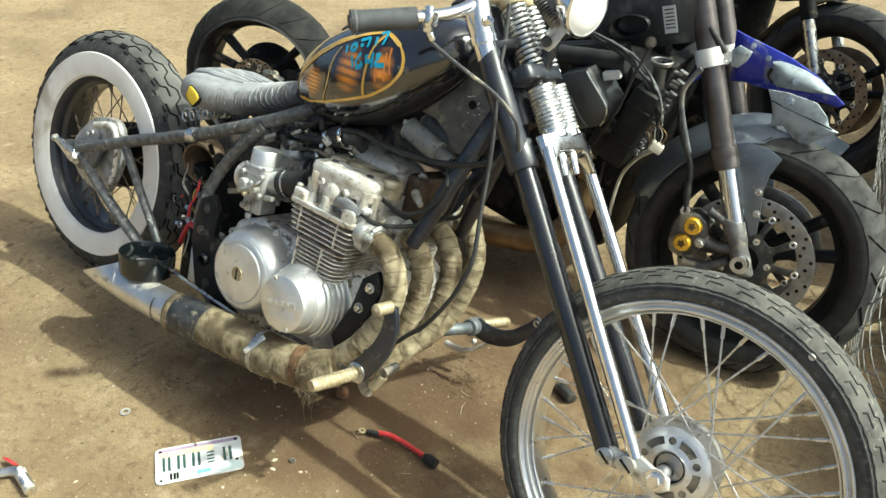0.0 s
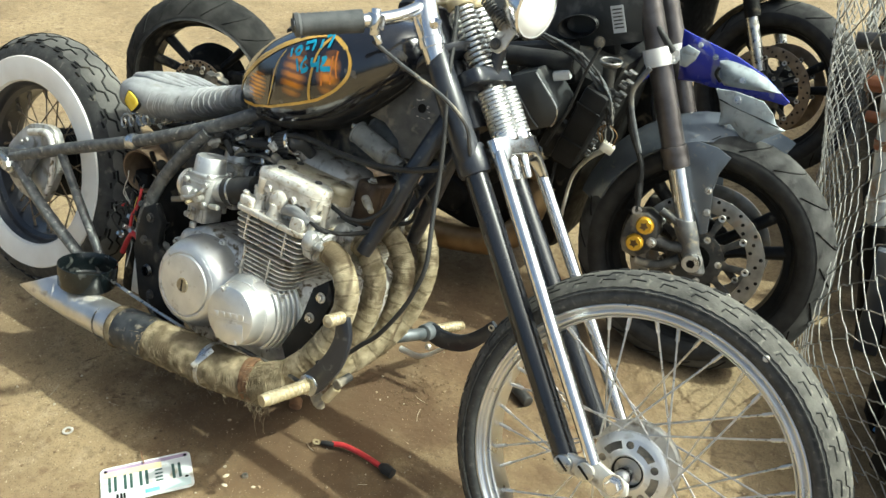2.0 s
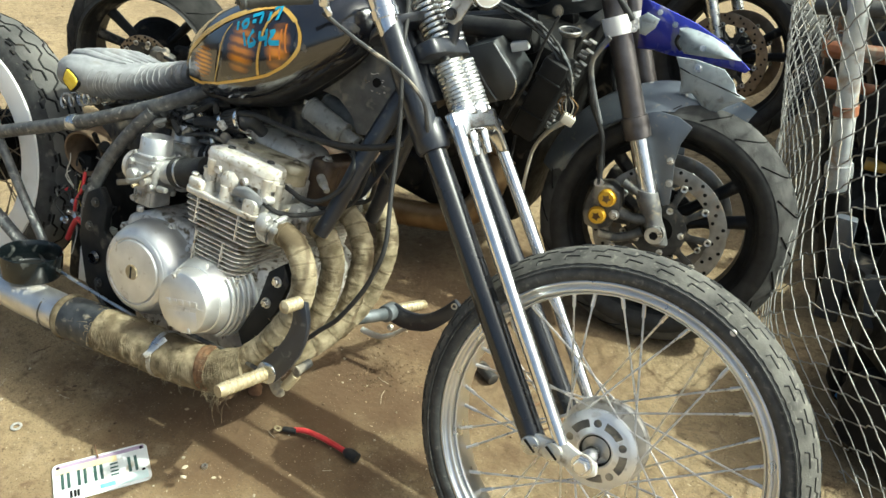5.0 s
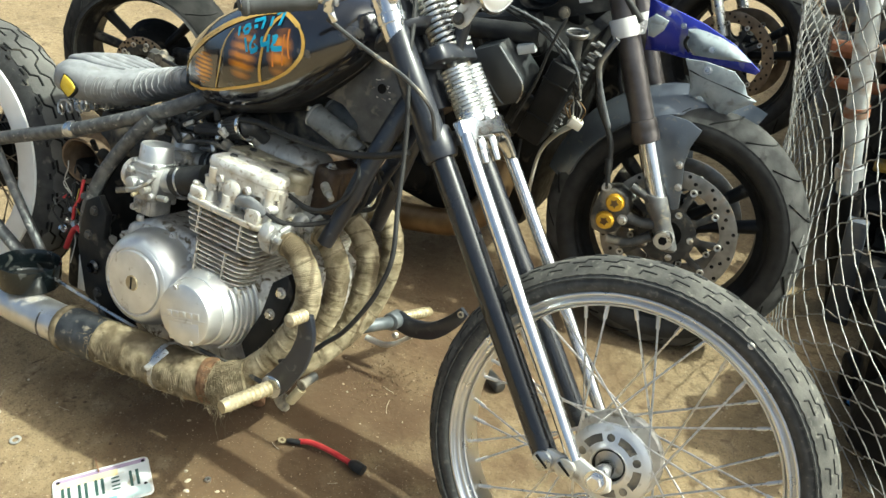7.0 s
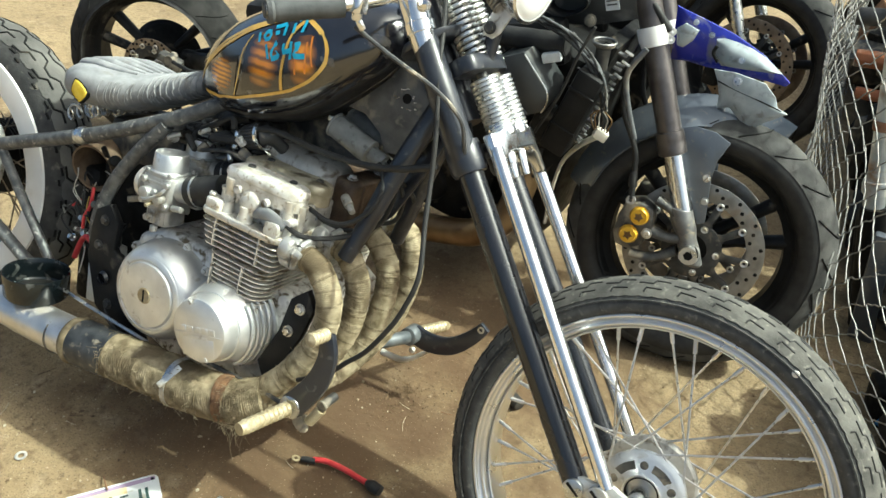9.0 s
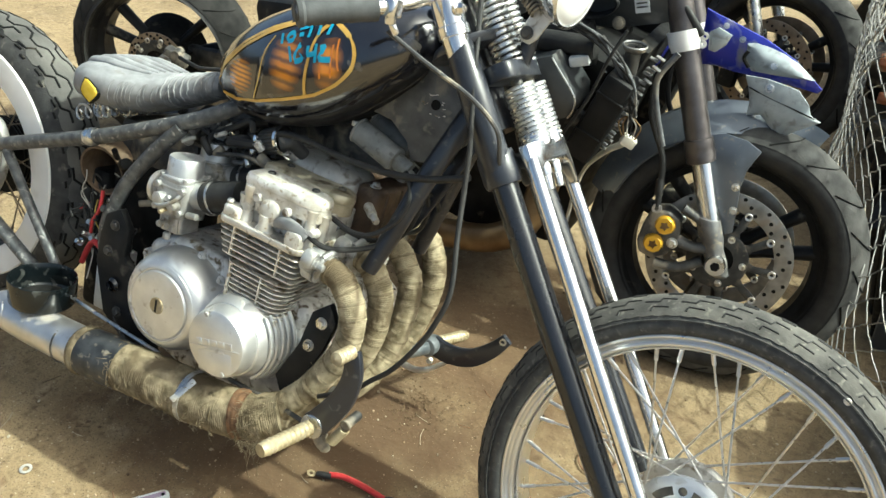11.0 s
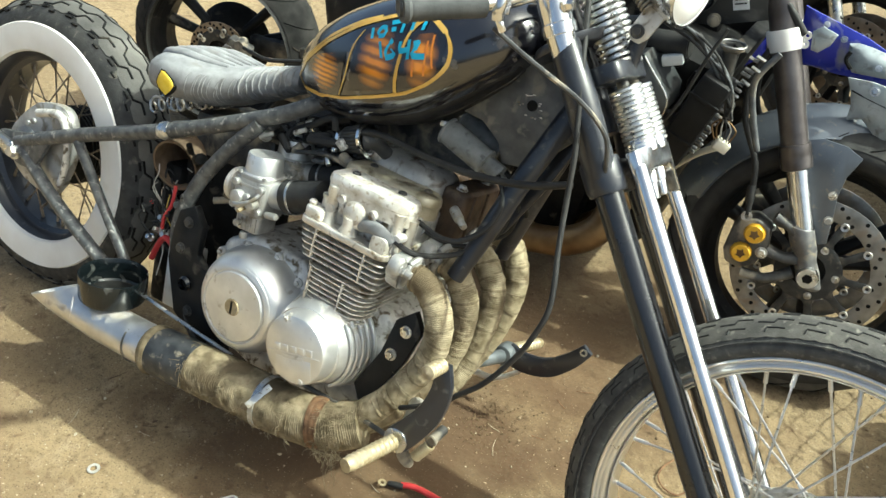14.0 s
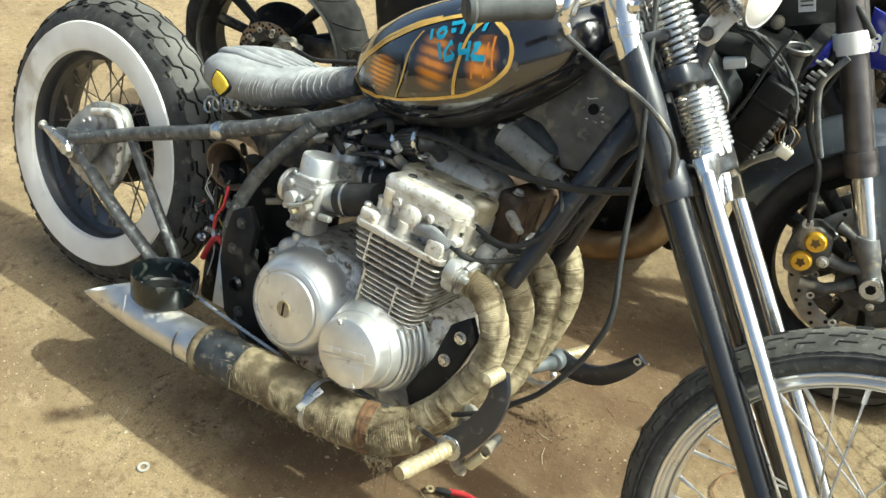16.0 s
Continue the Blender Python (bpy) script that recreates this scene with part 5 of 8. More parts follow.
def scallop_material(name, bands):
    """Orange airbrushed into the black: bright in the middle, fading to the edges, cut by dark bands."""
    m = mat(name, (0.006, 0.006, 0.009), (0.012, 0.012, 0.016), 0.12, scale=8, coat=1.0, rough2=0.18)
    nt = m.node_tree
    N, K = nt.nodes, nt.links
    tc = N.new("ShaderNodeTexCoord")
    mp = N.new("ShaderNodeMapping")
    mp.inputs["Location"].default_value, mp.inputs["Scale"].default_value = (-1, 0, -1), (2, 0, 2)
    K.new(tc.outputs["Generated"], mp.inputs[0])
    ln = N.new("ShaderNodeVectorMath")
    ln.operation = "LENGTH"
    K.new(mp.outputs[0], ln.inputs[0])
    fade = N.new("ShaderNodeMapRange")
    fade.interpolation_type = "SMOOTHSTEP"
    K.new(ln.outputs["Value"], fade.inputs[0])
    fade.inputs[1].default_value, fade.inputs[2].default_value, fade.inputs[3].default_value, fade.inputs[4].default_value = 0.2, 0.95, 1.0, 0.0
    wv = N.new("ShaderNodeTexWave")
    wv.bands_direction = "Z"
    wv.inputs["Scale"].default_value, wv.inputs["Distortion"].default_value, wv.inputs["Detail Scale"].default_value = bands, 0.8, 2.0
    K.new(tc.outputs["Generated"], wv.inputs["Vector"])
    br = N.new("ShaderNodeMapRange")
    K.new(wv.outputs["Fac"], br.inputs[0])
    br.inputs[1].default_value, br.inputs[2].default_value, br.inputs[3].default_value = 0.05, 0.7, 0.3
    mu = N.new("ShaderNodeMath")
    mu.operation = "MULTIPLY"
    K.new(fade.outputs[0], mu.inputs[0])
    K.new(br.outputs[0], mu.inputs[1])
    b = N["Principled BSDF"]
    x = N.new("ShaderNodeMix")
    x.data_type = "RGBA"
    K.new(mu.outputs[0], x.inputs[0])
    K.new(b.inputs["Base Color"].links[0].from_socket, x.inputs[6])
    x.inputs[7].default_value = (0.85, 0.3, 0.015, 1)
    K.new(x.outputs[2], b.inputs["Base Color"])
    return m


def tank_patch(x0, x1, f0, f1, material, n=16):
    V = [tank_point(x0 + (x1 - x0) * i / n, f0 + (f1 - f0) * j / n, 0.0006) for j in range(n + 1) for i in range(n + 1)]
    F = [(j * (n + 1) + i, j * (n + 1) + i + 1, (j + 1) * (n + 1) + i + 1, (j + 1) * (n + 1) + i) for j in range(n) for i in range(n)]
    return part("scallop", Geo(V, F), material, tank, "airbrushed orange scallop", fix=False, auto=180)


tank_patch(0.688, 0.782, 0.36, 0.565, scallop_material("scallop_fade_fine", 3.4))
tank_patch(0.8, 0.888, 0.41, 0.655, scallop_material("scallop_fade_broad", 2.4))
tank_patch(0.893, 0.958, 0.41, 0.61, scallop_material("scallop_fade_front", 1.2))
for pts in ([(0.913, 0.584), (0.912, 0.53), (0.916, 0.465)], [(0.929, 0.578), (0.93, 0.53), (0.934, 0.455)], [(0.902, 0.535), (0.92, 0.545), (0.945, 0.53)], [(0.91, 0.497), (0.925, 0.5), (0.942, 0.495)], [(0.936, 0.6), (0.939, 0.53), (0.946, 0.48)]):
    strip(pts, 0.0034, 0.0010, 5, ORANGE, "scallop")
for pts in ([(0.823, 0.655), (0.828, 0.607)], [(0.84, 0.617), (0.837, 0.635), (0.843, 0.652), (0.851, 0.638), (0.849, 0.615), (0.84, 0.615)], [(0.856, 0.668), (0.866, 0.67), (0.877, 0.673), (0.879, 0.62)], [(0.86, 0.636), (0.868, 0.638)], [(0.894, 0.676), (0.896, 0.627)], [(0.9, 0.69), (0.914, 0.7), (0.914, 0.625)],
            [(0.846, 0.591), (0.857, 0.532)], [(0.869, 0.593), (0.862, 0.56), (0.866, 0.533), (0.878, 0.54), (0.87, 0.56)], [(0.884, 0.585), (0.887, 0.552), (0.903, 0.556)], [(0.898, 0.59), (0.903, 0.521)], [(0.907, 0.573), (0.916, 0.572), (0.909, 0.535), (0.93, 0.522)]):
    strip(pts, 0.0055, 0.002, 6, CYAN, "marker_stroke")

# -- coil pack, air filter, cables under the tank --
COIL_GREY = mat("dusty_grey_coil", (0.16, 0.164, 0.157), (0.26, 0.264, 0.252), 0.45, scale=40, bump=0.0005, bscale=160, dust=0.12, dust_scale=60, dust_col=(0.1, 0.095, 0.085))
for dx, dy, dz in ((0.0, 0.0, 0.0), (0.0, 0.055, 0.012)):
    c = part("ignition_coil", Geo().add(rod((0.947, -0.035, 0.682), (1.028, -0.035, 0.652), 0.0215, 20)).add(rod((0.944, -0.035, 0.683), (0.95, -0.035, 0.681), 0.0235, 20)).add(rod((1.022, -0.035, 0.654), (1.028, -0.035, 0.652), 0.0235, 20)), COIL_GREY, bobber, "dusty grey ignition coil", bevel=0.003, m=Matrix.Translation((dx, dy, dz)))
    part("coil_tower", Geo().add(rod((1.026, -0.035, 0.653), (1.056, -0.035, 0.642), 0.0145, 16)).add(rod((1.05, -0.035, 0.644), (1.066, -0.037, 0.634), 0.007, 12)), RUBBER_BLACK if dy else COIL_GREY, c, bevel=0.002, m=Matrix.Translation((dx, dy, dz)))
    part("terminal", Geo().add(box((0.94, -0.04, 0.692), (0.012, 0.006, 0.009))).add(box((0.94, -0.028, 0.69), (0.012, 0.006, 0.009))), CHROME_DULL, c, bevel=0.001, m=Matrix.Translation((dx, dy, dz)))
pod_a, pod_b = Vector((0.772, -0.05, 0.612)), Vector((0.816, -0.058, 0.628))
pod_m = along(pod_a, pod_b)
pod = lathe([(0.0, 0.0), (0.02, 0.0), (0.0215, 0.044), (0.0, 0.044)], 18, m=pod_m)
filt = part("breather_filter", pod, STEEL_DARK, bobber, "small pleated breather filter")
pleat = None
for i in range(22):
    a = 2 * math.pi * i / 22
    pm_ = pod_m @ Matrix.Translation((0.0215 * math.cos(a), 0, 0.0215 * math.sin(a)))
    if pleat is None:
        pleat = part("pleat", rod((0.0, 0, 0), (0, 0.044, 0), 0.0024, 6), STEEL_DARK, filt)
        pleat.matrix_basis = pm_
    else:
        shared("pleat", pleat, filt, pm_)
for p, q in ((pod_a, pod_b), (pod_b, pod_b + (pod_b - pod_a))):
    part("filter_band", lathe([(0.0235, -0.003), (0.0268, -0.002), (0.0268, 0.004), (0.0235, 0.005)], 28, closed=True, m=along(p, q)), CHROME, bobber, "chrome hose band")
part("breather_elbow", tube([pod_b, (0.827, -0.055, 0.629), (0.836, -0.045, 0.62), (0.842, -0.03, 0.608)], [0.0205, 0.018, 0.012, 0.012], 16, 5), CABLE_SHEEN, bobber, "dark rubber breather elbow")
CABLES = [
    ([(0.763, -0.06, 0.622), (0.848, -0.08, 0.648), (0.967, -0.10, 0.645), (1.05, -0.11, 0.648), (1.132, -0.12, 0.663), (1.2, -0.13, 0.688)], 0.0056),
    ([(1.125, -0.07, 0.95), (1.144, -0.09, 0.892), (1.162, -0.118, 0.85), (1.176, -0.134, 0.812), (1.187, -0.142, 0.772), (1.198, -0.15, 0.733), (1.207, -0.155, 0.67), (1.22, -0.172, 0.61), (1.239, -0.195, 0.535), (1.228, -0.2, 0.478), (1.21, -0.2, 0.436), (1.178, -0.2, 0.383), (1.147, -0.2, 0.35), (1.126, -0.198, 0.327), (1.09, -0.19, 0.298), (1.05, -0.18, 0.27)], 0.0042),
    ([(1.16, -0.02, 0.80), (1.19, -0.03, 0.76), (1.215, -0.04, 0.70), (1.225, -0.05, 0.66)], 0.0045)]
for pts, r in CABLES:
    part("control_cable", tube(pts, r, 10, 8), RUBBER_BLACK, bobber, "black control cable")
part("lead_loop", tube([(0.976, -0.12, 0.549), (1.019, -0.12, 0.538), (1.052, -0.11, 0.544), (1.085, -0.1, 0.579), (1.087, -0.08, 0.621), (1.061, -0.06, 0.646)], 0.0045, 8, 8), RUBBER_BLACK, bobber, "looped plug lead")
part("brake_rod", tube([(1.09, -0.2, 0.222), (0.98, -0.19, 0.226), (0.9, -0.18, 0.222), (0.83, -0.17, 0.216)], 0.0042, 8, 4), STEEL_DARK, bobber, "thin steel control rod")

# -- forward controls --
for sy in (-1, 1):
    nm = "footrest"
    arm = []
    for x, z, w in ((1.088, 0.262, 0.022), (1.105, 0.285, 0.021), (1.128, 0.325, 0.019), (1.138, 0.37, 0.016), (1.13, 0.41, 0.012)) if sy < 0 else ((1.06, 0.235, 0.022), (1.10, 0.228, 0.021), (1.15, 0.24, 0.019), (1.19, 0.275, 0.016), (1.215, 0.31, 0.012)):
        arm.append((x, z, w))
    widths = np.interp(np.linspace(0, 4, 17), range(5), [w for x, z, w in arm])
    arm = [(p.x, p.y, float(w)) for p, w in zip(spline([(x, z, 0) for x, z, w in arm], 4), widths)]
    pts = [Vector((x, z, 0)) for x, z, w in arm]
    left, right = [], []
    for i, (x, z, w) in enumerate(arm):
        d = (pts[min(i + 1, 16)] - pts[max(i - 1, 0)]).normalized()
        left.append((x - d.y * w, z + d.x * w))
        right.append((x + d.y * w, z - d.x * w))
    ya = -0.245 if sy < 0 else 0.235
    arm_ob = part(nm, prism(left + right[::-1], ya - 0.006, ya + 0.006), BLACK_FORK, bobber, "black forward control arm", bevel=0.002)
    x0, z0 = arm[0][:2]
    x1, z1 = arm[-1][:2]
    py = 1 if sy > 0 else -1
    prof = [(0, 0)] + [(0.0128 - (0.0016 if i % 2 else 0), 0.004 + i * 0.0045) for i in range(20)] + [(0.0105, 0.098), (0, 0.098)]
    part("peg", lathe(prof, 20, m=along((x0, ya + py * 0.008, z0), (x0 - 0.02 * (sy < 0) + 0.03 * (sy > 0), ya + py * 0.1, z0 - 0.008 * (sy < 0)))), BRASS, arm_ob, "ribbed brass foot peg")
    prof2 = [(0, 0)] + [(0.0115 - (0.0014 if i % 2 else 0), 0.002 + i * 0.004) for i in range(10)] + [(0, 0.042)]
    if sy < 0:
        part("toe_peg", lathe(prof2, 18, m=along((x1, ya + py * 0.004, z1), (x1 - 0.006, ya + py * 0.1, z1))), BRASS, arm_ob, "short brass toe peg")
    else:
        part("arm_eye", lathe([(0.004, -0.008), (0.0075, -0.008), (0.0075, 0.008), (0.004, 0.008)], 16, closed=True, m=Matrix.Translation((x1 - 0.006, ya, z1 - 0.008))), CHROME_DULL, arm_ob, "bright drilled eye")
    part("pivot", Geo().add(rod((x0, ya + py * 0.008, z0), (x0, ya - py * 0.03, z0), 0.02, 20)).add(rod((x0, ya - py * 0.03, z0), (x0 - 0.03, ya - py * 0.11, z0), 0.014, 14)), CHROME_DULL if sy < 0 else mat("blue_grey_steel", (0.1, 0.115, 0.125), (0.2, 0.215, 0.225), 0.4, 0.5), arm_ob, "steel pivot tube", bevel=0.002)
part("return_spring", coil((1.118, -0.234, 0.24), (1.136, -0.232, 0.271), 0.0075, 0.0017, 9), BRASS, bobber, "small return spring")
part("spring_post", Geo().add(rod((1.138, -0.236, 0.28), (1.138, -0.2, 0.284), 0.008, 14)).add(tube([(1.136, -0.232, 0.271), (1.13, -0.236, 0.28), (1.138, -0.238, 0.289), (1.146, -0.236, 0.281), (1.14, -0.233, 0.272)], 0.0024, 8, 4)), STEEL_DARK, bobber, "dark spring post with wire loop")
part("pivot_claw", prism([(1.084, 0.271), (1.106, 0.278), (1.103, 0.258), (1.105, 0.239), (1.116, 0.227), (1.117, 0.22), (1.108, 0.217), (1.098, 0.22), (1.09, 0.227), (1.08, 0.243)], -0.238, -0.226), STEEL_DARK, bobber, "cast claw below the peg", bevel=0.003)
kick = part("kick_stand", tube([(0.98, 0.26, 0.15), (1.0, 0.26, 0.149), (1.028, 0.26, 0.15), (1.05, 0.26, 0.16), (1.07, 0.26, 0.176), (1.09, 0.26, 0.195), (1.104, 0.26, 0.213)], [0.0075, 0.0075, 0.007, 0.006, 0.0055, 0.005, 0.004], 12, 5), ALLOY_CREAM, bobber, "bent bright metal stand rod")
part("foot_ball", lathe([(0, 0), (0.006, 0.001), (0.008, 0.006), (0.006, 0.011), (0, 0.012)], 16, m=Matrix.Translation((1.054, 0.25, 0.185))), ALLOY_CREAM, kick)
part("side_stand", tube([(0.8, 0.15, 0.16), (0.78, 0.3, 0.05), (0.76, 0.42, -0.12)], 0.012, 12, 3), STEEL_DARK, bobber, "dark side stand")

# -- front end: a springer fork, turned and leant a little --
FE = Matrix.Translation((1.635, -0.062, 0.287)) @ pose(0, 0, 0, -3.5, 0, -2)


def fe(x, y, z):
    """From bike coordinates in the fork's own plane to the leant plane."""
    return FE @ Vector((x - 1.635, y, z - 0.287))


front_wheel = part("front_wheel", Geo().add(lathe([(0, -0.022), (0.0255, -0.022), (0.027, -0.033), (0.03, -0.035), (0.033, -0.033), (0.056, -0.031), (0.0615, -0.0285), (0.067, -0.025), (0.068, -0.021), (0.062, -0.016), (0.044, -0.012), (0.042, 0.012), (0.062, 0.016), (0.07, 0.021), (0.064, 0.03), (0, 0.034)], 48)), ALLOY, bobber, "silver front hub in a laced wheel", m=FE, auto=30)
for i in range(5):
    a = 2 * math.pi * i / 5 + 0.5
    part("hub_hole", lathe([(0.0026, -0.0335), (0.0062, -0.0335), (0.0072, -0.03), (0.0, -0.03), (0.0, -0.0315), (0.0026, -0.0315)], 16), STEEL_DARK, front_wheel, "hub bolt boss", m=FE @ Matrix.Translation((0.0465 * math.cos(a), 0, 0.0465 * math.sin(a))))
    part("hub_recess", loft([[(r * math.cos(q), -0.0328 + dy, r * math.sin(q)) for r, q in [(0.053, a + 0.3 + k * 0.165) for k in range(5)] + [(0.04, a + 0.96 - k * 0.165) for k in range(5)]] for dy in (0.0, 0.004)]), STEEL_DARK, front_wheel, m=FE)
part("bearing_ring", lathe([(0.0245, -0.033), (0.0262, -0.0338), (0.0262, -0.024), (0.0245, -0.024)], 32, closed=True), SHADOW_BLACK, front_wheel, m=FE)
part("hub_flange", lathe([(0.048, 0.012), (0.072, 0.014), (0.076, 0.018), (0.076, 0.026), (0.07, 0.03), (0.048, 0.03)], 40, closed=True), ALLOY_CREAM, front_wheel, m=FE)
part("tyre", tyre_body(0.331, 0.044, 0.034, 0.279, 0.036), RUBBER_FRONT, front_wheel, "dusty black tyre", m=FE, auto=60)
for r, y in ((0.2875, 0.0395), (0.293, 0.0422), (0.3035, 0.0452)):
    part("sidewall_rib", lathe([(r - 0.0012, -y + 0.003), (r - 0.0006, -y - 0.0004), (r + 0.0006, -y - 0.0004), (r + 0.0012, -y + 0.003)], 120, closed=True), RUBBER_FRONT, front_wheel, "moulded sidewall ring", m=FE)
part("tread", crown_band(0.331, 0.044, 0.034, 0.8, 0.0018, 288, 96, 0.012), TREAD_FRONT, front_wheel, "dusty grey tread with worn shoulders", m=FE, auto=30)
CUTS = []
for side in (-1, 1):
    CUTS += [[(0.0, 0.06 * side), (0.4, 0.06 * side)], [(0.1, 0.32 * side), (0.5, 0.3 * side), (0.58, 0.42 * side), (0.98, 0.4 * side)], [(0.3, 0.58 * side), (0.75, 0.56 * side), (0.8, 0.68 * side)]]
tagged(part("tread_groove_pattern", sipes(0.331, 0.044, 0.034, CUTS, 40, 0.0024, 0.0014), RUBBER_BLACK, front_wheel, "fine zigzag cuts in the tread", m=FE), kind="stuff")
RIM = [(0.2785 + 0.0036 * math.cos(a), -0.0365 - 0.0036 * math.sin(a)) for a in np.linspace(-0.4, 3.3, 12)]
RIM += [(0.2722, -0.0335), (0.2705, -0.0328)] + [(0.2665 + 0.004 * math.cos(a), -0.0315 - 0.004 * math.sin(a)) for a in np.linspace(0.3, 2.9, 9)]
RIM += [(0.2618, -0.027)] + [(0.2585 + 0.003 * math.cos(a), -0.014 - 0.012 * math.sin(a)) for a in np.linspace(0.8, 3.1, 8)] + [(0.2545, 0.0)]
RIM += [(r, -y) for r, y in RIM[-2::-1]] + [(0.27, 0.026), (0.268, 0.0), (0.27, -0.026)]
part("rim", lathe(RIM, 120, closed=True), RIM_CHROME, front_wheel, "polished chrome rim", m=FE, auto=80)
SPOKE_STEEL = mat("bright_spoke_steel", (0.62, 0.6, 0.56), (0.8, 0.78, 0.74), 0.26, 0.9, scale=60, rough2=0.4)
laced(front_wheel, FE, 40, 0.064, 0.024, 0.256, SPOKE_STEEL, 0.0018, 1.0)
part("tyre_mark", lathe([(0, 0), (0.0055, 0), (0.0045, -0.0012), (0, -0.0015)], 12), ALLOY_CREAM, front_wheel, "small pale spot on the sidewall", m=FE @ pose(0, 0, 0, 0, -62, 0) @ Matrix.Translation((0.302, -0.0425, 0)))
fork = part("springer_fork", Geo().add(tube([(1.126, -0.108, 0.866), (1.178, -0.117, 0.795), (1.232, -0.103, 0.704)], [0.0215, 0.0235, 0.0235], 20, 4)), BLACK_FORK, bobber, "springer fork with black rear legs and chrome front legs")
for sy in (-1, 1):
    if sy > 0:
        part("upper_leg", tube([(1.126, 0.07, 0.866), (1.178, 0.075, 0.79), (1.238, 0.054, 0.695)], [0.0215, 0.0235, 0.0235], 20, 4), BLACK_FORK, fork)
    part("rear_leg", rod(fe(1.234, sy * 0.075, 0.70), fe(1.546, sy * 0.082, 0.283), 0.0205, 24), BLACK_GLOSS, fork, "straight black rear leg")
    part("leg_clamp", lathe([(0.0205, -0.024), (0.0275, -0.024), (0.0295, -0.016), (0.0295, 0.018), (0.0265, 0.026), (0.0205, 0.026)], 24, m=along(fe(1.232, sy * 0.075, 0.703), fe(1.294, sy * 0.076, 0.62))), BLACK_FORK, fork, "black clamp collar")
    near = sy < 0
    part("front_leg", tube([(1.272, -0.088, 0.735), (1.297, -0.095, 0.70), (1.486, -0.135, 0.45), (1.59, -0.152, 0.308)] if near else [(1.264, 0.06, 0.735), (1.287, 0.074, 0.70), (1.466, 0.066, 0.45), (1.585, 0.048, 0.288)], [0.0105, 0.0118, 0.0118, 0.011], 16, 4), CHROME, fork, "slim chrome front leg")
    part("rocker", prism([(1.528, 0.29), (1.542, 0.303), (1.572, 0.302), (1.6, 0.31), (1.625, 0.302), (1.655, 0.296), (1.66, 0.278), (1.645, 0.266), (1.62, 0.268), (1.585, 0.272), (1.55, 0.266), (1.533, 0.272)], sy * 0.086, sy * 0.098, FE @ Matrix.Translation((-1.635, 0, -0.287))), ALLOY_CREAM, fork, "cast rocker plate", bevel=0.003)
    for x, z, r in ((1.548, 0.283, 0.016), (1.585, 0.287, 0.0165)):
        part("rocker_bolt", rod(fe(x, sy * 0.08, z), fe(x, sy * 0.106, z), r, 20), CHROME_DULL, fork, "slotted rocker bolt", bevel=0.002)
        part("bolt_slot", box((0, 0, 0), (0.026, 0.002, 0.004)), SHADOW_BLACK, fork, m=Matrix.Translation(fe(x, sy * 0.1062, z)) @ pose(0, 0, 0, 0, 35, 0))
part("front_axle", Geo().add(rod(fe(1.635, -0.112, 0.287), fe(1.635, 0.112, 0.287), 0.009, 16)).add(hexbolt(fe(1.635, -0.098, 0.287), FE.to_3x3() @ Vector((0, -1, 0)), 0.013, 0.013)).add(rod(fe(1.635, -0.088, 0.287), fe(1.635, -0.035, 0.287), 0.014, 20)), CHROME, fork, "front axle with chrome nut")
def yoke_ring(y, drop, half):
    """One upright slice of the yoke across the fork: a slanted block of given depth below the spring seat."""
    top, ax = Vector((1.256, y, 0.752)), Vector((0.58, 0, -0.815))
    nx = Vector((0.815, 0, 0.58))
    return [top + nx * half, top + ax * drop + nx * half * 0.8, top + ax * drop - nx * half * 0.8, top - nx * half]


part("lower_yoke", loft([yoke_ring(y, d, h) for y, d, h in ((-0.1, 0.06, 0.008), (-0.09, 0.058, 0.0105), (-0.077, 0.044, 0.014), (-0.062, 0.034, 0.019), (0.034, 0.034, 0.019), (0.048, 0.048, 0.017), (0.062, 0.08, 0.0115), (0.076, 0.084, 0.009))]), CHROME, fork, "chrome cast lower yoke", bevel=0.004, seg=3, auto=40)
for y in (-0.04, 0.008):
    part("yoke_bolt", Geo().add(rod((1.276, y, 0.724), (1.286, y, 0.708), 0.0105, 6)).add(rod((1.283, y, 0.712), (1.297, y, 0.688), 0.0085, 14)), CHROME, fork, bevel=0.0015)
    part("spring_seat", rod((1.262, y, 0.744), (1.25, y, 0.76), 0.024, 24), CHROME, fork, bevel=0.003)
for y in (-0.04, 0.014):
    part("lower_spring", coil((1.257, y, 0.752), (1.207, y, 0.824), 0.0215, 0.0034, 12), CHROME_SPRING, fork, "bright chrome coil spring")
    part("spring_rod", rod((1.27, y, 0.735), (1.1, y, 0.973), 0.009, 12), STEEL_DARK, fork)
    part("upper_spring", coil((1.19, y, 0.848), (1.118, y, 0.946), 0.0205, 0.0034, 13), CHROME_SPRING, fork, "chrome upper coil spring")
    part("spring_cap", lathe([(0, 0), (0.022, 0), (0.024, 0.003), (0.024, 0.016), (0.018, 0.02), (0.014, 0.04), (0, 0.042)], 24, m=along((1.116, y, 0.949), (1.09, y, 0.985))), BRASS, fork, "brass spring cap")
band_ax, band_n = Vector((0.57, 0, -0.82)), Vector((0.82, 0, 0.57))
part("spring_band", loft([[Vector((1.192, -0.029, 0.843)) + band_ax * d + band_n * (0.027 * math.copysign(abs(math.cos(a)) ** 0.5, math.cos(a)) - 0.004) + Vector((0, 0.068 * math.copysign(abs(math.sin(a)) ** 0.45, math.sin(a)), 0)) for a in np.linspace(0, 2 * math.pi, 32, endpoint=False)] for d in (-0.013, 0.013)]), BLACK_FORK, fork, "black spring clamp band", bevel=0.003)
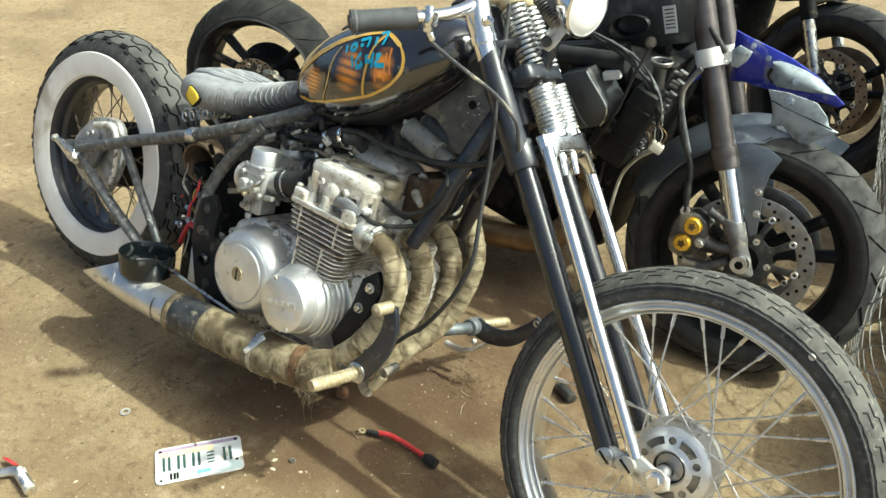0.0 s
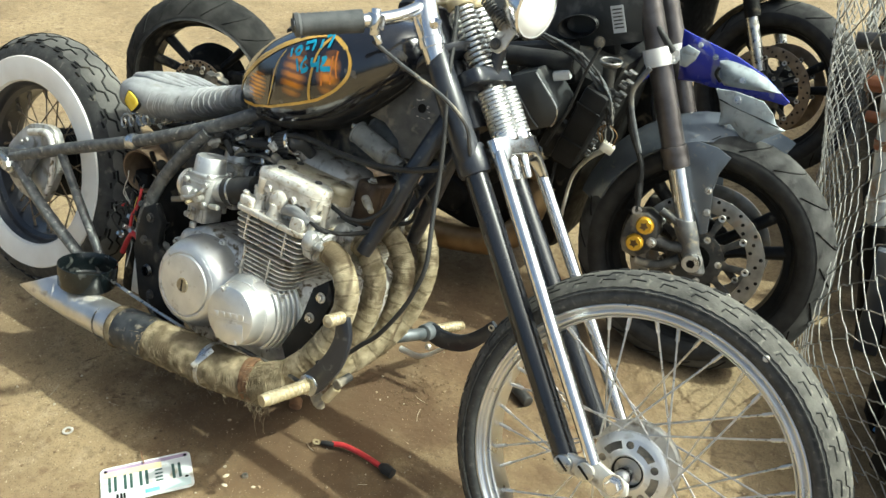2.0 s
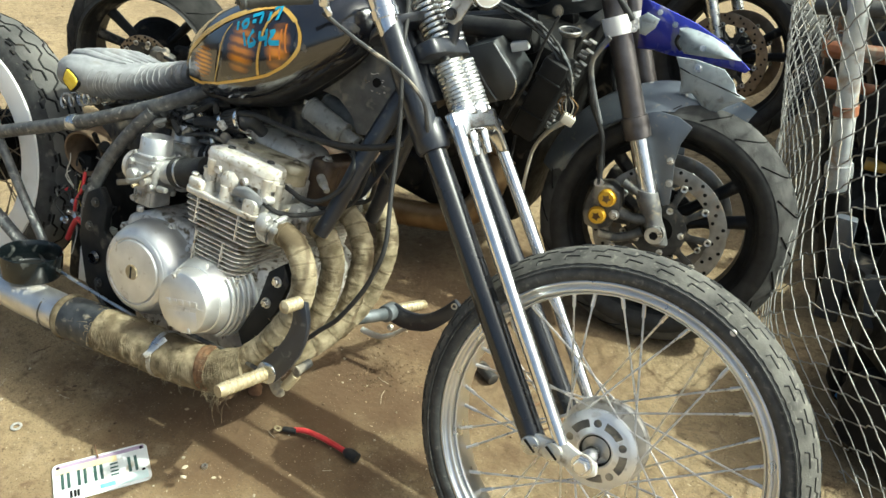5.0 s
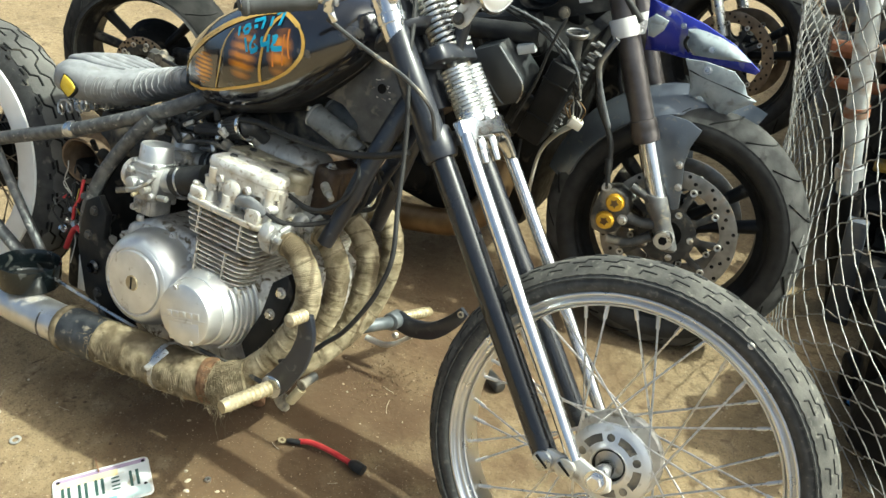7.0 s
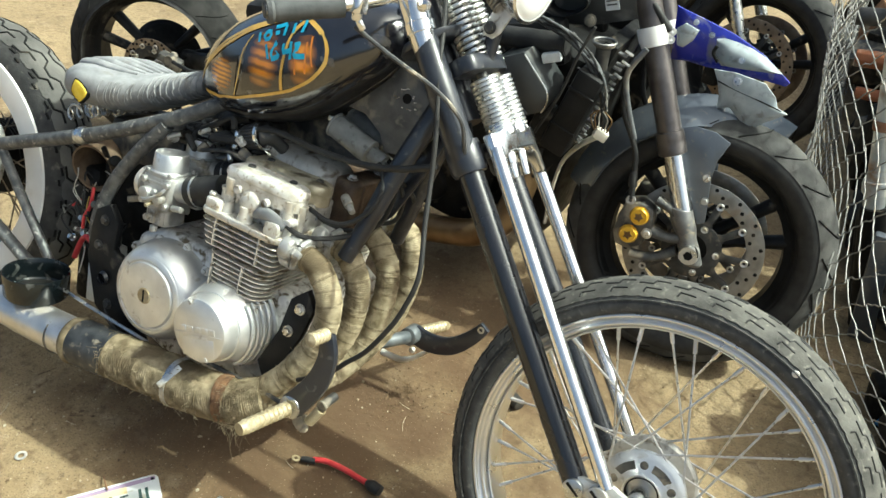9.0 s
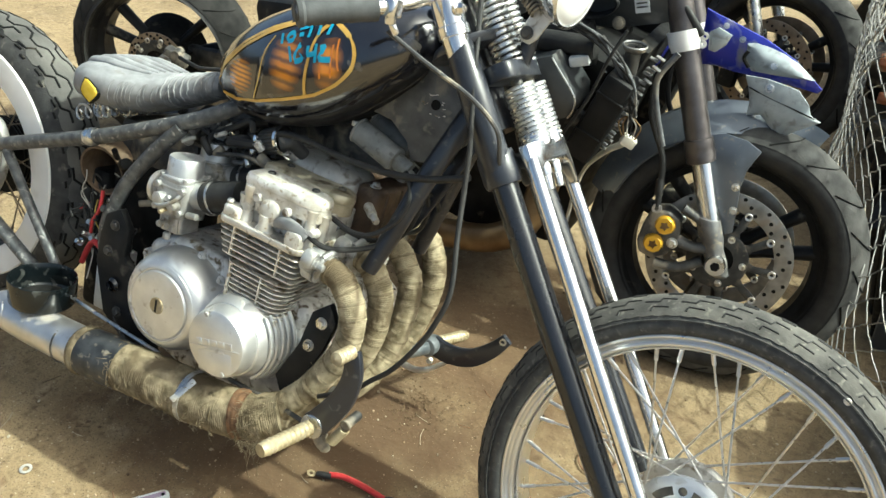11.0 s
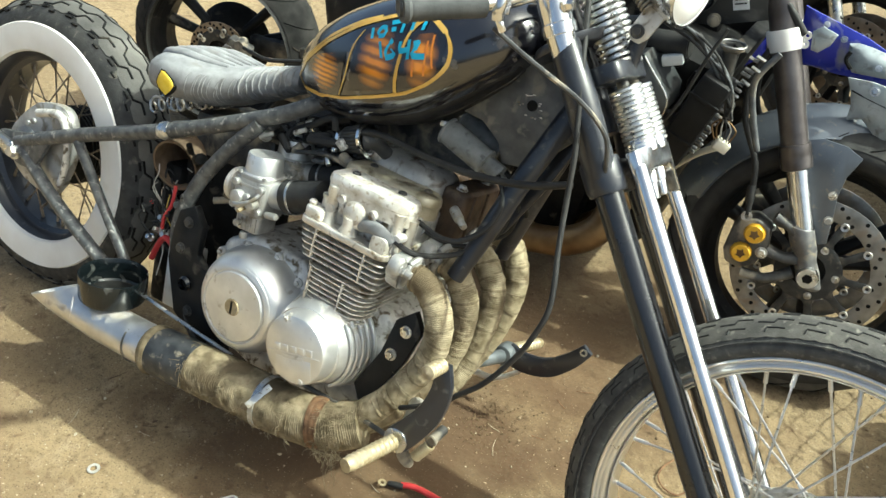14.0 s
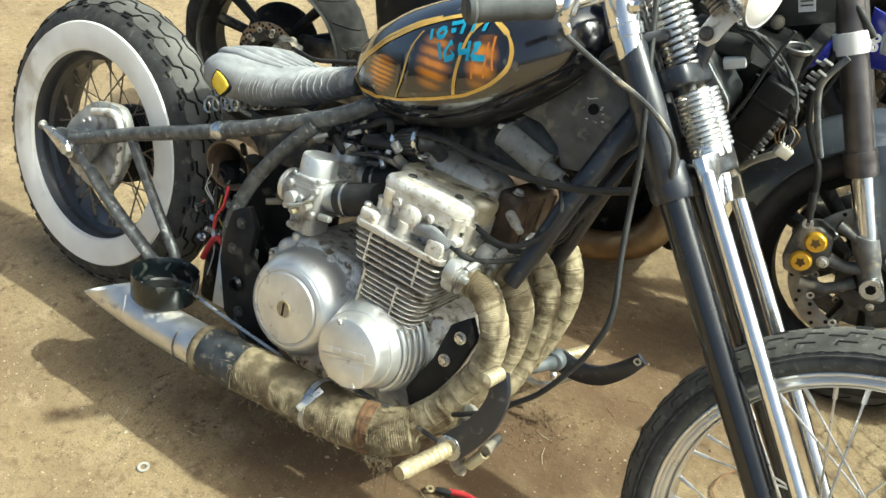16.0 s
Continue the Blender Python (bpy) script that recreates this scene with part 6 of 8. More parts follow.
part("top_plate", loft([[(1.118 + 0.045 * math.cos(a), -0.015 + 0.105 * math.copysign(abs(math.sin(a)) ** 0.6, math.sin(a)), 0.862 + dz + 0.032 * math.cos(a)) for a in np.linspace(0, 2 * math.pi, 28, endpoint=False)] for dz in (-0.009, 0.009)]), BLACK_FORK, fork, bevel=0.003)
part("middle_bar", rod(fe(1.245, 0.0, 0.72), fe(1.40, 0.0, 0.51), 0.004), SHADOW_BLACK, fork)
part("lower_bridge", tube([(1.232, -0.1, 0.704), (1.234, -0.02, 0.714), (1.236, 0.052, 0.696)], 0.013, 14, 5), BLACK_FORK, fork, "black lower bridge")
# chrome risers and handlebar
bar = part("handlebar", tube([(1.086, 0.08, 0.95), (1.086, 0.0, 0.95), (1.084, -0.09, 0.945), (1.082, -0.17, 0.918), (1.06, -0.235, 0.898), (0.985, -0.318, 0.869)], 0.0112, 14, 8), CHROME, bobber, "chrome handlebar with rubber grip")
for y0 in (-0.112, 0.075):
    riser = part("riser", tube([(1.134, y0, 0.852), (1.114, y0, 0.884), (1.098, y0, 0.912), (1.082, y0 + 0.004, 0.945)], [0.0195, 0.0215, 0.0235, 0.0215], 24, 4), CHROME, bar, "chrome riser clamp")
    part("riser_collar", lathe([(0.02, -0.004), (0.024, -0.003), (0.0245, 0.012), (0.022, 0.014)], 24, m=along((1.118, y0, 0.878), (1.1, y0, 0.908))), CHROME, riser)
    part("clamp_bolt", hexbolt((1.118, y0 - 0.012, 0.915), (1, -0.3, 0.3), 0.0075, 0.014), CHROME, riser)
gprof = [(0.0, 0.0), (0.011, 0.0), (0.011, 0.004), (0.0185, 0.004), (0.0195, 0.010)]
gprof += [(0.0172 + (0.0012 if i % 2 else 0), 0.014 + i * 0.0045) for i in range(14)] + [(0.0178, 0.082), (0.0186, 0.1), (0.0186, 0.112), (0.011, 0.114)]
part("grip", lathe(gprof, 28, m=along((0.983, -0.32, 0.868), (1.06, -0.235, 0.898))), GRIP, bar, "ribbed grey rubber grip")
part("lever_perch", Geo().add(rod((1.068, -0.226, 0.92), (1.071, -0.221, 0.878), 0.008, 14)).add(slab(1.058, 1.082, -0.238, -0.208, 0.888, 0.912, 0.008)).add(rod((1.071, -0.218, 0.88), (1.077, -0.21, 0.866), 0.0055, 12)), CHROME, bar, "chrome lever perch", bevel=0.002)
part("lever_cable", tube([(1.063, -0.21, 0.868), (1.109, -0.195, 0.844), (1.143, -0.18, 0.827), (1.183, -0.165, 0.808), (1.214, -0.15, 0.785), (1.231, -0.14, 0.764), (1.237, -0.13, 0.734), (1.236, -0.11, 0.7)], 0.0036, 8, 6), CABLE_SHEEN, bar, "thin grey lever cable")
# headlight
LENS_WHITE = mat("milky_lens", (0.78, 0.78, 0.77), (0.85, 0.85, 0.84), 0.16, scale=10, coat=0.6)
hl_m = pose(1.25, -0.04, 0.972, 0, 8, -14) @ pose(0, 0, 0, 0, 0, -90) @ Matrix.Scale(0.84, 4)
hl = part("headlight", lathe([(0.0, -0.055), (0.03, -0.05), (0.05, -0.034), (0.057, -0.008), (0.061, 0.004), (0.061, 0.012), (0.055, 0.014), (0.055, 0.004), (0.0, 0.0)], 40, m=hl_m), CHROME, bobber, "small chrome bullet headlight")
part("lens", lathe([(0.0, 0.024), (0.03, 0.021), (0.05, 0.014), (0.0545, 0.01), (0.0, 0.006)], 40, m=hl_m), LENS_WHITE, hl, "milky white lens")
part("headlight_bracket", Geo().add(prism([(1.19, 0.903), (1.196, 0.891), (1.209, 0.888), (1.22, 0.898), (1.234, 0.928), (1.218, 0.942), (1.204, 0.938)], -0.05, -0.044)).add(rod((1.204, -0.053, 0.904), (1.204, -0.04, 0.904), 0.0065, 16)), ALLOY_CREAM, hl, "pale headlight bracket", bevel=0.0015)

part("bracket_arm", rod((1.204, -0.03, 0.9), (1.2, -0.03, 0.855), 0.012, 14), BLACK_FORK, hl, "black bracket arm")
part("bracket_bolt", hexbolt((1.204, -0.053, 0.904), (0, -1, 0), 0.0075, 0.006), STEEL_DARK, hl)
part("conduit", coil((1.165, -0.05, 0.972), (1.212, -0.05, 0.934), 0.009, 0.0022, 10), STEEL_DARK, hl, "dark ribbed conduit")
part("linkage_rod", tube([(0.45, -0.165, 0.222), (0.53, -0.168, 0.214), (0.62, -0.17, 0.206), (0.7, -0.172, 0.2)], 0.0034, 8, 4), CHROME_DULL, bobber, "thin steel linkage rod")


# ---- the grey sport bike behind ----
GREY_PAINT = mat("gunmetal_paint", (0.09, 0.105, 0.125), (0.135, 0.15, 0.175), 0.3, 0.35, scale=12, coat=0.5, dust=0.04, dust_scale=60, dust_col=(0.24, 0.22, 0.19))
GREY_WORN = mat("scuffed_grey_plastic", (0.26, 0.3, 0.32), (0.41, 0.45, 0.47), 0.5, scale=24, dust=0.22, dust_scale=40, dust_col=(0.2, 0.21, 0.21))
BLUE_PAINT = mat("deep_blue_paint", (0.015, 0.022, 0.28), (0.03, 0.04, 0.42), 0.2, scale=10, coat=0.6, dust=0.12, dust_scale=16, dust_col=(0.2, 0.2, 0.24))
FORK_BROWN = mat("brown_anodised_tube", (0.1, 0.087, 0.083), (0.15, 0.134, 0.128), 0.28, 0.7, scale=30, rough2=0.34)
GOLD = mat("gold_caliper", (0.75, 0.42, 0.03), (0.85, 0.52, 0.06), 0.3, 0.4, scale=40)
DISC = mat("brake_disc_steel", (0.2, 0.195, 0.185), (0.34, 0.33, 0.31), 0.36, 0.8, scale=30, dust=0.25, dust_scale=20, dust_col=(0.28, 0.22, 0.16))
DISC_RUSTY = mat("rusty_brake_disc", (0.2, 0.15, 0.105), (0.34, 0.27, 0.19), 0.45, 0.7, scale=24, dust=0.2, dust_scale=20, dust_col=(0.22, 0.15, 0.09))
FOOT_GREY = mat("grey_cast_foot", (0.13, 0.13, 0.13), (0.24, 0.235, 0.225), 0.4, 0.5, scale=30, dust=0.15, dust_scale=50)
DARK_CAST = mat("dark_cast_carrier", (0.03, 0.03, 0.029), (0.065, 0.064, 0.06), 0.5, 0.3, scale=30, dust=0.12, dust_scale=50, dust_col=(0.14, 0.12, 0.09))
EXH_BROWN = mat("heat_browned_pipe", (0.13, 0.075, 0.032), (0.25, 0.165, 0.08), 0.35, 0.6, scale=14)
LABEL = mat("pale_sticker", (0.55, 0.56, 0.55), (0.66, 0.67, 0.66), 0.5, scale=60)
CABLE_GREY = mat("grey_loom_tape", (0.06, 0.063, 0.066), (0.12, 0.124, 0.127), 0.55, scale=40, dust=0.3)
FAIRING_BLACK = mat("satin_black_fairing", (0.03, 0.033, 0.034), (0.05, 0.053, 0.054), 0.38, scale=14, dust=0.15, dust_scale=18, dust_col=(0.14, 0.14, 0.13))
CREAM_PLASTIC = mat("cream_connector", (0.6, 0.56, 0.44), (0.74, 0.7, 0.58), 0.5, scale=40)


def cast_wheel(parent, m, R, w, drop, bead, disc_r, disc_mat, disc_y, spokes=3, tread_count=20, label="black cast front wheel", tread_mat=None):
    """A sport wheel: cast spokes, tyre with cut grooves, drilled floating disc."""
    hub = part("wheel", lathe([(0, -0.055), (0.034, -0.055), (0.038, -0.05), (0.04, 0.05), (0.034, 0.055), (0, 0.055)], 32), SHADOW_BLACK, parent, label, m=m)
    part("rim", lathe([(bead, -w * 0.8), (bead + 0.005, -w * 0.78), (bead - 0.004, -w * 0.72), (bead - 0.012, -w * 0.5), (bead - 0.03, -w * 0.3), (bead - 0.033, w * 0.3), (bead - 0.012, w * 0.5), (bead - 0.004, w * 0.72), (bead + 0.005, w * 0.78), (bead, w * 0.8), (bead - 0.022, w * 0.3), (bead - 0.022, -w * 0.3)], 72, closed=True), BLACK_PLASTIC, hub, "black cast rim", m=m)
    part("tyre", tyre_body(R, w, drop, bead, w * 0.8, 64), RUBBER_BLACK, hub, "black sport tyre", m=m, auto=60)
    crown = []
    for i in range(13):
        p = tyre_point(R, w, drop, 0, -0.92 + i * 0.153, 0.0012)
        crown.append((p[0], p[1]))
    grooves = Geo()
    for k in range(tread_count):
        for sy in (-1, 1):
            a0 = 2 * math.pi * (k + (0.5 if sy > 0 else 0)) / tread_count
            pts = [tyre_point(R, w, drop, a0 + 0.2 * t * t, sy * (0.1 + 0.75 * t), 0.0016) for t in np.linspace(0, 1, 7)]
            grooves.add(tube(pts, 0.0021, 5, 2, flat=0.8))
    part("tread_band", lathe(crown, 72, cap=False), tread_mat or SPORT_DUSTY, hub, "dusty worn tread", m=m, auto=80)
    tagged(part("tread_groove_pattern", grooves, SHADOW_BLACK, hub, m=m), kind="stuff")
    for i in range(spokes):
        a = 2 * math.pi * i / spokes + 0.5
        for da, dw in ((0.0, 0.0),) if spokes > 3 else ((-0.2, 0), (0.2, 0)):
            sp = m @ pose(0, 0, 0, 0, -math.degrees(a + da * 0.3), 0)
            g = loft([[(r, sw * math.cos(q), cw * math.sin(q) + r * da * 0.9) for q in np.linspace(0, 2 * math.pi, 12, endpoint=False)] for r, sw, cw in ((0.03, 0.026, 0.018), (0.09, 0.02, 0.013), (bead - 0.03, 0.022, 0.017), (bead - 0.018, 0.026, 0.022))])
            part("cast_spoke", g, BLACK_PLASTIC, hub, m=sp)
    for y in (disc_y, -disc_y):
        ri = disc_r * 0.75
        d = part("brake_disc", lathe([(ri, -0.0025), (disc_r, -0.0025), (disc_r, 0.0025), (ri, 0.0025)], 72, closed=True), disc_mat, parent, "drilled brake disc", bevel=0.0006, m=m @ Matrix.Translation((0, y, 0)))
        if y == disc_y:
            hol = Geo()
            for k in range(48):
                a = 2 * math.pi * k / 48
                rr = ri + (disc_r - ri) * (0.22, 0.5, 0.78)[k % 3]
                hol.add(rod((rr * math.cos(a), -0.0032, rr * math.sin(a)), (rr * math.cos(a), 0.0032, rr * math.sin(a)), 0.0044, 8))
            tagged(part("drilled_hole_pattern", hol, SHADOW_BLACK, d, m=m @ Matrix.Translation((0, y, 0))), kind="stuff")
        cm = m @ Matrix.Translation((0, y * 1.02, 0))
        part("disc_carrier", lathe([(0.034, -0.003), (0.062, -0.004), (0.066, -0.003), (0.066, 0.003), (0.034, 0.003)], 40, closed=True), DARK_CAST, d, "dark grey disc carrier", bevel=0.0008, m=cm)
        arm = bob = bolt = None
        for k in range(10):
            km = cm @ pose(0, 0, 0, 0, -36 * k, 0)
            if arm is None:
                arm = part("carrier_arm", prism([(0.058, -0.016), (0.075, -0.007), (ri - 0.008, -0.009), (ri + 0.004, -0.006), (ri + 0.007, 0.0), (ri + 0.004, 0.006), (ri - 0.008, 0.009), (0.075, 0.007), (0.058, 0.016)], -0.003, 0.003), DARK_CAST, d, bevel=0.0008)
                bob = part("disc_bobbin", lathe([(0.004, -0.006), (0.0075, -0.007), (0.0085, -0.006), (0.0085, 0.002), (0.004, 0.002)], 14, closed=True, m=Matrix.Translation((ri, 0, 0))), CHROME_DULL, d)
                bolt = part("carrier_bolt", hexbolt((0.055, -0.004, 0), (0, -1, 0), 0.006, 0.006), CHROME_DULL, d)
                arm.matrix_basis = bob.matrix_basis = bolt.matrix_basis = km
            else:
                shared("carrier_arm", arm, d, km)
                shared("disc_bobbin", bob, d, km)
                if k % 2 == 0:
                    shared("carrier_bolt", bolt, d, km)
    return hub


GREY_POSE = pose(1.54, 0.604, 0, -12, 0, 5)
sport = empty("sport_motorcycle", GREY_POSE, "wrecked gunmetal sport motorcycle with bare fork and gold calipers", "motorcycle")
INV = GREY_POSE.inverted()


def wl(x, y, z):
    """From the yard's coordinates to the sport bike's own."""
    return INV @ Vector((x, y, z))


cast_wheel(sport, Matrix.Translation((0, 0, 0.2975)), 0.302, 0.062, 0.045, 0.222, 0.155, DISC, -0.066)
cast_wheel(sport, INV @ pose(-0.245, 0.775, 0.27, -4, 0, 21), 0.295, 0.092, 0.07, 0.222, 0.09, DISC_RUSTY, -0.075, 3, label="black cast rear wheel", tread_mat=RUBBER_SPORT)
for sy in (-1, 1):
    top = (-0.262, sy * 0.1, 0.917)
    leg = part("fork_leg", rod((-0.088, sy * 0.1, 0.505), top, 0.0265, 24), FORK_BROWN, sport, "bare brown upper fork tube")
    part("fork_collar", lathe([(0.0265, -0.02), (0.03, -0.018), (0.031, 0.0), (0.0295, 0.006), (0.031, 0.012), (0.0295, 0.03), (0.0265, 0.032)], 28, m=along((-0.096, sy * 0.1, 0.523), top)), FORK_BROWN, leg, "fork seal collar")
    part("chrome_slider", rod((-0.02, sy * 0.1, 0.345), (-0.1, sy * 0.1, 0.533), 0.0215, 24), CHROME, leg, "chrome fork slider")
    part("fork_foot", loft([[(-0.0475 * t + 0.028 * math.cos(a) * s, sy * 0.1 + 0.028 * math.sin(a) * s, 0.3 + 0.1 * t) for a in np.linspace(0, 2 * math.pi, 20, endpoint=False)] for t, s in ((-0.28, 0.55), (-0.2, 0.85), (0.1, 0.9), (0.35, 0.82), (0.55, 0.98), (0.95, 1.0))]), FOOT_GREY, leg, "cast axle foot", bevel=0.003)
    part("axle_end", Geo().add(lathe([(0.011, -0.034), (0.02, -0.034), (0.022, -0.028), (0.022, 0.0), (0, 0.0), (0, -0.026), (0.011, -0.026)], 24, m=Matrix.Translation((0, sy * 0.1, 0.302)) @ pose(0, 0, 0, 0, 0, 0 if sy < 0 else 180))), CHROME_DULL, leg, "hexagon axle end")
    part("axle_socket", lathe([(0, -0.0345), (0.0105, -0.0345), (0.0105, -0.03), (0, -0.03)], 6, m=Matrix.Translation((0, sy * 0.1, 0.302)) @ pose(0, 0, 0, 0, 0, 0 if sy < 0 else 180)), SHADOW_BLACK, leg, "dark hexagon socket")
    part("fork_ring", lathe([(0.027, -0.02), (0.033, -0.02), (0.0335, -0.016), (0.0335, 0.016), (0.033, 0.02), (0.027, 0.02)], 28, m=along((-0.186, sy * 0.1, 0.737), top)), WHITEWALL, leg, "white plastic clamp ring")
    clip = Geo()
    for q in (0.008, -0.008):
        clip.add(lathe([(0.003, -0.003), (0.008, -0.003), (0.008, 0.003), (0.003, 0.003)], 14, closed=True, m=Matrix.Translation((-0.15, sy * 0.11, 0.745 + q))))
    part("ring_clip", clip, WHITEWALL, leg)
    cal = part("caliper", prism([(-0.158, 0.383), (-0.125, 0.392), (-0.095, 0.378), (-0.088, 0.34), (-0.103, 0.295), (-0.132, 0.277), (-0.162, 0.284), (-0.172, 0.31), (-0.168, 0.35)], sy * 0.126, sy * 0.06), STEEL_DARK, sport, "grimy dark brake caliper with gold pistons", bevel=0.006, seg=3)
    for cx, cz in ((-0.122, 0.360), (-0.136, 0.314)):
        cm = Matrix.Translation((cx, sy * 0.126, cz)) @ pose(0, 0, 0, 0, 0, 0 if sy < 0 else 180)
        part("piston_cap", lathe([(0, -0.012), (0.017, -0.012), (0.0195, -0.009), (0.0205, 0.0), (0.022, 0.0), (0.022, 0.004), (0, 0.004)], 28, m=cm), GOLD, cal, "gold piston cap")
        star = [((0.011 if k % 2 == 0 else 0.0065) * math.cos(math.pi * k / 5), (0.011 if k % 2 == 0 else 0.0065) * math.sin(math.pi * k / 5)) for k in range(10)]
        part("cap_socket", prism(star, -0.0135, -0.011, cm), EXH_BROWN, cal)
    part("banjo", Geo().add(lathe([(0.0045, -0.005), (0.0105, -0.005), (0.0105, 0.004), (0.0045, 0.004)], 20, closed=True, m=Matrix.Translation((-0.148, sy * 0.13, 0.392)))), CHROME_DULL, cal, "hose banjo")
    part("caliper_bolt", hexbolt((-0.098, sy * 0.127, 0.325), (0, sy, 0), 0.009, 0.008), CHROME_DULL, cal)
    part("caliper_arm", tube([(-0.095, sy * 0.12, 0.405), (-0.06, sy * 0.116, 0.39), (-0.03, sy * 0.11, 0.37)], [0.013, 0.011, 0.014], 12, 4, flat=0.7).add(tube([(-0.125, sy * 0.12, 0.27), (-0.075, sy * 0.118, 0.272), (-0.03, sy * 0.112, 0.3)], [0.012, 0.011, 0.014], 12, 4, flat=0.7)).add(tube([(-0.105, sy * 0.116, 0.335), (-0.06, sy * 0.114, 0.325), (-0.03, sy * 0.11, 0.33)], [0.016, 0.012, 0.015], 12, 4, flat=0.6)), STEEL_DARK, cal, "cast caliper bracket")
    part("brake_hose", tube([(-0.148, sy * 0.13, 0.395), (-0.153, sy * 0.128, 0.43), (-0.165, sy * 0.125, 0.5), (-0.21, sy * 0.12, 0.58), (-0.22, sy * 0.115, 0.66), (-0.2, sy * 0.11, 0.73)], 0.0065, 10, 6), RUBBER_BLACK, sport, "black brake hose")
    part("hose_sleeve", rod((-0.152, sy * 0.128, 0.42), (-0.157, sy * 0.126, 0.455), 0.009, 12), RUBBER_BLACK, sport, "black hose sleeve", bevel=0.001)
# front mudguard
fr = []
for i in range(26):
    a = radians(65 + i * 4.1)
    r = float(np.interp(i, [0, 4, 9, 14, 20, 25], [0.318, 0.318, 0.322, 0.319, 0.316, 0.313]))
    wdt = float(np.interp(i, [0, 1, 4, 7, 11, 16, 21, 25], [0.003, 0.01, 0.03, 0.05, 0.074, 0.08, 0.074, 0.055]))
    ring = []
    for k in range(13):
        q = -1 + k / 6
        ring.append((a, q * wdt, r + 0.012 * math.exp(-(q / 0.25) ** 2) - 0.05 * abs(q) ** 2.2))
    fr.append([(rr * math.cos(aa), y, 0.302 + rr * math.sin(aa)) for aa, y, rr in ring] + [((rr - 0.004) * math.cos(aa), y * 0.95, 0.302 + (rr - 0.004) * math.sin(aa)) for aa, y, rr in ring[::-1]])
guard = part("mudguard", loft(fr), GREY_PAINT, sport, "gunmetal front mudguard with pointed tip", auto=50)
for sy in (-1, 1):
    part("mudguard_cheek", prism([(-0.12, 0.55), (-0.06, 0.572), (-0.014, 0.568), (0.02, 0.552), (0.004, 0.51), (0.001, 0.47), (0.008, 0.42), (0.013, 0.37), (-0.002, 0.362), (-0.033, 0.425), (-0.065, 0.49), (-0.1, 0.51)], sy * 0.083, sy * 0.088), GREY_PAINT, guard, "mudguard cheek", bevel=0.002)
    part("mudguard_bolt", hexbolt((-0.008, sy * 0.088, 0.468), (0, sy, 0), 0.0066, 0.006), CHROME_DULL, guard)
    part("mudguard_bolt", hexbolt((0.001, sy * 0.088, 0.418), (0, sy, 0), 0.0066, 0.006), CHROME_DULL, guard)


def panel(name, pts, y, thick, material, parent, label="", bend=0.0, world=True):
    """A shaped sheet standing at depth y, bulged towards the near side."""
    cx, cz = sum(p[0] for p in pts) / len(pts), sum(p[1] for p in pts) / len(pts)
    rings, n = [], len(pts)
    for s, d in ((1.0, 0.0), (0.8, bend * 0.45), (0.5, bend * 0.85), (0.2, bend)):
        rings.append([(cx + (x - cx) * s, y - d, cz + (z - cz) * s) for x, z in pts])
    g = loft(rings, cap=False)
    k = len(g.V)
    g.add(Geo([(x, yy + thick, z) for x, yy, z in g.V], g.F))
    g.F.append(tuple(range(3 * n, 4 * n)))
    g.F.append(tuple(range(k + 3 * n, k + 4 * n)))
    for i in range(n):
        g.F.append((i, (i + 1) % n, k + (i + 1) % n, k + i))
    return part(name, g, material, parent, label, m=INV if world else None, auto=50)


panel("fairing_panel", [(1.35, 0.768), (1.37, 0.762), (1.418, 0.75), (1.485, 0.732), (1.555, 0.702), (1.622, 0.655), (1.615, 0.646), (1.58, 0.648), (1.504, 0.65), (1.439, 0.649), (1.398, 0.652), (1.36, 0.648)], 0.8, 0.006, BLUE_PAINT, sport, "broken blue fairing blade", 0.012)
panel("fairing_duct", [(1.453, 0.722), (1.47, 0.727), (1.494, 0.725), (1.53, 0.718), (1.565, 0.704), (1.603, 0.679), (1.58, 0.676), (1.53, 0.671), (1.476, 0.668), (1.462, 0.68), (1.457, 0.7)], 0.775, 0.004, GREY_WORN, sport, "grey scuffed duct on the fairing", 0.024)
panel("fairing_panel", [(1.25, 0.66), (1.297, 0.69), (1.30, 0.65), (1.255, 0.60)], 0.8, 0.006, BLUE_PAINT, sport, "blue fairing piece", 0.012)
panel("fairing_shard", [(1.476, 0.682), (1.521, 0.685), (1.583, 0.677), (1.61, 0.653), (1.62, 0.632), (1.642, 0.624), (1.604, 0.595), (1.578, 0.57), (1.554, 0.586), (1.526, 0.609), (1.5, 0.599), (1.498, 0.631), (1.488, 0.659)], 0.7, 0.004, GREY_WORN, sport, "cracked grey fairing shard", 0.01)
part("shard_bolt", hexbolt(wl(1.53, 0.69, 0.672), (0, -1, 0.2), 0.007, 0.008), CHROME_DULL, sport)
# engine, frame and radiator, mostly black
def dark(name, c, s, mt=None, rot=(0, 0, 0), bevel=0.012, label=""):
    return part(name, box((0, 0, 0), s), mt or SHADOW_BLACK, sport, label, bevel=bevel, seg=2, m=INV @ pose(*c, *rot))


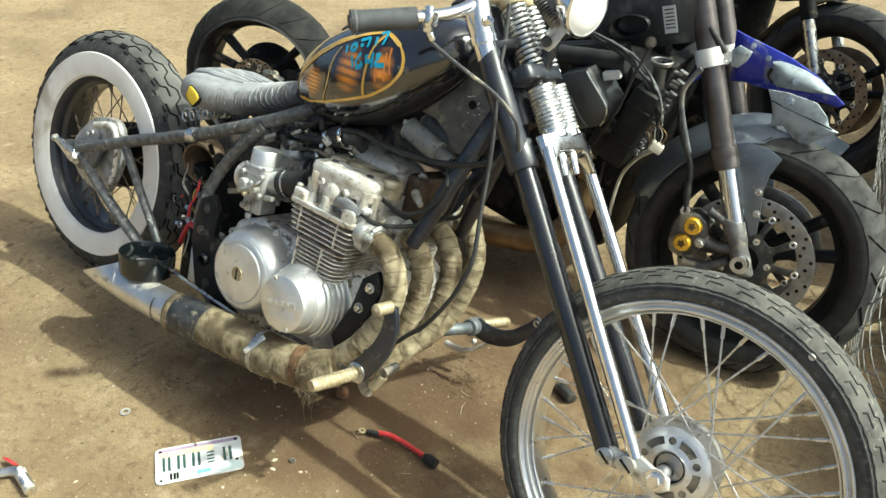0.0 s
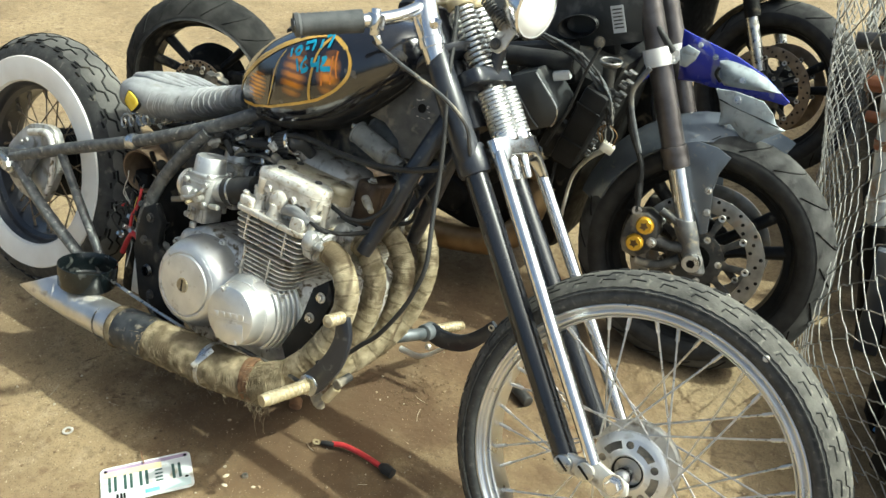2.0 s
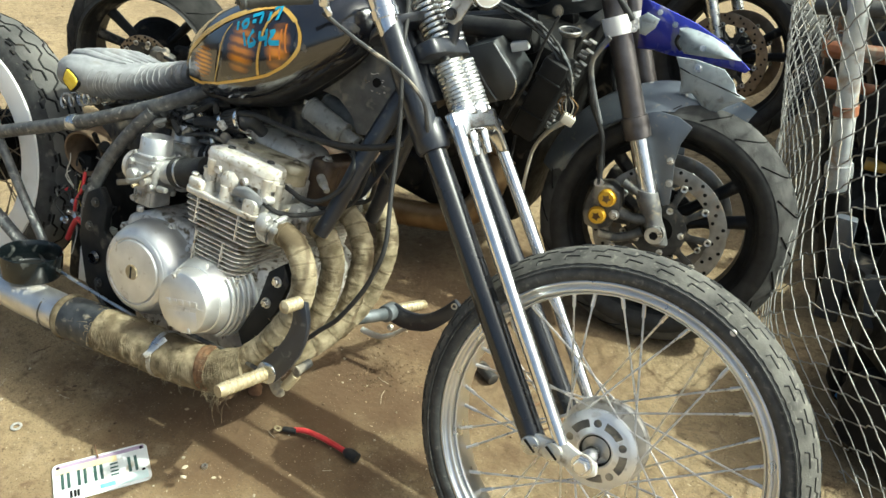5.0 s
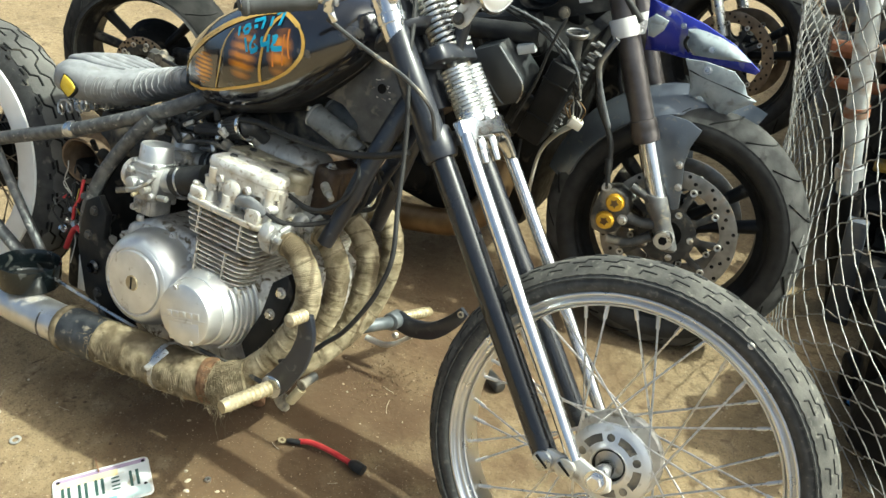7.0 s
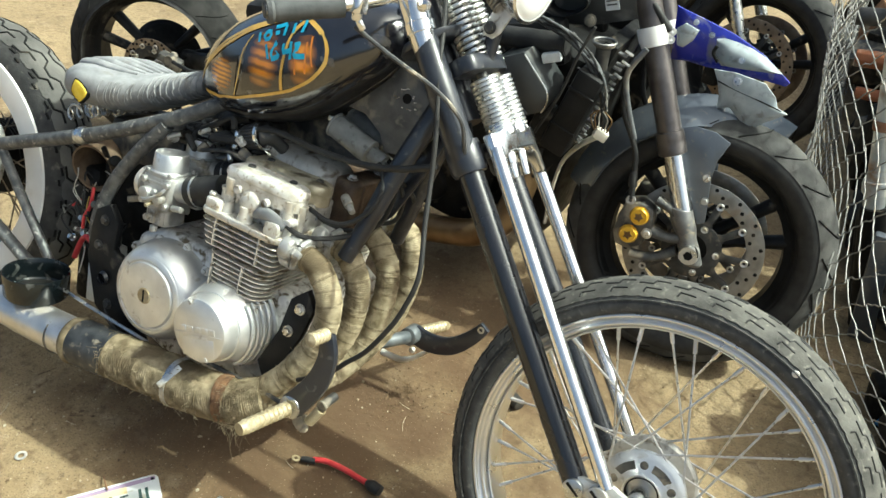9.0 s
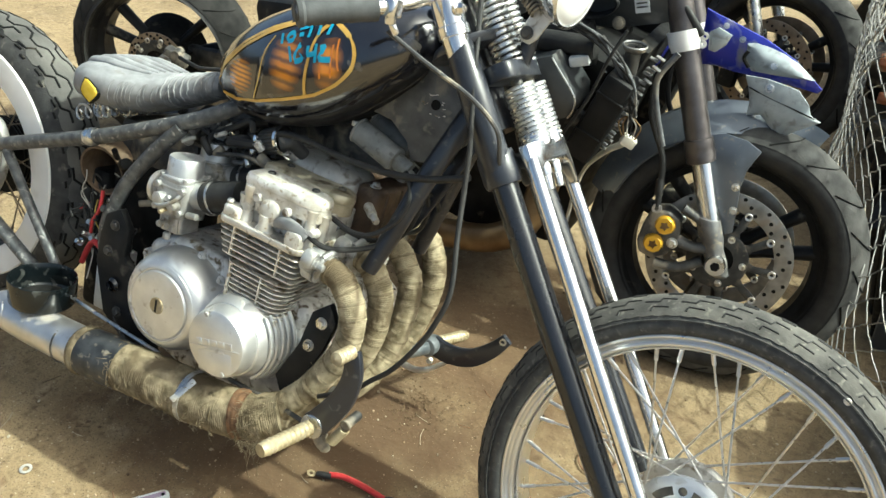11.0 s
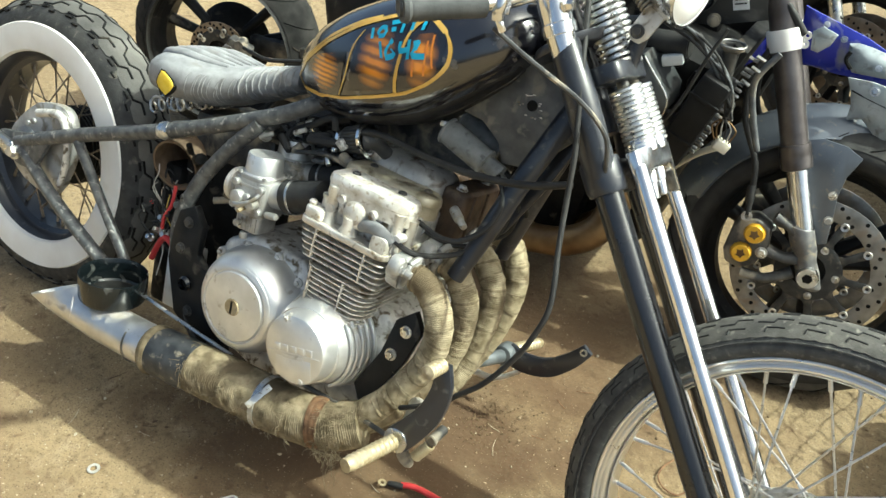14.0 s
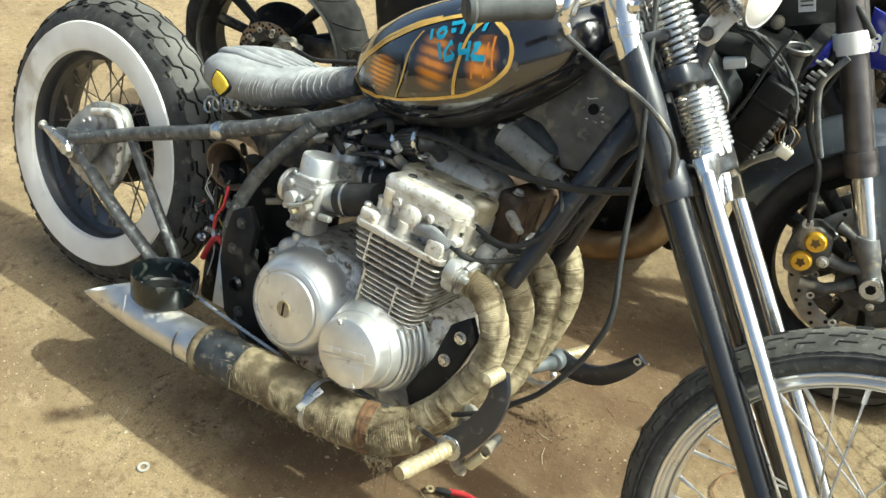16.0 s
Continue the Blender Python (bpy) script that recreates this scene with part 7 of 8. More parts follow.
dark("engine_block", (0.8, 0.77, 0.36), (0.5, 0.34, 0.34), rot=(0, 12, 0), bevel=0.03, label="oily black engine block")
dark("cylinder_bank", (0.98, 0.72, 0.48), (0.2, 0.34, 0.24), rot=(0, 35, 0), bevel=0.02)
for i in range(5):
    y0 = 0.6 + i * 0.004
    part("engine_cover", lathe([(0, -0.02), (0.06 - i * 0.006, -0.02), (0.068 - i * 0.006, -0.008), (0.07 - i * 0.006, 0.02), (0, 0.02)], 28, m=INV @ pose((0.62, 0.74, 0.86, 0.7, 0.93)[i], y0, (0.28, 0.34, 0.26, 0.44, 0.4)[i])), SHADOW_BLACK, sport, "black engine side cover", bevel=0.002)
dark("frame_spar", (0.88, 0.60, 0.63), (0.62, 0.05, 0.1), BLACK_PLASTIC, (0, -14, 0), 0.015, "black alloy frame spar")
dark("frame_spar", (0.88, 0.84, 0.63), (0.62, 0.05, 0.1), BLACK_PLASTIC, (0, -14, 0), 0.015, "black alloy frame spar")
dark("air_box", (0.78, 0.78, 0.7), (0.36, 0.24, 0.12), BLACK_PLASTIC, (0, -8, 0), 0.05, "black plastic air box")
# black filler block added to close the view behind the radiator
dark("radiator_gap_fill", (1.2, 0.94, 0.52), (0.2, 0.1, 0.4), SHADOW_BLACK, (0, 15, 0), 0.02, "black filler block behind the radiator")
dark("sub_frame", (0.44, 0.76, 0.5), (0.46, 0.18, 0.2), BLACK_PLASTIC, (0, -6, 0), 0.03, "dark grey tail section")
# another added filler, black between engine and radiator
dark("engine_gap_fill", (1.09, 0.82, 0.42), (0.26, 0.36, 0.52), SHADOW_BLACK, (0, 12, 0), 0.05, "black filler block ahead of the engine")
dark("swing_arm", (0.15, 0.59, 0.3), (0.72, 0.035, 0.06), STEEL_DARK, (0, -3, 2), 0.012, "long dark swing arm")
dark("swing_arm", (0.15, 0.82, 0.3), (0.72, 0.035, 0.06), STEEL_DARK, (0, -3, 2), 0.012, "long dark swing arm")
part("rear_hub", lathe([(0, -0.07), (0.045, -0.07), (0.06, -0.05), (0.11, 0.03), (0.12, 0.05), (0.0, 0.05)], 32, m=INV @ pose(-0.245, 0.775, 0.27, -4, 0, 21)), SHADOW_BLACK, sport, "black rear hub")
rc = dark("rear_caliper", (-0.085, 0.66, 0.335), (0.075, 0.04, 0.045), STEEL_DARK, (0, 25, 20), 0.01, "grimy rear caliper")
part("caliper_piston", rod((0, 0, 0), (0, 0.04, 0), 0.021, 20), ALLOY_GREY, rc, m=INV @ pose(-0.105, 0.63, 0.325, 0, 0, 20))
part("caliper_piston", rod((0, 0, 0), (0, 0.04, 0), 0.014, 16), STEEL_DARK, rc, m=INV @ pose(-0.07, 0.64, 0.35, 0, 0, 20))
part("rear_hose", tube([wl(-0.05, 0.64, 0.35), wl(0.03, 0.6, 0.365), wl(0.12, 0.56, 0.385), wl(0.25, 0.58, 0.41)], 0.006, 8, 6), RUBBER_BLACK, sport)
part("collector_pipe", tube([wl(0.72, 0.57, 0.13), wl(0.83, 0.55, 0.15), wl(0.93, 0.545, 0.165), wl(1.03, 0.55, 0.19), wl(1.1, 0.57, 0.25), wl(1.12, 0.62, 0.36)], 0.036, 20, 8), EXH_BROWN, sport, "heat-browned exhaust collector")
for i in range(3):
    part("header_pipe", tube([wl(1.08, 0.62 + i * 0.08, 0.42), wl(1.12, 0.62 + i * 0.08, 0.33), wl(1.06, 0.64 + i * 0.06, 0.22), wl(0.95, 0.65 + i * 0.03, 0.15)], 0.022, 14, 5), EXH_BROWN, sport, "heat-browned header pipe")
# inner fairing with oval duct
ov = []
duct_c = (1.165, 0.783)
for s, d in ((1.0, 0.0), (0.94, -0.008), (0.86, -0.004), (0.8, 0.02), (0.72, 0.07)):
    ov.append([(duct_c[0] + 0.05 * s * math.cos(a), 0.60 + d, duct_c[1] + 0.028 * s * math.sin(a) + 0.25 * 0.05 * s * math.cos(a)) for a in np.linspace(0, 2 * math.pi, 28, endpoint=False)])
part("air_duct", loft(ov, cap=False).add(Geo([ov[-1][i] for i in range(28)], [tuple(range(28))])), BLACK_PLASTIC, sport, "oval black air duct", m=INV)
panel("inner_fairing", [(1.06, 0.74), (1.13, 0.725), (1.21, 0.735), (1.31, 0.77), (1.32, 0.83), (1.3, 0.9), (1.08, 0.9), (1.04, 0.81)], 0.64, 0.006, FAIRING_BLACK, sport, "black plastic inner fairing", 0.012)
part("sticker", box((0, 0, 0), (0.03, 0.001, 0.06)), LABEL, sport, "pale sticker with unreadable print", m=INV @ pose(1.251, 0.618, 0.812, 0, -18, 0))
lines = Geo()
for i in range(6):
    lines.add(box((0, -0.001, 0.022 - i * 0.008), (0.022, 0.0006, 0.003)))
part("sticker_bars", lines, STEEL_DARK, sport, m=INV @ pose(1.251, 0.6175, 0.812, 0, -18, 0))
part("fairing_bolt", hexbolt(wl(1.215, 0.62, 0.752), (0, -1, 0), 0.01, 0.006), STEEL_DARK, sport)
# radiator: end tank, core with fins, cap
rad_m = INV @ pose(1.25, 0.5, 0.6, 0, 19, 0)
rad = part("radiator", box((0, 0.01, -0.005), (0.06, 0.07, 0.2)), BLACK_PLASTIC, sport, "black radiator with bent fins", bevel=0.01, m=rad_m)
part("radiator_core", box((-0.004, 0.2, 0.01), (0.03, 0.32, 0.27)), SHADOW_BLACK, rad, bevel=0.003, m=rad_m)
for i in range(23):
    part("radiator_fin", box((0.034, 0.03, -0.075 + i * 0.0104), (0.018, 0.012, 0.0026), pose(0, 0, 0, 0, 3 * math.sin(i * 2.3), 0)), FOOT_GREY, rad, bevel=0.0, m=rad_m, fix=False)
for z in (0.05, -0.04):
    part("tank_ridge", box((0, -0.025, z), (0.062, 0.006, 0.007)), BLACK_PLASTIC, rad, bevel=0.002, m=rad_m)
part("radiator_bracket", box((-0.045, 0.0, -0.06), (0.05, 0.02, 0.09)), BLACK_PLASTIC, rad, bevel=0.006, m=rad_m)
neck_m = INV @ pose(1.278, 0.54, 0.73) @ pose(0, 0, 0, 90, 0, 0)
neck = part("filler_neck", lathe([(0.014, -0.05), (0.016, 0.0), (0.0225, 0.005), (0.0235, 0.01), (0.0175, 0.009), (0.016, 0.002), (0.0, 0.0)], 28, m=neck_m), STEEL_DARK, rad, "dark open filler neck")
part("neck_lip", lathe([(0.0215, 0.01), (0.0245, 0.01), (0.0255, 0.013), (0.0235, 0.015), (0.0215, 0.013)], 28, closed=True, m=neck_m), FOOT_GREY, neck, "bright rolled lip")
part("upper_hose", Geo().add(rod(wl(1.04, 0.52, 0.71), wl(1.208, 0.52, 0.727), 0.022, 20)).add(rod(wl(1.198, 0.52, 0.726), wl(1.206, 0.52, 0.727), 0.0245, 20)), RUBBER_BLACK, sport, "thick black coolant hose")
part("lower_hose", Geo().add(tube([wl(1.13, 0.52, 0.46), wl(1.155, 0.52, 0.5), wl(1.19, 0.53, 0.52)], 0.018, 14, 5)), RUBBER_BLACK, sport, "short lower hose")
part("hose_clip", lathe([(0.0185, -0.004), (0.021, -0.004), (0.021, 0.004), (0.0185, 0.004)], 20, closed=True, m=along(wl(1.155, 0.52, 0.5), wl(1.19, 0.53, 0.52))), CHROME_DULL, sport)
panel("side_box", [(1.08, 0.685), (1.143, 0.714), (1.165, 0.69), (1.202, 0.649), (1.205, 0.62), (1.196, 0.598), (1.126, 0.565), (1.06, 0.6)], 0.45, 0.09, FAIRING_BLACK, sport, "black plastic box with bright edge", 0.015)
part("box_edge", tube([wl(1.146, 0.447, 0.712), wl(1.168, 0.446, 0.688), wl(1.203, 0.446, 0.648), wl(1.206, 0.447, 0.62), wl(1.197, 0.447, 0.598)], 0.0018, 6, 6), CHROME_DULL, sport)
part("box_rib", tube([wl(1.11, 0.436, 0.66), wl(1.15, 0.436, 0.61), wl(1.168, 0.44, 0.59)], 0.003, 6, 4), FAIRING_BLACK, sport)
LOOM = [(1.1, 0.5, 0.785), (1.17, 0.5, 0.768), (1.221, 0.5, 0.752), (1.263, 0.5, 0.72), (1.293, 0.5, 0.686), (1.31, 0.5, 0.645), (1.315, 0.5, 0.618)]
part("wiring_loom", tube([wl(*p) for p in LOOM], [0.005, 0.006, 0.0065, 0.0075, 0.0065, 0.0045], 12, 6), CABLE_GREY, sport, "taped grey wiring loom")
for k in range(5):
    part("loom_wire", tube([wl(x + 0.007 * math.sin(k * 2.1 + i * 1.3), y - 0.008 - 0.003 * math.cos(k * 1.7 + i), z + 0.008 * math.cos(k * 1.9 + i * 0.9)) for i, (x, y, z) in enumerate(LOOM)], 0.0026, 8, 6), CABLE_GREY if k % 2 else RUBBER_BLACK, sport, "thin wire beside the loom")
for k in range(6):
    p = LOOM[k]
    part("tape_turn", lathe([(0.0075, -0.005), (0.0088, -0.004), (0.0088, 0.004), (0.0075, 0.005)], 14, closed=True, m=along(wl(*p), wl(*LOOM[k + 1]))), RUBBER_BLACK, sport)
part("thin_cable", tube([wl(1.275, 0.47, 0.79), wl(1.253, 0.46, 0.73), wl(1.233, 0.46, 0.659), wl(1.214, 0.46, 0.611), wl(1.18, 0.47, 0.54)], 0.0034, 8, 6), RUBBER_BLACK, sport, "thin black cable")
part("fork_side_hose", tube([wl(1.36, 0.56, 0.74), wl(1.335, 0.55, 0.692), wl(1.336, 0.55, 0.656), wl(1.351, 0.55, 0.609), wl(1.375, 0.55, 0.55)], 0.0062, 10, 6), CABLE_GREY, sport, "grey-black hose beside the fork")
panel("bracket_plate", [(1.393, 0.769), (1.408, 0.782), (1.437, 0.773), (1.43, 0.751), (1.413, 0.733), (1.399, 0.735)], 0.64, 0.004, GREY_WORN, sport, "bent grey bracket plate", 0.008)
for x, y, z in ((1.44, 0.786, 0.725), (1.56, 0.783, 0.69), (1.4, 0.788, 0.745), (1.52, 0.742, 0.7)):
    part("fairing_screw", hexbolt(wl(x, y, z), (0, -1, 0.3), 0.005, 0.005), CHROME_DULL, sport)
part("loom_connector", Geo().add(box((0, 0, 0), (0.03, 0.02, 0.022), INV @ pose(1.315, 0.5, 0.562, 0, 25, 20))), CREAM_PLASTIC, sport, "cream wiring connector", bevel=0.003)
part("white_connector", box((0, 0, 0), (0.04, 0.02, 0.02), INV @ pose(1.185, 0.5, 0.7, 0, -18, 10)), LABEL, sport, "pale plastic connector", bevel=0.003)
for i, mt in enumerate((EXH_BROWN, EXH_BROWN, BLUE_WIRE, RUBBER_BLACK, BLUE_WIRE, EXH_BROWN)):
    dx = (i - 2.5) * 0.005
    part("loose_wire", tube([wl(1.308 + dx * 0.5, 0.5, 0.614), wl(1.312 + dx * 1.8, 0.495, 0.6), wl(1.313 + dx * 1.4, 0.497, 0.58), wl(1.314 + dx, 0.5, 0.568)], 0.0016, 6, 5), mt, sport)
part("pale_hose", tube([wl(1.31, 0.505, 0.555), wl(1.265, 0.53, 0.51), wl(1.215, 0.58, 0.43), wl(1.195, 0.6, 0.34), wl(1.19, 0.6, 0.25)], 0.009, 10, 6, flat=0.5), CREAM_PLASTIC, sport, "flattened cream strap")
for k in range(10):
    a = [random.uniform(0.85, 1.2), random.uniform(0.56, 0.66), random.uniform(0.35, 0.72)]
    pts = [wl(*a)]
    for j in range(3):
        a = [a[0] + random.uniform(-0.08, 0.08), a[1] + random.uniform(-0.02, 0.02), a[2] + random.uniform(-0.1, 0.06)]
        pts.append(wl(*a))
    part("engine_hose", tube(pts, random.choice((0.004, 0.006, 0.01)), 8, 6), RUBBER_BLACK, sport)
part("top_clamp", tube([wl(1.26, 0.66, 0.82), wl(1.3, 0.68, 0.80), wl(1.33, 0.64, 0.81), wl(1.38, 0.64, 0.76)], 0.008, 10, 5), RUBBER_BLACK, sport, "black hose over the fork")

# ---- the far sport bike ----
FAR_POSE = pose(1.405, 1.9, 0, -6, 0, -14)
far_bike = empty("sport_motorcycle", FAR_POSE, "dark sport motorcycle standing beyond the wrecked one", "motorcycle")
cast_wheel(far_bike, Matrix.Translation((0, 0, 0.31)), 0.31, 0.062, 0.045, 0.228, 0.158, DISC_RUSTY, -0.066, 3, 16)
for sy in (-1, 1):
    leg = part("fork_leg", rod((-0.02, sy * 0.1, 0.36), (-0.13, sy * 0.1, 0.58), 0.021, 20), CHROME_DULL, far_bike, "chrome fork slider")
    part("upper_tube", rod((-0.11, sy * 0.1, 0.55), (-0.3, sy * 0.1, 0.95), 0.027, 20), SHADOW_BLACK, leg, "black upper fork tube")
    part("fork_foot", rod((0.01, sy * 0.1, 0.29), (-0.03, sy * 0.1, 0.38), 0.027, 16), SHADOW_BLACK, leg, bevel=0.004)
part("body", box((-0.75, 0, 0.55), (0.8, 0.34, 0.5)), SHADOW_BLACK, far_bike, "black body", bevel=0.09, seg=3)
part("caliper", box((-0.1, -0.09, 0.27), (0.06, 0.05, 0.11), None), SHADOW_BLACK, far_bike, bevel=0.012)
part("mudguard", lathe([(0.318, -0.06), (0.328, -0.03), (0.33, 0.0), (0.328, 0.03), (0.318, 0.06), (0.325, 0.03), (0.327, 0), (0.325, -0.03)], 40, arc=0.2, closed=True, m=Matrix.Translation((0, 0, 0.31)) @ pose(0, 0, 0, 0, -95, 0)), SHADOW_BLACK, far_bike)
part("tail", box((-0.36, 0, 0.78), (0.4, 0.3, 0.4)), SHADOW_BLACK, far_bike, "black fairing", bevel=0.08, seg=3)
part("crack_line", tube([wl(1.49, 0.694, 0.662), wl(1.53, 0.692, 0.652), wl(1.58, 0.692, 0.642), wl(1.63, 0.695, 0.63)], 0.0016, 5, 3), SHADOW_BLACK, sport, "dark crack across the shard")
part("duct_mouth", tube([wl(1.462, 0.748, 0.716), wl(1.458, 0.746, 0.7), wl(1.472, 0.746, 0.684)], 0.004, 8, 4), SHADOW_BLACK, sport, "dark mouth of the duct")


# ---- chain-link fence and the scrap behind it ----
GALV = mat("galvanised_wire", (0.19, 0.19, 0.178), (0.36, 0.352, 0.328), 0.4, 0.5, scale=40, dust=0.2, dust_scale=30)
GALV_POLE = mat("galvanised_pole", (0.46, 0.49, 0.49), (0.66, 0.68, 0.66), 0.35, 0.35, scale=20, rough2=0.5, dust=0.2, dust_scale=16, dust_col=(0.35, 0.25, 0.16))
SCRAP_ORANGE = mat("orange_painted_steel", (0.24, 0.08, 0.032), (0.34, 0.125, 0.05), 0.6, scale=20, dust=0.4, dust_scale=14)
SCRAP_YELLOW = mat("yellow_painted_steel", (0.42, 0.25, 0.03), (0.55, 0.36, 0.08), 0.5, scale=20, dust=0.3, dust_scale=14)


FENCE_LINE = spline([(2.2, 0.12, 0), (2.06, 0.34, 0), (1.93, 0.56, 0), (1.835, 0.79, 0), (1.79, 0.93, 0), (1.775, 1.1, 0), (1.76, 1.6, 0), (1.745, 2.1, 0), (1.72, 2.8, 0), (1.7, 3.6, 0)], 24)
FENCE_RUN = [0.0]
for p, q in zip(FENCE_LINE, FENCE_LINE[1:]):
    FENCE_RUN.append(FENCE_RUN[-1] + (q - p).length)


def fence_point(s, h):
    """s metres along the fence from its near end, h up: a slack, buckled sheet of mesh."""
    x = float(np.interp(s, FENCE_RUN, [p.x for p in FENCE_LINE]))
    y = float(np.interp(s, FENCE_RUN, [p.y for p in FENCE_LINE]))
    sway = 0.022 * math.sin(s * 7 + h * 5) + 0.02 * noise.noise(Vector((s * 3, h * 3, 0)))
    return Vector((x + sway - 0.14 * h - 0.02 * math.exp(-((h - 0.2) / 0.2) ** 2), y + 0.018 * math.sin(h * 9 + s * 4), h + 0.016 * noise.noise(Vector((s * 6, h * 6, 5)))))


def chain_fence():
    ob = empty("chain_link_fence", Matrix.Identity(4), "slack galvanised chain-link fence, buckled and leaning", "fence")
    pitch, step, top = 0.088, 0.034, 1.02
    n = int((FENCE_RUN[-1] - 0.05) / (pitch / 2))
    for k in range(n):
        s0 = 0.03 + k * pitch / 2
        fine = []
        for j in range(int(top / step)):
            sgn = 1 if (j + k) % 2 else -1
            h = 0.014 + j * step
            jit = 0.009 * noise.noise(Vector((k * 0.7, j * 0.9, 2)))
            h += 0.007 * noise.noise(Vector((k * 0.9, j * 0.6, 9)))
            for dh, ds in ((-0.36, 0.007), (-0.14, 0.021), (0.0, 0.025), (0.14, 0.021), (0.36, 0.007)):
                fine.append(fence_point(s0 + sgn * ds + jit, h + dh * step) + Vector((0.0022 * sgn if abs(dh) < 0.2 else 0.0, 0, 0)))
        part("wire", tube(fine, 0.0015, 6, 1), GALV, ob, fix=False)
    return ob


fence = chain_fence()
pole = empty("steel_post", Matrix.Identity(4), "leaning galvanised steel post with an orange clamp behind the fence", "post")
part("tube", rod((1.88, 1.0, 0.33), (1.755, 1.0, 0.97), 0.025, 24), GALV_POLE, pole, "galvanised tube")
part("collar", lathe([(0.025, -0.02), (0.033, -0.02), (0.034, 0.0), (0.032, 0.012), (0.025, 0.014)], 24, m=along((1.868, 1.0, 0.395), (1.838, 1.0, 0.545))), GALV_POLE, pole, "pipe collar")
part("foot", rod((1.96, 1.0, 0.0), (1.88, 1.0, 0.34), 0.034, 20), SHADOW_BLACK, pole, "dark lower pipe")
part("clamp", lathe([(0.0255, -0.012), (0.029, -0.012), (0.029, 0.012), (0.0255, 0.012)], 24, closed=True, m=along((1.838, 1.0, 0.545), (1.82, 1.0, 0.64))), SCRAP_ORANGE, pole, "orange clamp band")
part("cross_pipe", rod((1.70, 1.0, 0.77), (2.3, 1.05, 0.83), 0.02, 16), STEEL_DARK, pole, "dark cross pipe")
scrap = empty("scrap_heap", Matrix.Identity(4), "rusty orange steel machine frame among scrap blocks blackened for shade", "scrap")
for i, (a, b, r, mt) in enumerate((((1.72, 1.5, 0.53), (2.5, 1.55, 0.58), 0.026, SCRAP_ORANGE), ((1.75, 1.48, 0.44), (2.5, 1.5, 0.47), 0.018, SCRAP_ORANGE), ((2.02, 1.6, 0.0), (1.98, 1.6, 0.9), 0.03, SCRAP_ORANGE), ((1.93, 1.3, 0.3), (2.4, 1.25, 0.35), 0.02, SCRAP_YELLOW),
                                   ((2.2, 1.4, 0.0), (2.15, 1.45, 1.0), 0.03, RUST), ((1.8, 1.9, 0.62), (2.6, 1.9, 0.66), 0.03, SCRAP_ORANGE), ((1.9, 1.45, 0.2), (2.5, 1.4, 0.24), 0.024, STEEL_DARK), ((2.35, 1.2, 0.1), (2.3, 1.3, 0.9), 0.022, SCRAP_ORANGE))):
    part("beam", tube([a, b], r, 8, 1), mt, scrap, bevel=0.004)
# Near-black scrap blocks; their tone also stands in for shade behind the fence.
for i in range(70):
    c = (random.uniform(1.9, 2.6), random.uniform(0.35, 2.0), random.uniform(0.06, 0.5))
    s = [random.uniform(0.06, 0.26) for _ in range(3)]
    c = (max(c[0], 2.13 - 0.3 * c[1] + s[0] * 0.6 + 0.05), c[1], s[2] / 2 if i < 40 else c[2])
    ob = part("shade_toned_scrap", box((0, 0, 0), s, pose(*c, random.uniform(-15, 15), random.uniform(-15, 15), random.uniform(0, 90))), random.choice((SHADOW_BLACK, SHADOW_BLACK, SHADOW_BLACK, STEEL_DARK, BLACK_PLASTIC)), scrap, bevel=0.012)
for i in range(80):
    s = [random.uniform(0.08, 0.3) for _ in range(3)]
    c = (1.87 + s[0] * 0.6 + random.uniform(0.0, 0.9), random.uniform(1.62, 2.3), random.uniform(0.05, 0.85))
    part("shade_toned_scrap", box((0, 0, 0), s, pose(*c, random.uniform(-25, 25), random.uniform(-25, 25), random.uniform(0, 90))), random.choice((SHADOW_BLACK, SHADOW_BLACK, STEEL_DARK, BLACK_PLASTIC)), scrap, bevel=0.015)
for i in range(90):
    s = [random.uniform(0.06, 0.22) for _ in range(3)]
    y = random.uniform(1.2, 2.5)
    c = (1.835 + s[0] * 0.6 + random.uniform(0.0, 0.4), y, random.uniform(0.05, 0.35 + 0.25 * (y - 1.0)))
    part("shade_toned_scrap", box((0, 0, 0), s, pose(*c, random.uniform(-25, 25), random.uniform(-25, 25), random.uniform(0, 90))), random.choice((SHADOW_BLACK, SHADOW_BLACK, STEEL_DARK, BLACK_PLASTIC)), scrap, bevel=0.012)
keep = random.getstate()
random.seed(77)
for i in range(75):
    s = [random.uniform(0.14, 0.42) for _ in range(3)]
    y = random.uniform(1.95, 2.9)
    c = (1.9 + s[0] * 0.6 + random.uniform(0.0, 0.8), y, random.uniform(0.05, 0.4 + 0.3 * (y - 1.9)))
    part("shade_toned_scrap", box((0, 0, 0), s, pose(*c, random.uniform(-25, 25), random.uniform(-25, 25), random.uniform(0, 90))), random.choice((SHADOW_BLACK, SHADOW_BLACK, STEEL_DARK, BLACK_PLASTIC, RUST)), scrap, bevel=0.015)
for i in range(80):
    s = [random.uniform(0.1, 0.3) for _ in range(3)]
    y = random.uniform(2.1, 4.3)
    c = (max(1.62, 1.78 - 0.16 * (y - 2.1)) + s[0] * 0.6 + random.uniform(0.0, 0.35), y, random.uniform(0.04, 0.36))
    part("shade_toned_scrap", box((0, 0, 0), s, pose(*c, random.uniform(-25, 25), random.uniform(-25, 25), random.uniform(0, 90))), random.choice((SHADOW_BLACK, SHADOW_BLACK, STEEL_DARK, STEEL_DARK, RUST)), scrap, bevel=0.015)
random.setstate(keep)
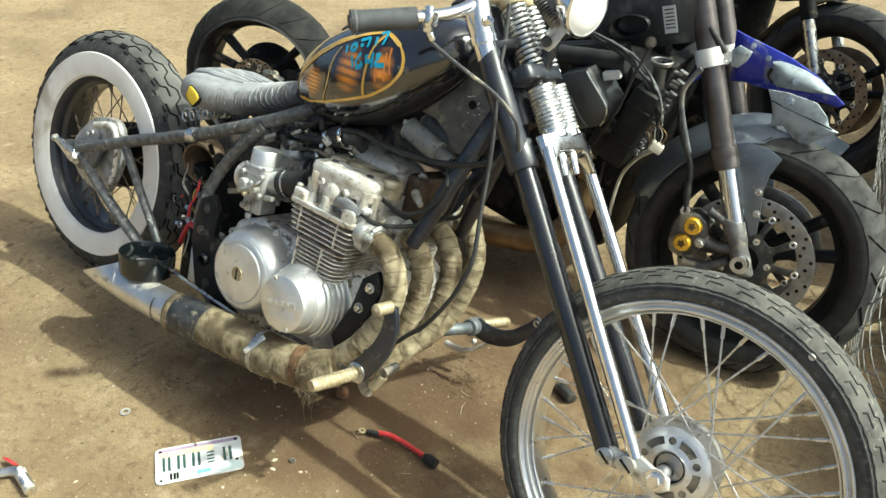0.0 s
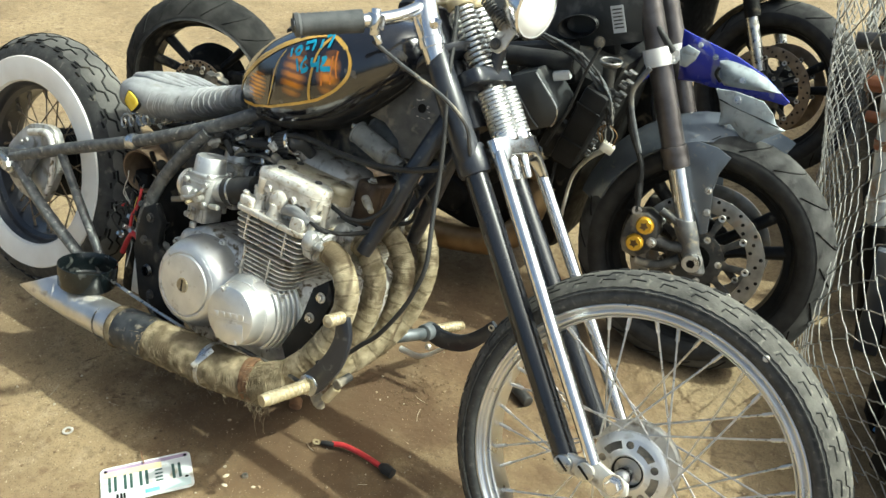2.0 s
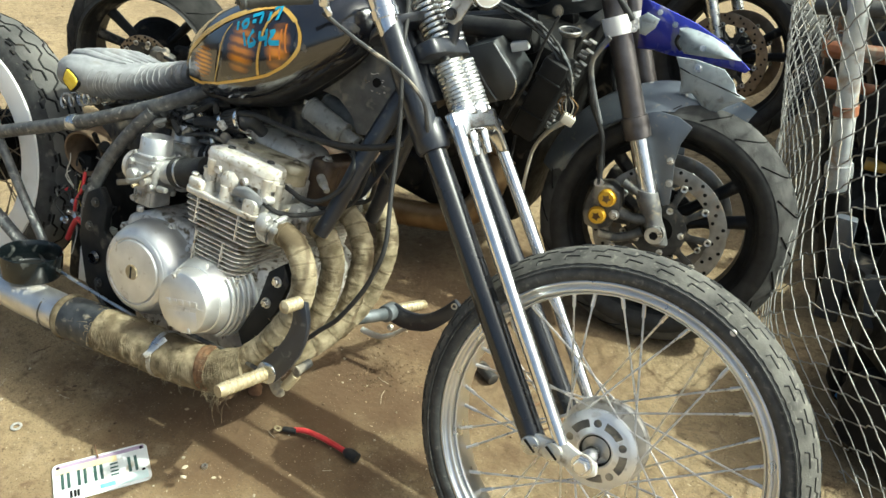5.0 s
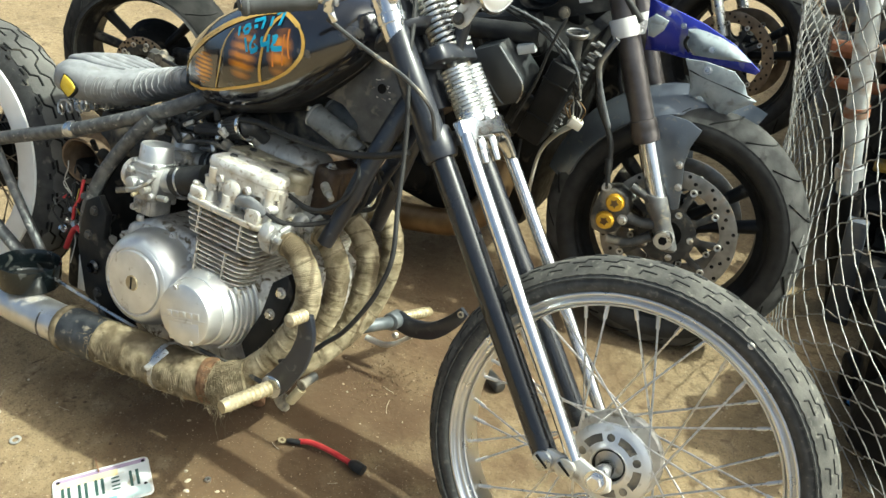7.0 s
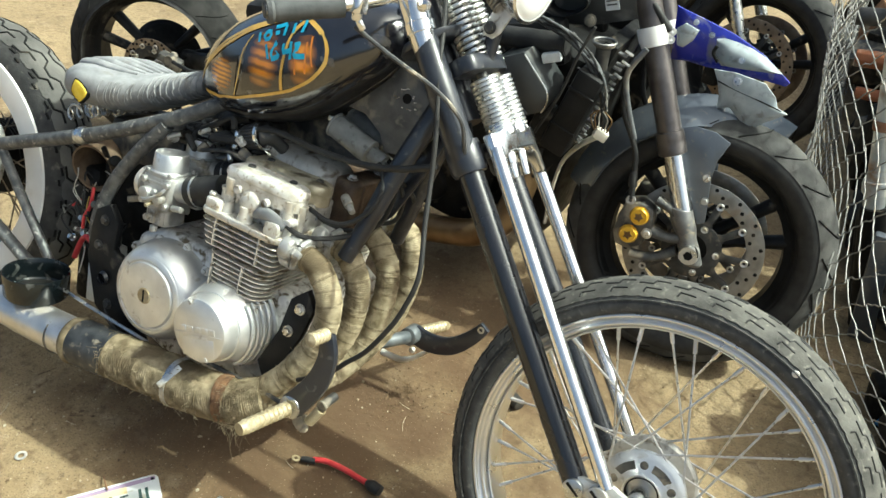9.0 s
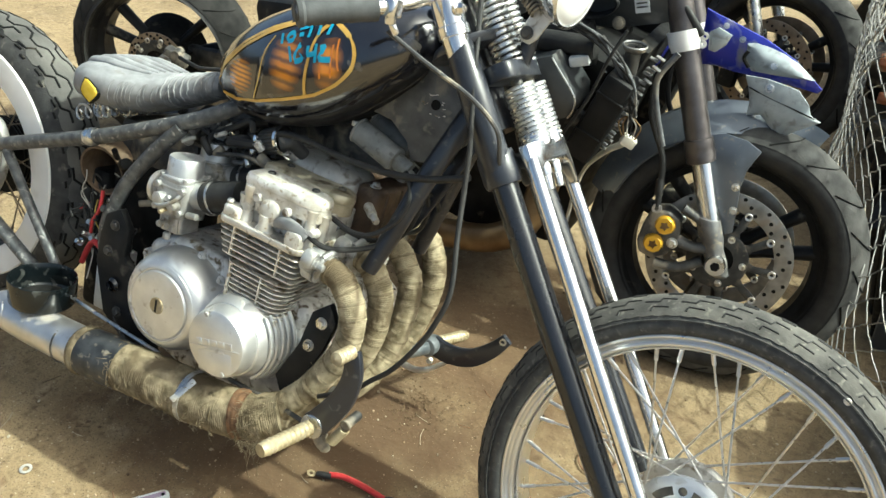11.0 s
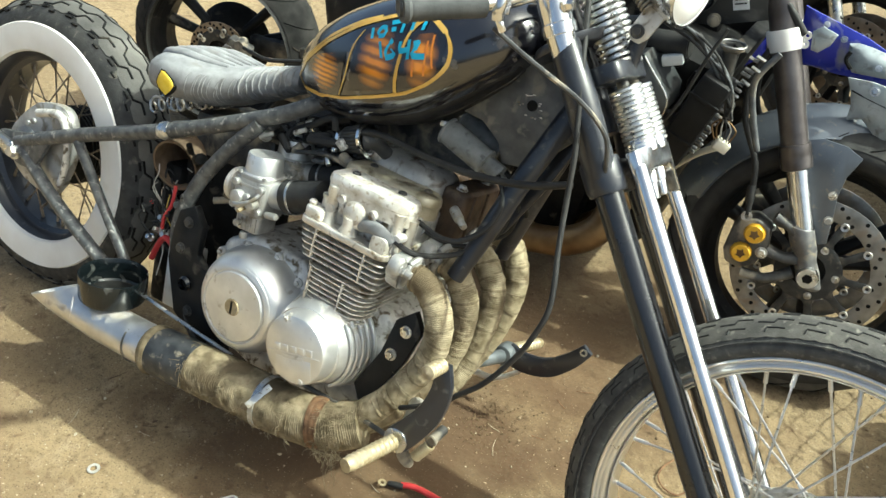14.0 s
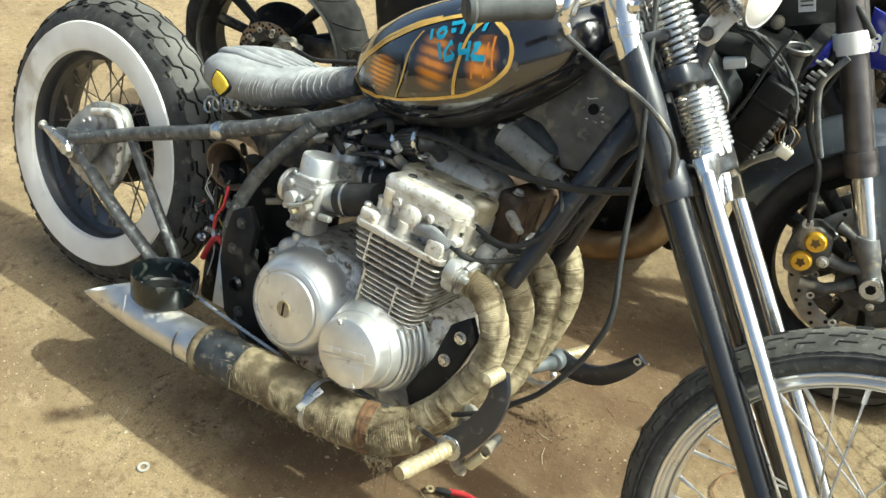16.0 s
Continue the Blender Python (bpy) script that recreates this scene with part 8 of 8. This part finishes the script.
for i in range(26):
    a = Vector((random.uniform(1.92, 2.5), random.uniform(1.05, 1.5), random.uniform(0.05, 0.75)))
    b = a + Vector((random.uniform(-0.1, 0.35), random.uniform(-0.1, 0.2), random.uniform(-0.3, 0.3)))
    part("scrap_pipe", tube([a, (a + b) / 2 + Vector((0, 0.03, 0.04)), b], random.uniform(0.008, 0.028), 10, 4), random.choice((STEEL_DARK, SHADOW_BLACK, SCRAP_ORANGE, SCRAP_ORANGE, RUST, SCRAP_YELLOW, ALLOY_DIRTY)), scrap)
can = part("scrap_can", pipe([(2.09, 0.78, 0.05), (2.15, 0.86, 0.07)], 0.05, 0.004, 28, 1), ALLOY_DIRTY)
tagged(can, "dull grey round can lying among scrap", "can")
cap = part("blue_cap", lathe([(0, 0), (0.013, 0), (0.0145, 0.003), (0.0145, 0.016), (0.012, 0.019), (0, 0.019)], 20, m=pose(2.035, 0.61, 0.01, 40, 20, 0)), mat("bright_blue_plastic", (0.02, 0.2, 0.6), (0.04, 0.28, 0.7), 0.4))
tagged(cap, "small bright blue plastic cap on the ground", "cap")
grey_leg = part("plastic_strut", prism([(1.93, 0.0), (1.99, 0.0), (1.965, 0.16), (1.95, 0.3), (1.9, 0.3), (1.915, 0.16)], 0.93, 0.96), GREY_PAINT, bevel=0.006)
tagged(grey_leg, "grey plastic strut standing behind the fence", "strut")


# ---- things lying on the ground ----
def gh(x, y):
    return ground_height(x, y)


PLATE_WHITE = mat("licence_plate_white", (0.66, 0.68, 0.66), (0.78, 0.79, 0.77), 0.4, scale=14, dust=0.2, dust_scale=30, dust_col=(0.5, 0.45, 0.35))
PLATE_SKY = mat("plate_pale_teal", (0.52, 0.68, 0.65), (0.66, 0.76, 0.74), 0.4, scale=18)
PLATE_SUN = mat("plate_pale_orange", (0.75, 0.58, 0.3), (0.82, 0.68, 0.42), 0.4, scale=18)
PLATE_VIOLET = mat("plate_violet_edge", (0.3, 0.22, 0.33), (0.42, 0.33, 0.44), 0.4, scale=18)
PLATE_GREEN = mat("plate_green_bars", (0.03, 0.07, 0.06), (0.06, 0.11, 0.09), 0.4)
a, b = Vector((0.69, -0.47)), Vector((0.797, -0.326))
pm = pose(0.7855, -0.4255, 0.004, 0, 0, math.degrees(math.atan2(b.y - a.y, b.x - a.x)))
o = rounded(-0.089, 0.089, -0.051, 0.051, 0.012)
plate = part("licence_plate", loft([[(x, y, 0.0) for x, y in o], [(x, y, 0.0012) for x, y in o]]), PLATE_WHITE)
plate.matrix_basis = pm
tagged(plate, "small white motorcycle licence plate lying face up on the dirt", "licence plate")


def plate_rect(name, x0, x1, y0, y1, z, mt, label=""):
    q = part(name, box(((x0 + x1) / 2, (y0 + y1) / 2, z), (x1 - x0, y1 - y0, 0.0008)), mt, plate, label)
    return q


plate_rect("violet_strip", -0.083, 0.083, 0.037, 0.046, 0.0014, PLATE_VIOLET)
plate_rect("orange_strip", -0.085, 0.03, 0.021, 0.037, 0.0014, PLATE_SUN)
plate_rect("teal_field", 0.0, 0.083, -0.044, -0.022, 0.0014, PLATE_SKY)
for x, w in ((-0.066, 0.017), (-0.036, 0.018), (-0.006, 0.018), (0.058, 0.019)):
    for u in (-0.32, 0.32):
        plate_rect("character_bar", x + w * u - 0.0028, x + w * u + 0.0028, -0.018, 0.022, 0.002, PLATE_GREEN)
for y in (0.015, 0.005, -0.005, -0.014):
    plate_rect("small_bar", 0.016, 0.031, y - 0.0018, y + 0.0018, 0.002, PLATE_GREEN)
plate_rect("state_bar", -0.006, 0.022, -0.041, -0.031, 0.002, mat("teal_bar", (0.12, 0.42, 0.38), (0.25, 0.55, 0.5), 0.4))
for x in (-0.058, -0.051, -0.045):
    plate_rect("date_bar", x - 0.0022, x + 0.0022, -0.044, -0.027, 0.002, SHADOW_BLACK)
rim_o = rounded(-0.087, 0.087, -0.049, 0.049, 0.011)
part("raised_edge", tube([(x, y, 0.0012) for x, y in rim_o], 0.0011, 6, 1, closed=True), PLATE_WHITE, plate)
for x, y in ((-0.078, 0.04), (0.078, 0.04), (-0.078, -0.042), (0.076, -0.02)):
    part("bolt_hole", lathe([(0, 0.0019), (0.0035, 0.0019), (0.0035, 0.001), (0, 0.001)], 12, m=Matrix.Translation((x, y, 0)) @ pose(0, 0, 0, 90, 0, 0)), SHADOW_BLACK, plate)
twig = part("twig", tube([(0.72, -0.385, 0.008), (0.735, -0.395, 0.012), (0.752, -0.405, 0.009)], 0.0016, 6, 4), RUST)
tagged(twig, "thin dark metal pin lying on the plate edge", "pin")
washer = part("washer", lathe([(0.0062, 0.0), (0.0115, 0.0), (0.0115, 0.0016), (0.0062, 0.0016)], 28, closed=True, m=pose(0.543, -0.432, gh(0.543, -0.432) + 0.004, 90, 0, 0)), ALLOY_CREAM, bevel=0.0003)
tagged(washer, "small flat pale washer on the dirt", "washer")
lead = empty("battery_lead", Matrix.Identity(4), "short red battery cable with black ends lying on the dirt", "cable")
part("cable", tube([(1.035, -0.137, 0.009), (1.06, -0.13, 0.013), (1.1, -0.127, 0.012), (1.135, -0.128, 0.01), (1.162, -0.13, 0.009)], 0.0058, 12, 6), RED_WIRE, lead, "red insulation")
part("boot", tube([(1.158, -0.13, 0.009), (1.172, -0.132, 0.012), (1.192, -0.135, 0.012)], [0.007, 0.012, 0.011], 14, 4), RUBBER_BLACK, lead, "black rubber boot")
part("sleeve", tube([(1.04, -0.138, 0.009), (1.022, -0.144, 0.009), (1.012, -0.147, 0.008)], [0.0065, 0.006, 0.005], 10, 3), RUBBER_BLACK, lead, "black sleeve")
part("ring_terminal", lathe([(0.004, -0.001), (0.0085, -0.001), (0.0085, 0.001), (0.004, 0.001)], 18, closed=True, m=pose(1.002, -0.152, 0.008, 80, 10, 0)), BRASS, lead, "ring terminal")
plug = empty("threaded_fitting", Matrix.Identity(4), "bright threaded metal fitting with a red tip on the dirt", "fitting")
A, B = Vector((0.535, -0.676, 0.016)), Vector((0.6, -0.69, 0.014))
prof = [(0, 0)] + [(0.0125 - (0.0022 if i % 2 else 0), 0.002 + i * 0.003) for i in range(21)] + [(0.012, 0.066), (0, 0.066)]
part("thread", lathe(prof, 24, m=along(A, B)), CHROME_DULL, plug, "coarse bright thread")
part("elbow", tube([A + Vector((0.004, 0, 0)), A + Vector((-0.012, -0.01, 0.0)), A + Vector((-0.03, -0.035, 0.0))], [0.011, 0.01, 0.008], 14, 4), CHROME_DULL, plug, "bent metal neck")
part("red_tip", box((0, 0, 0), (0.03, 0.004, 0.014), pose(0.497, -0.672, 0.016, 40, 10, 10)), RED_WIRE, plug, "red plastic tip", bevel=0.001)
bolt_stub = part("metal_stub", rod((1.275, 0.255, 0.014), (1.325, 0.225, 0.014), 0.014, 16), STEEL_DARK, bevel=0.003)
tagged(bolt_stub, "short dark metal stub on the dirt", "stub")
ring = part("wire_ring", tube([(1.47 + 0.035 * math.cos(q) * (1 + 0.2 * math.sin(2 * q)), 0.2 + 0.05 * math.sin(q), 0.006 + 0.003 * math.sin(q)) for q in np.linspace(0, 2 * math.pi, 14, endpoint=False)], 0.0018, 6, 3, closed=True), RUST)
tagged(ring, "bent loop of rusty wire on the dirt", "wire loop")


def grit():
    """Pebbles, crumbs of dirt and leaf bits strewn over the yard."""
    base = []
    for s in range(6):
        rr = []
        bm = bmesh.new()
        bmesh.ops.create_icosphere(bm, subdivisions=1, radius=1.0)
        for v in bm.verts:
            v.co *= 1 + random.uniform(-0.25, 0.25)
            v.co.z *= 0.6
        bm.verts.index_update()
        base.append(Geo([tuple(v.co) for v in bm.verts], [tuple(v.index for v in q.verts) for q in bm.faces]))
        bm.free()
    sets = [Geo(), Geo(), Geo()]
    for i in range(7500):
        if random.random() < 0.6:
            x, y = random.uniform(-0.3, 2.0), random.uniform(-0.75, 0.6)
        else:
            x, y = random.uniform(-1.6, 2.5), random.uniform(-0.9, 2.4)
        r = 0.0007 + 0.0036 * random.random() ** 8
        m = Matrix.LocRotScale((x, y, gh(x, y) + r * 0.3), Euler((random.uniform(-0.4, 0.4), random.uniform(-0.4, 0.4), random.uniform(0, 6.3))), (r, r * random.uniform(0.6, 1.3), r))
        sets[random.choice((0, 1, 1, 1, 2, 2))].add(random.choice(base), m)
    # a heap of dark crumbs in front of the engine
    for i in range(420):
        x, y = random.gauss(1.08, 0.045), random.gauss(0.115, 0.05)
        r = random.uniform(0.0006, 0.0026)
        m = Matrix.LocRotScale((x, y, gh(x, y) + r * 0.4 + 0.003 * math.exp(-((x - 1.08) ** 2 + (y - 0.115) ** 2) / 0.002)), Euler((random.random(), random.random(), random.random())), (r, r, r))
        sets[2].add(random.choice(base), m)
    mats = (mat("pale_grit", (0.36, 0.3, 0.2), (0.5, 0.44, 0.33), 0.9, scale=80), mat("tan_grit", (0.28, 0.2, 0.12), (0.4, 0.31, 0.2), 0.9, scale=80), mat("dark_crumbs", (0.1, 0.065, 0.035), (0.2, 0.135, 0.075), 0.95, scale=80))
    for nm, lb, g, mt in zip(("pale_grit", "tan_grit", "dark_crumbs"), ("scattered pale grit on the dirt", "scattered tan grit on the dirt", "dark crumbs and leaf bits on the dirt"), sets, mats):
        tagged(part(nm, g, mt, fix=False, auto=20), lb, "grit", kind="stuff")

    # sticks and straws
    for i in range(26):
        x, y, a, q = random.uniform(0.2, 1.6), random.uniform(-0.62, 0.35), random.uniform(0, 6.28), random.uniform(0.006, 0.022)
        z = gh(x, y) + 0.0015
        st = part("straw", tube([(x - q * math.cos(a), y - q * math.sin(a), z), (x, y, z + 0.001), (x + q * math.cos(a + 0.3), y + q * math.sin(a + 0.3), z)], 0.0007, 5, 2), random.choice((RUST, mats[0], mats[2])))
        tagged(st, "short dry straw lying on the dirt", "straw", group="straws on the ground")


grit()


def chip(x, y, size, turn, seed):
    """A flat broken flake, thin at its rim."""
    rnd = random.Random(seed)
    rim = [(size * rnd.uniform(0.7, 1.15) * math.cos(a), size * 0.6 * rnd.uniform(0.7, 1.2) * math.sin(a)) for a in np.linspace(0, 2 * math.pi, 9, endpoint=False)]
    rings = [[(px * k, py * k, h * size) for px, py in rim] for k, h in ((0.9, 0.0), (1.0, 0.12), (0.75, 0.3), (0.3, 0.36))]
    return loft(rings), pose(x, y, gh(x, y) - 0.0005, rnd.uniform(-8, 8), rnd.uniform(-8, 8), turn)


CHIP_PALE = mat("pale_chip", (0.5, 0.42, 0.28), (0.66, 0.58, 0.42), 0.7, scale=60, bump=0.0004, bscale=200)
CRUMB_DARK = mat("dark_clod", (0.09, 0.06, 0.035), (0.17, 0.115, 0.065), 0.95, scale=60, bump=0.001, bscale=160)
for k, (x, y, size, turn) in enumerate(((0.907, -0.327, 0.008, 70), (0.923, -0.347, 0.007, 10), (0.974, -0.318, 0.006, 35), (0.88, -0.445, 0.005, 120), (0.634, -0.617, 0.006, 80))):
    g, m = chip(x, y, size, turn, 40 + k)
    tagged(part("chip", g, CHIP_PALE, m=m, auto=60), "small pale broken chip lying on the dirt", "chip", group="chips on the ground")
for k, (x, y, size) in enumerate(((0.728, -0.53, 0.006), (0.541, -0.285, 0.007), (0.66, -0.24, 0.005), (0.83, -0.28, 0.005))):
    g, m = chip(x, y, size, 50 * k, 60 + k)
    tagged(part("clod", g, CRUMB_DARK, m=m, auto=60), "small dark clod of dried mud", "clod", group="clods on the ground")
nut = part("nut", lathe([(0.0035, 0.0), (0.0066, 0.0), (0.0068, 0.001), (0.0068, 0.0045), (0.0066, 0.0055), (0.0035, 0.0055)], 6, closed=True, m=pose(0.94, -0.306, gh(0.94, -0.306), 90, 0, 0)), CHROME_DULL, bevel=0.0003)
tagged(nut, "small steel hexagon nut on the dirt", "nut")
peg = part("dark_stub", lathe([(0, 0), (0.013, 0), (0.015, 0.003), (0.0145, 0.019), (0.012, 0.022), (0.008, 0.021), (0.007, 0.014), (0, 0.014)], 20, m=pose(0.895, -0.099, gh(0.895, -0.099) + 0.012, 15, 0, 30)), RUST, bevel=0.0008)
tagged(peg, "short rusty hollow stub on the dirt", "stub")
for x, y, q, turn in ((0.387, -0.243, 0.02, 70), (0.657, -0.612, 0.016, 95), (0.545, -0.3, 0.014, 30)):
    dx, dy, z = q * math.cos(radians(turn)), q * math.sin(radians(turn)), gh(x, y) + 0.0015
    st = part("stick", tube([(x - dx, y - dy, z), (x + dy * 0.12, y - dx * 0.12, z + 0.0015), (x + dx, y + dy, z)], [0.0013, 0.0011, 0.0007], 6, 3), CRUMB_DARK)
    tagged(st, "thin dark stick lying on the dirt", "stick", group="sticks on the ground")
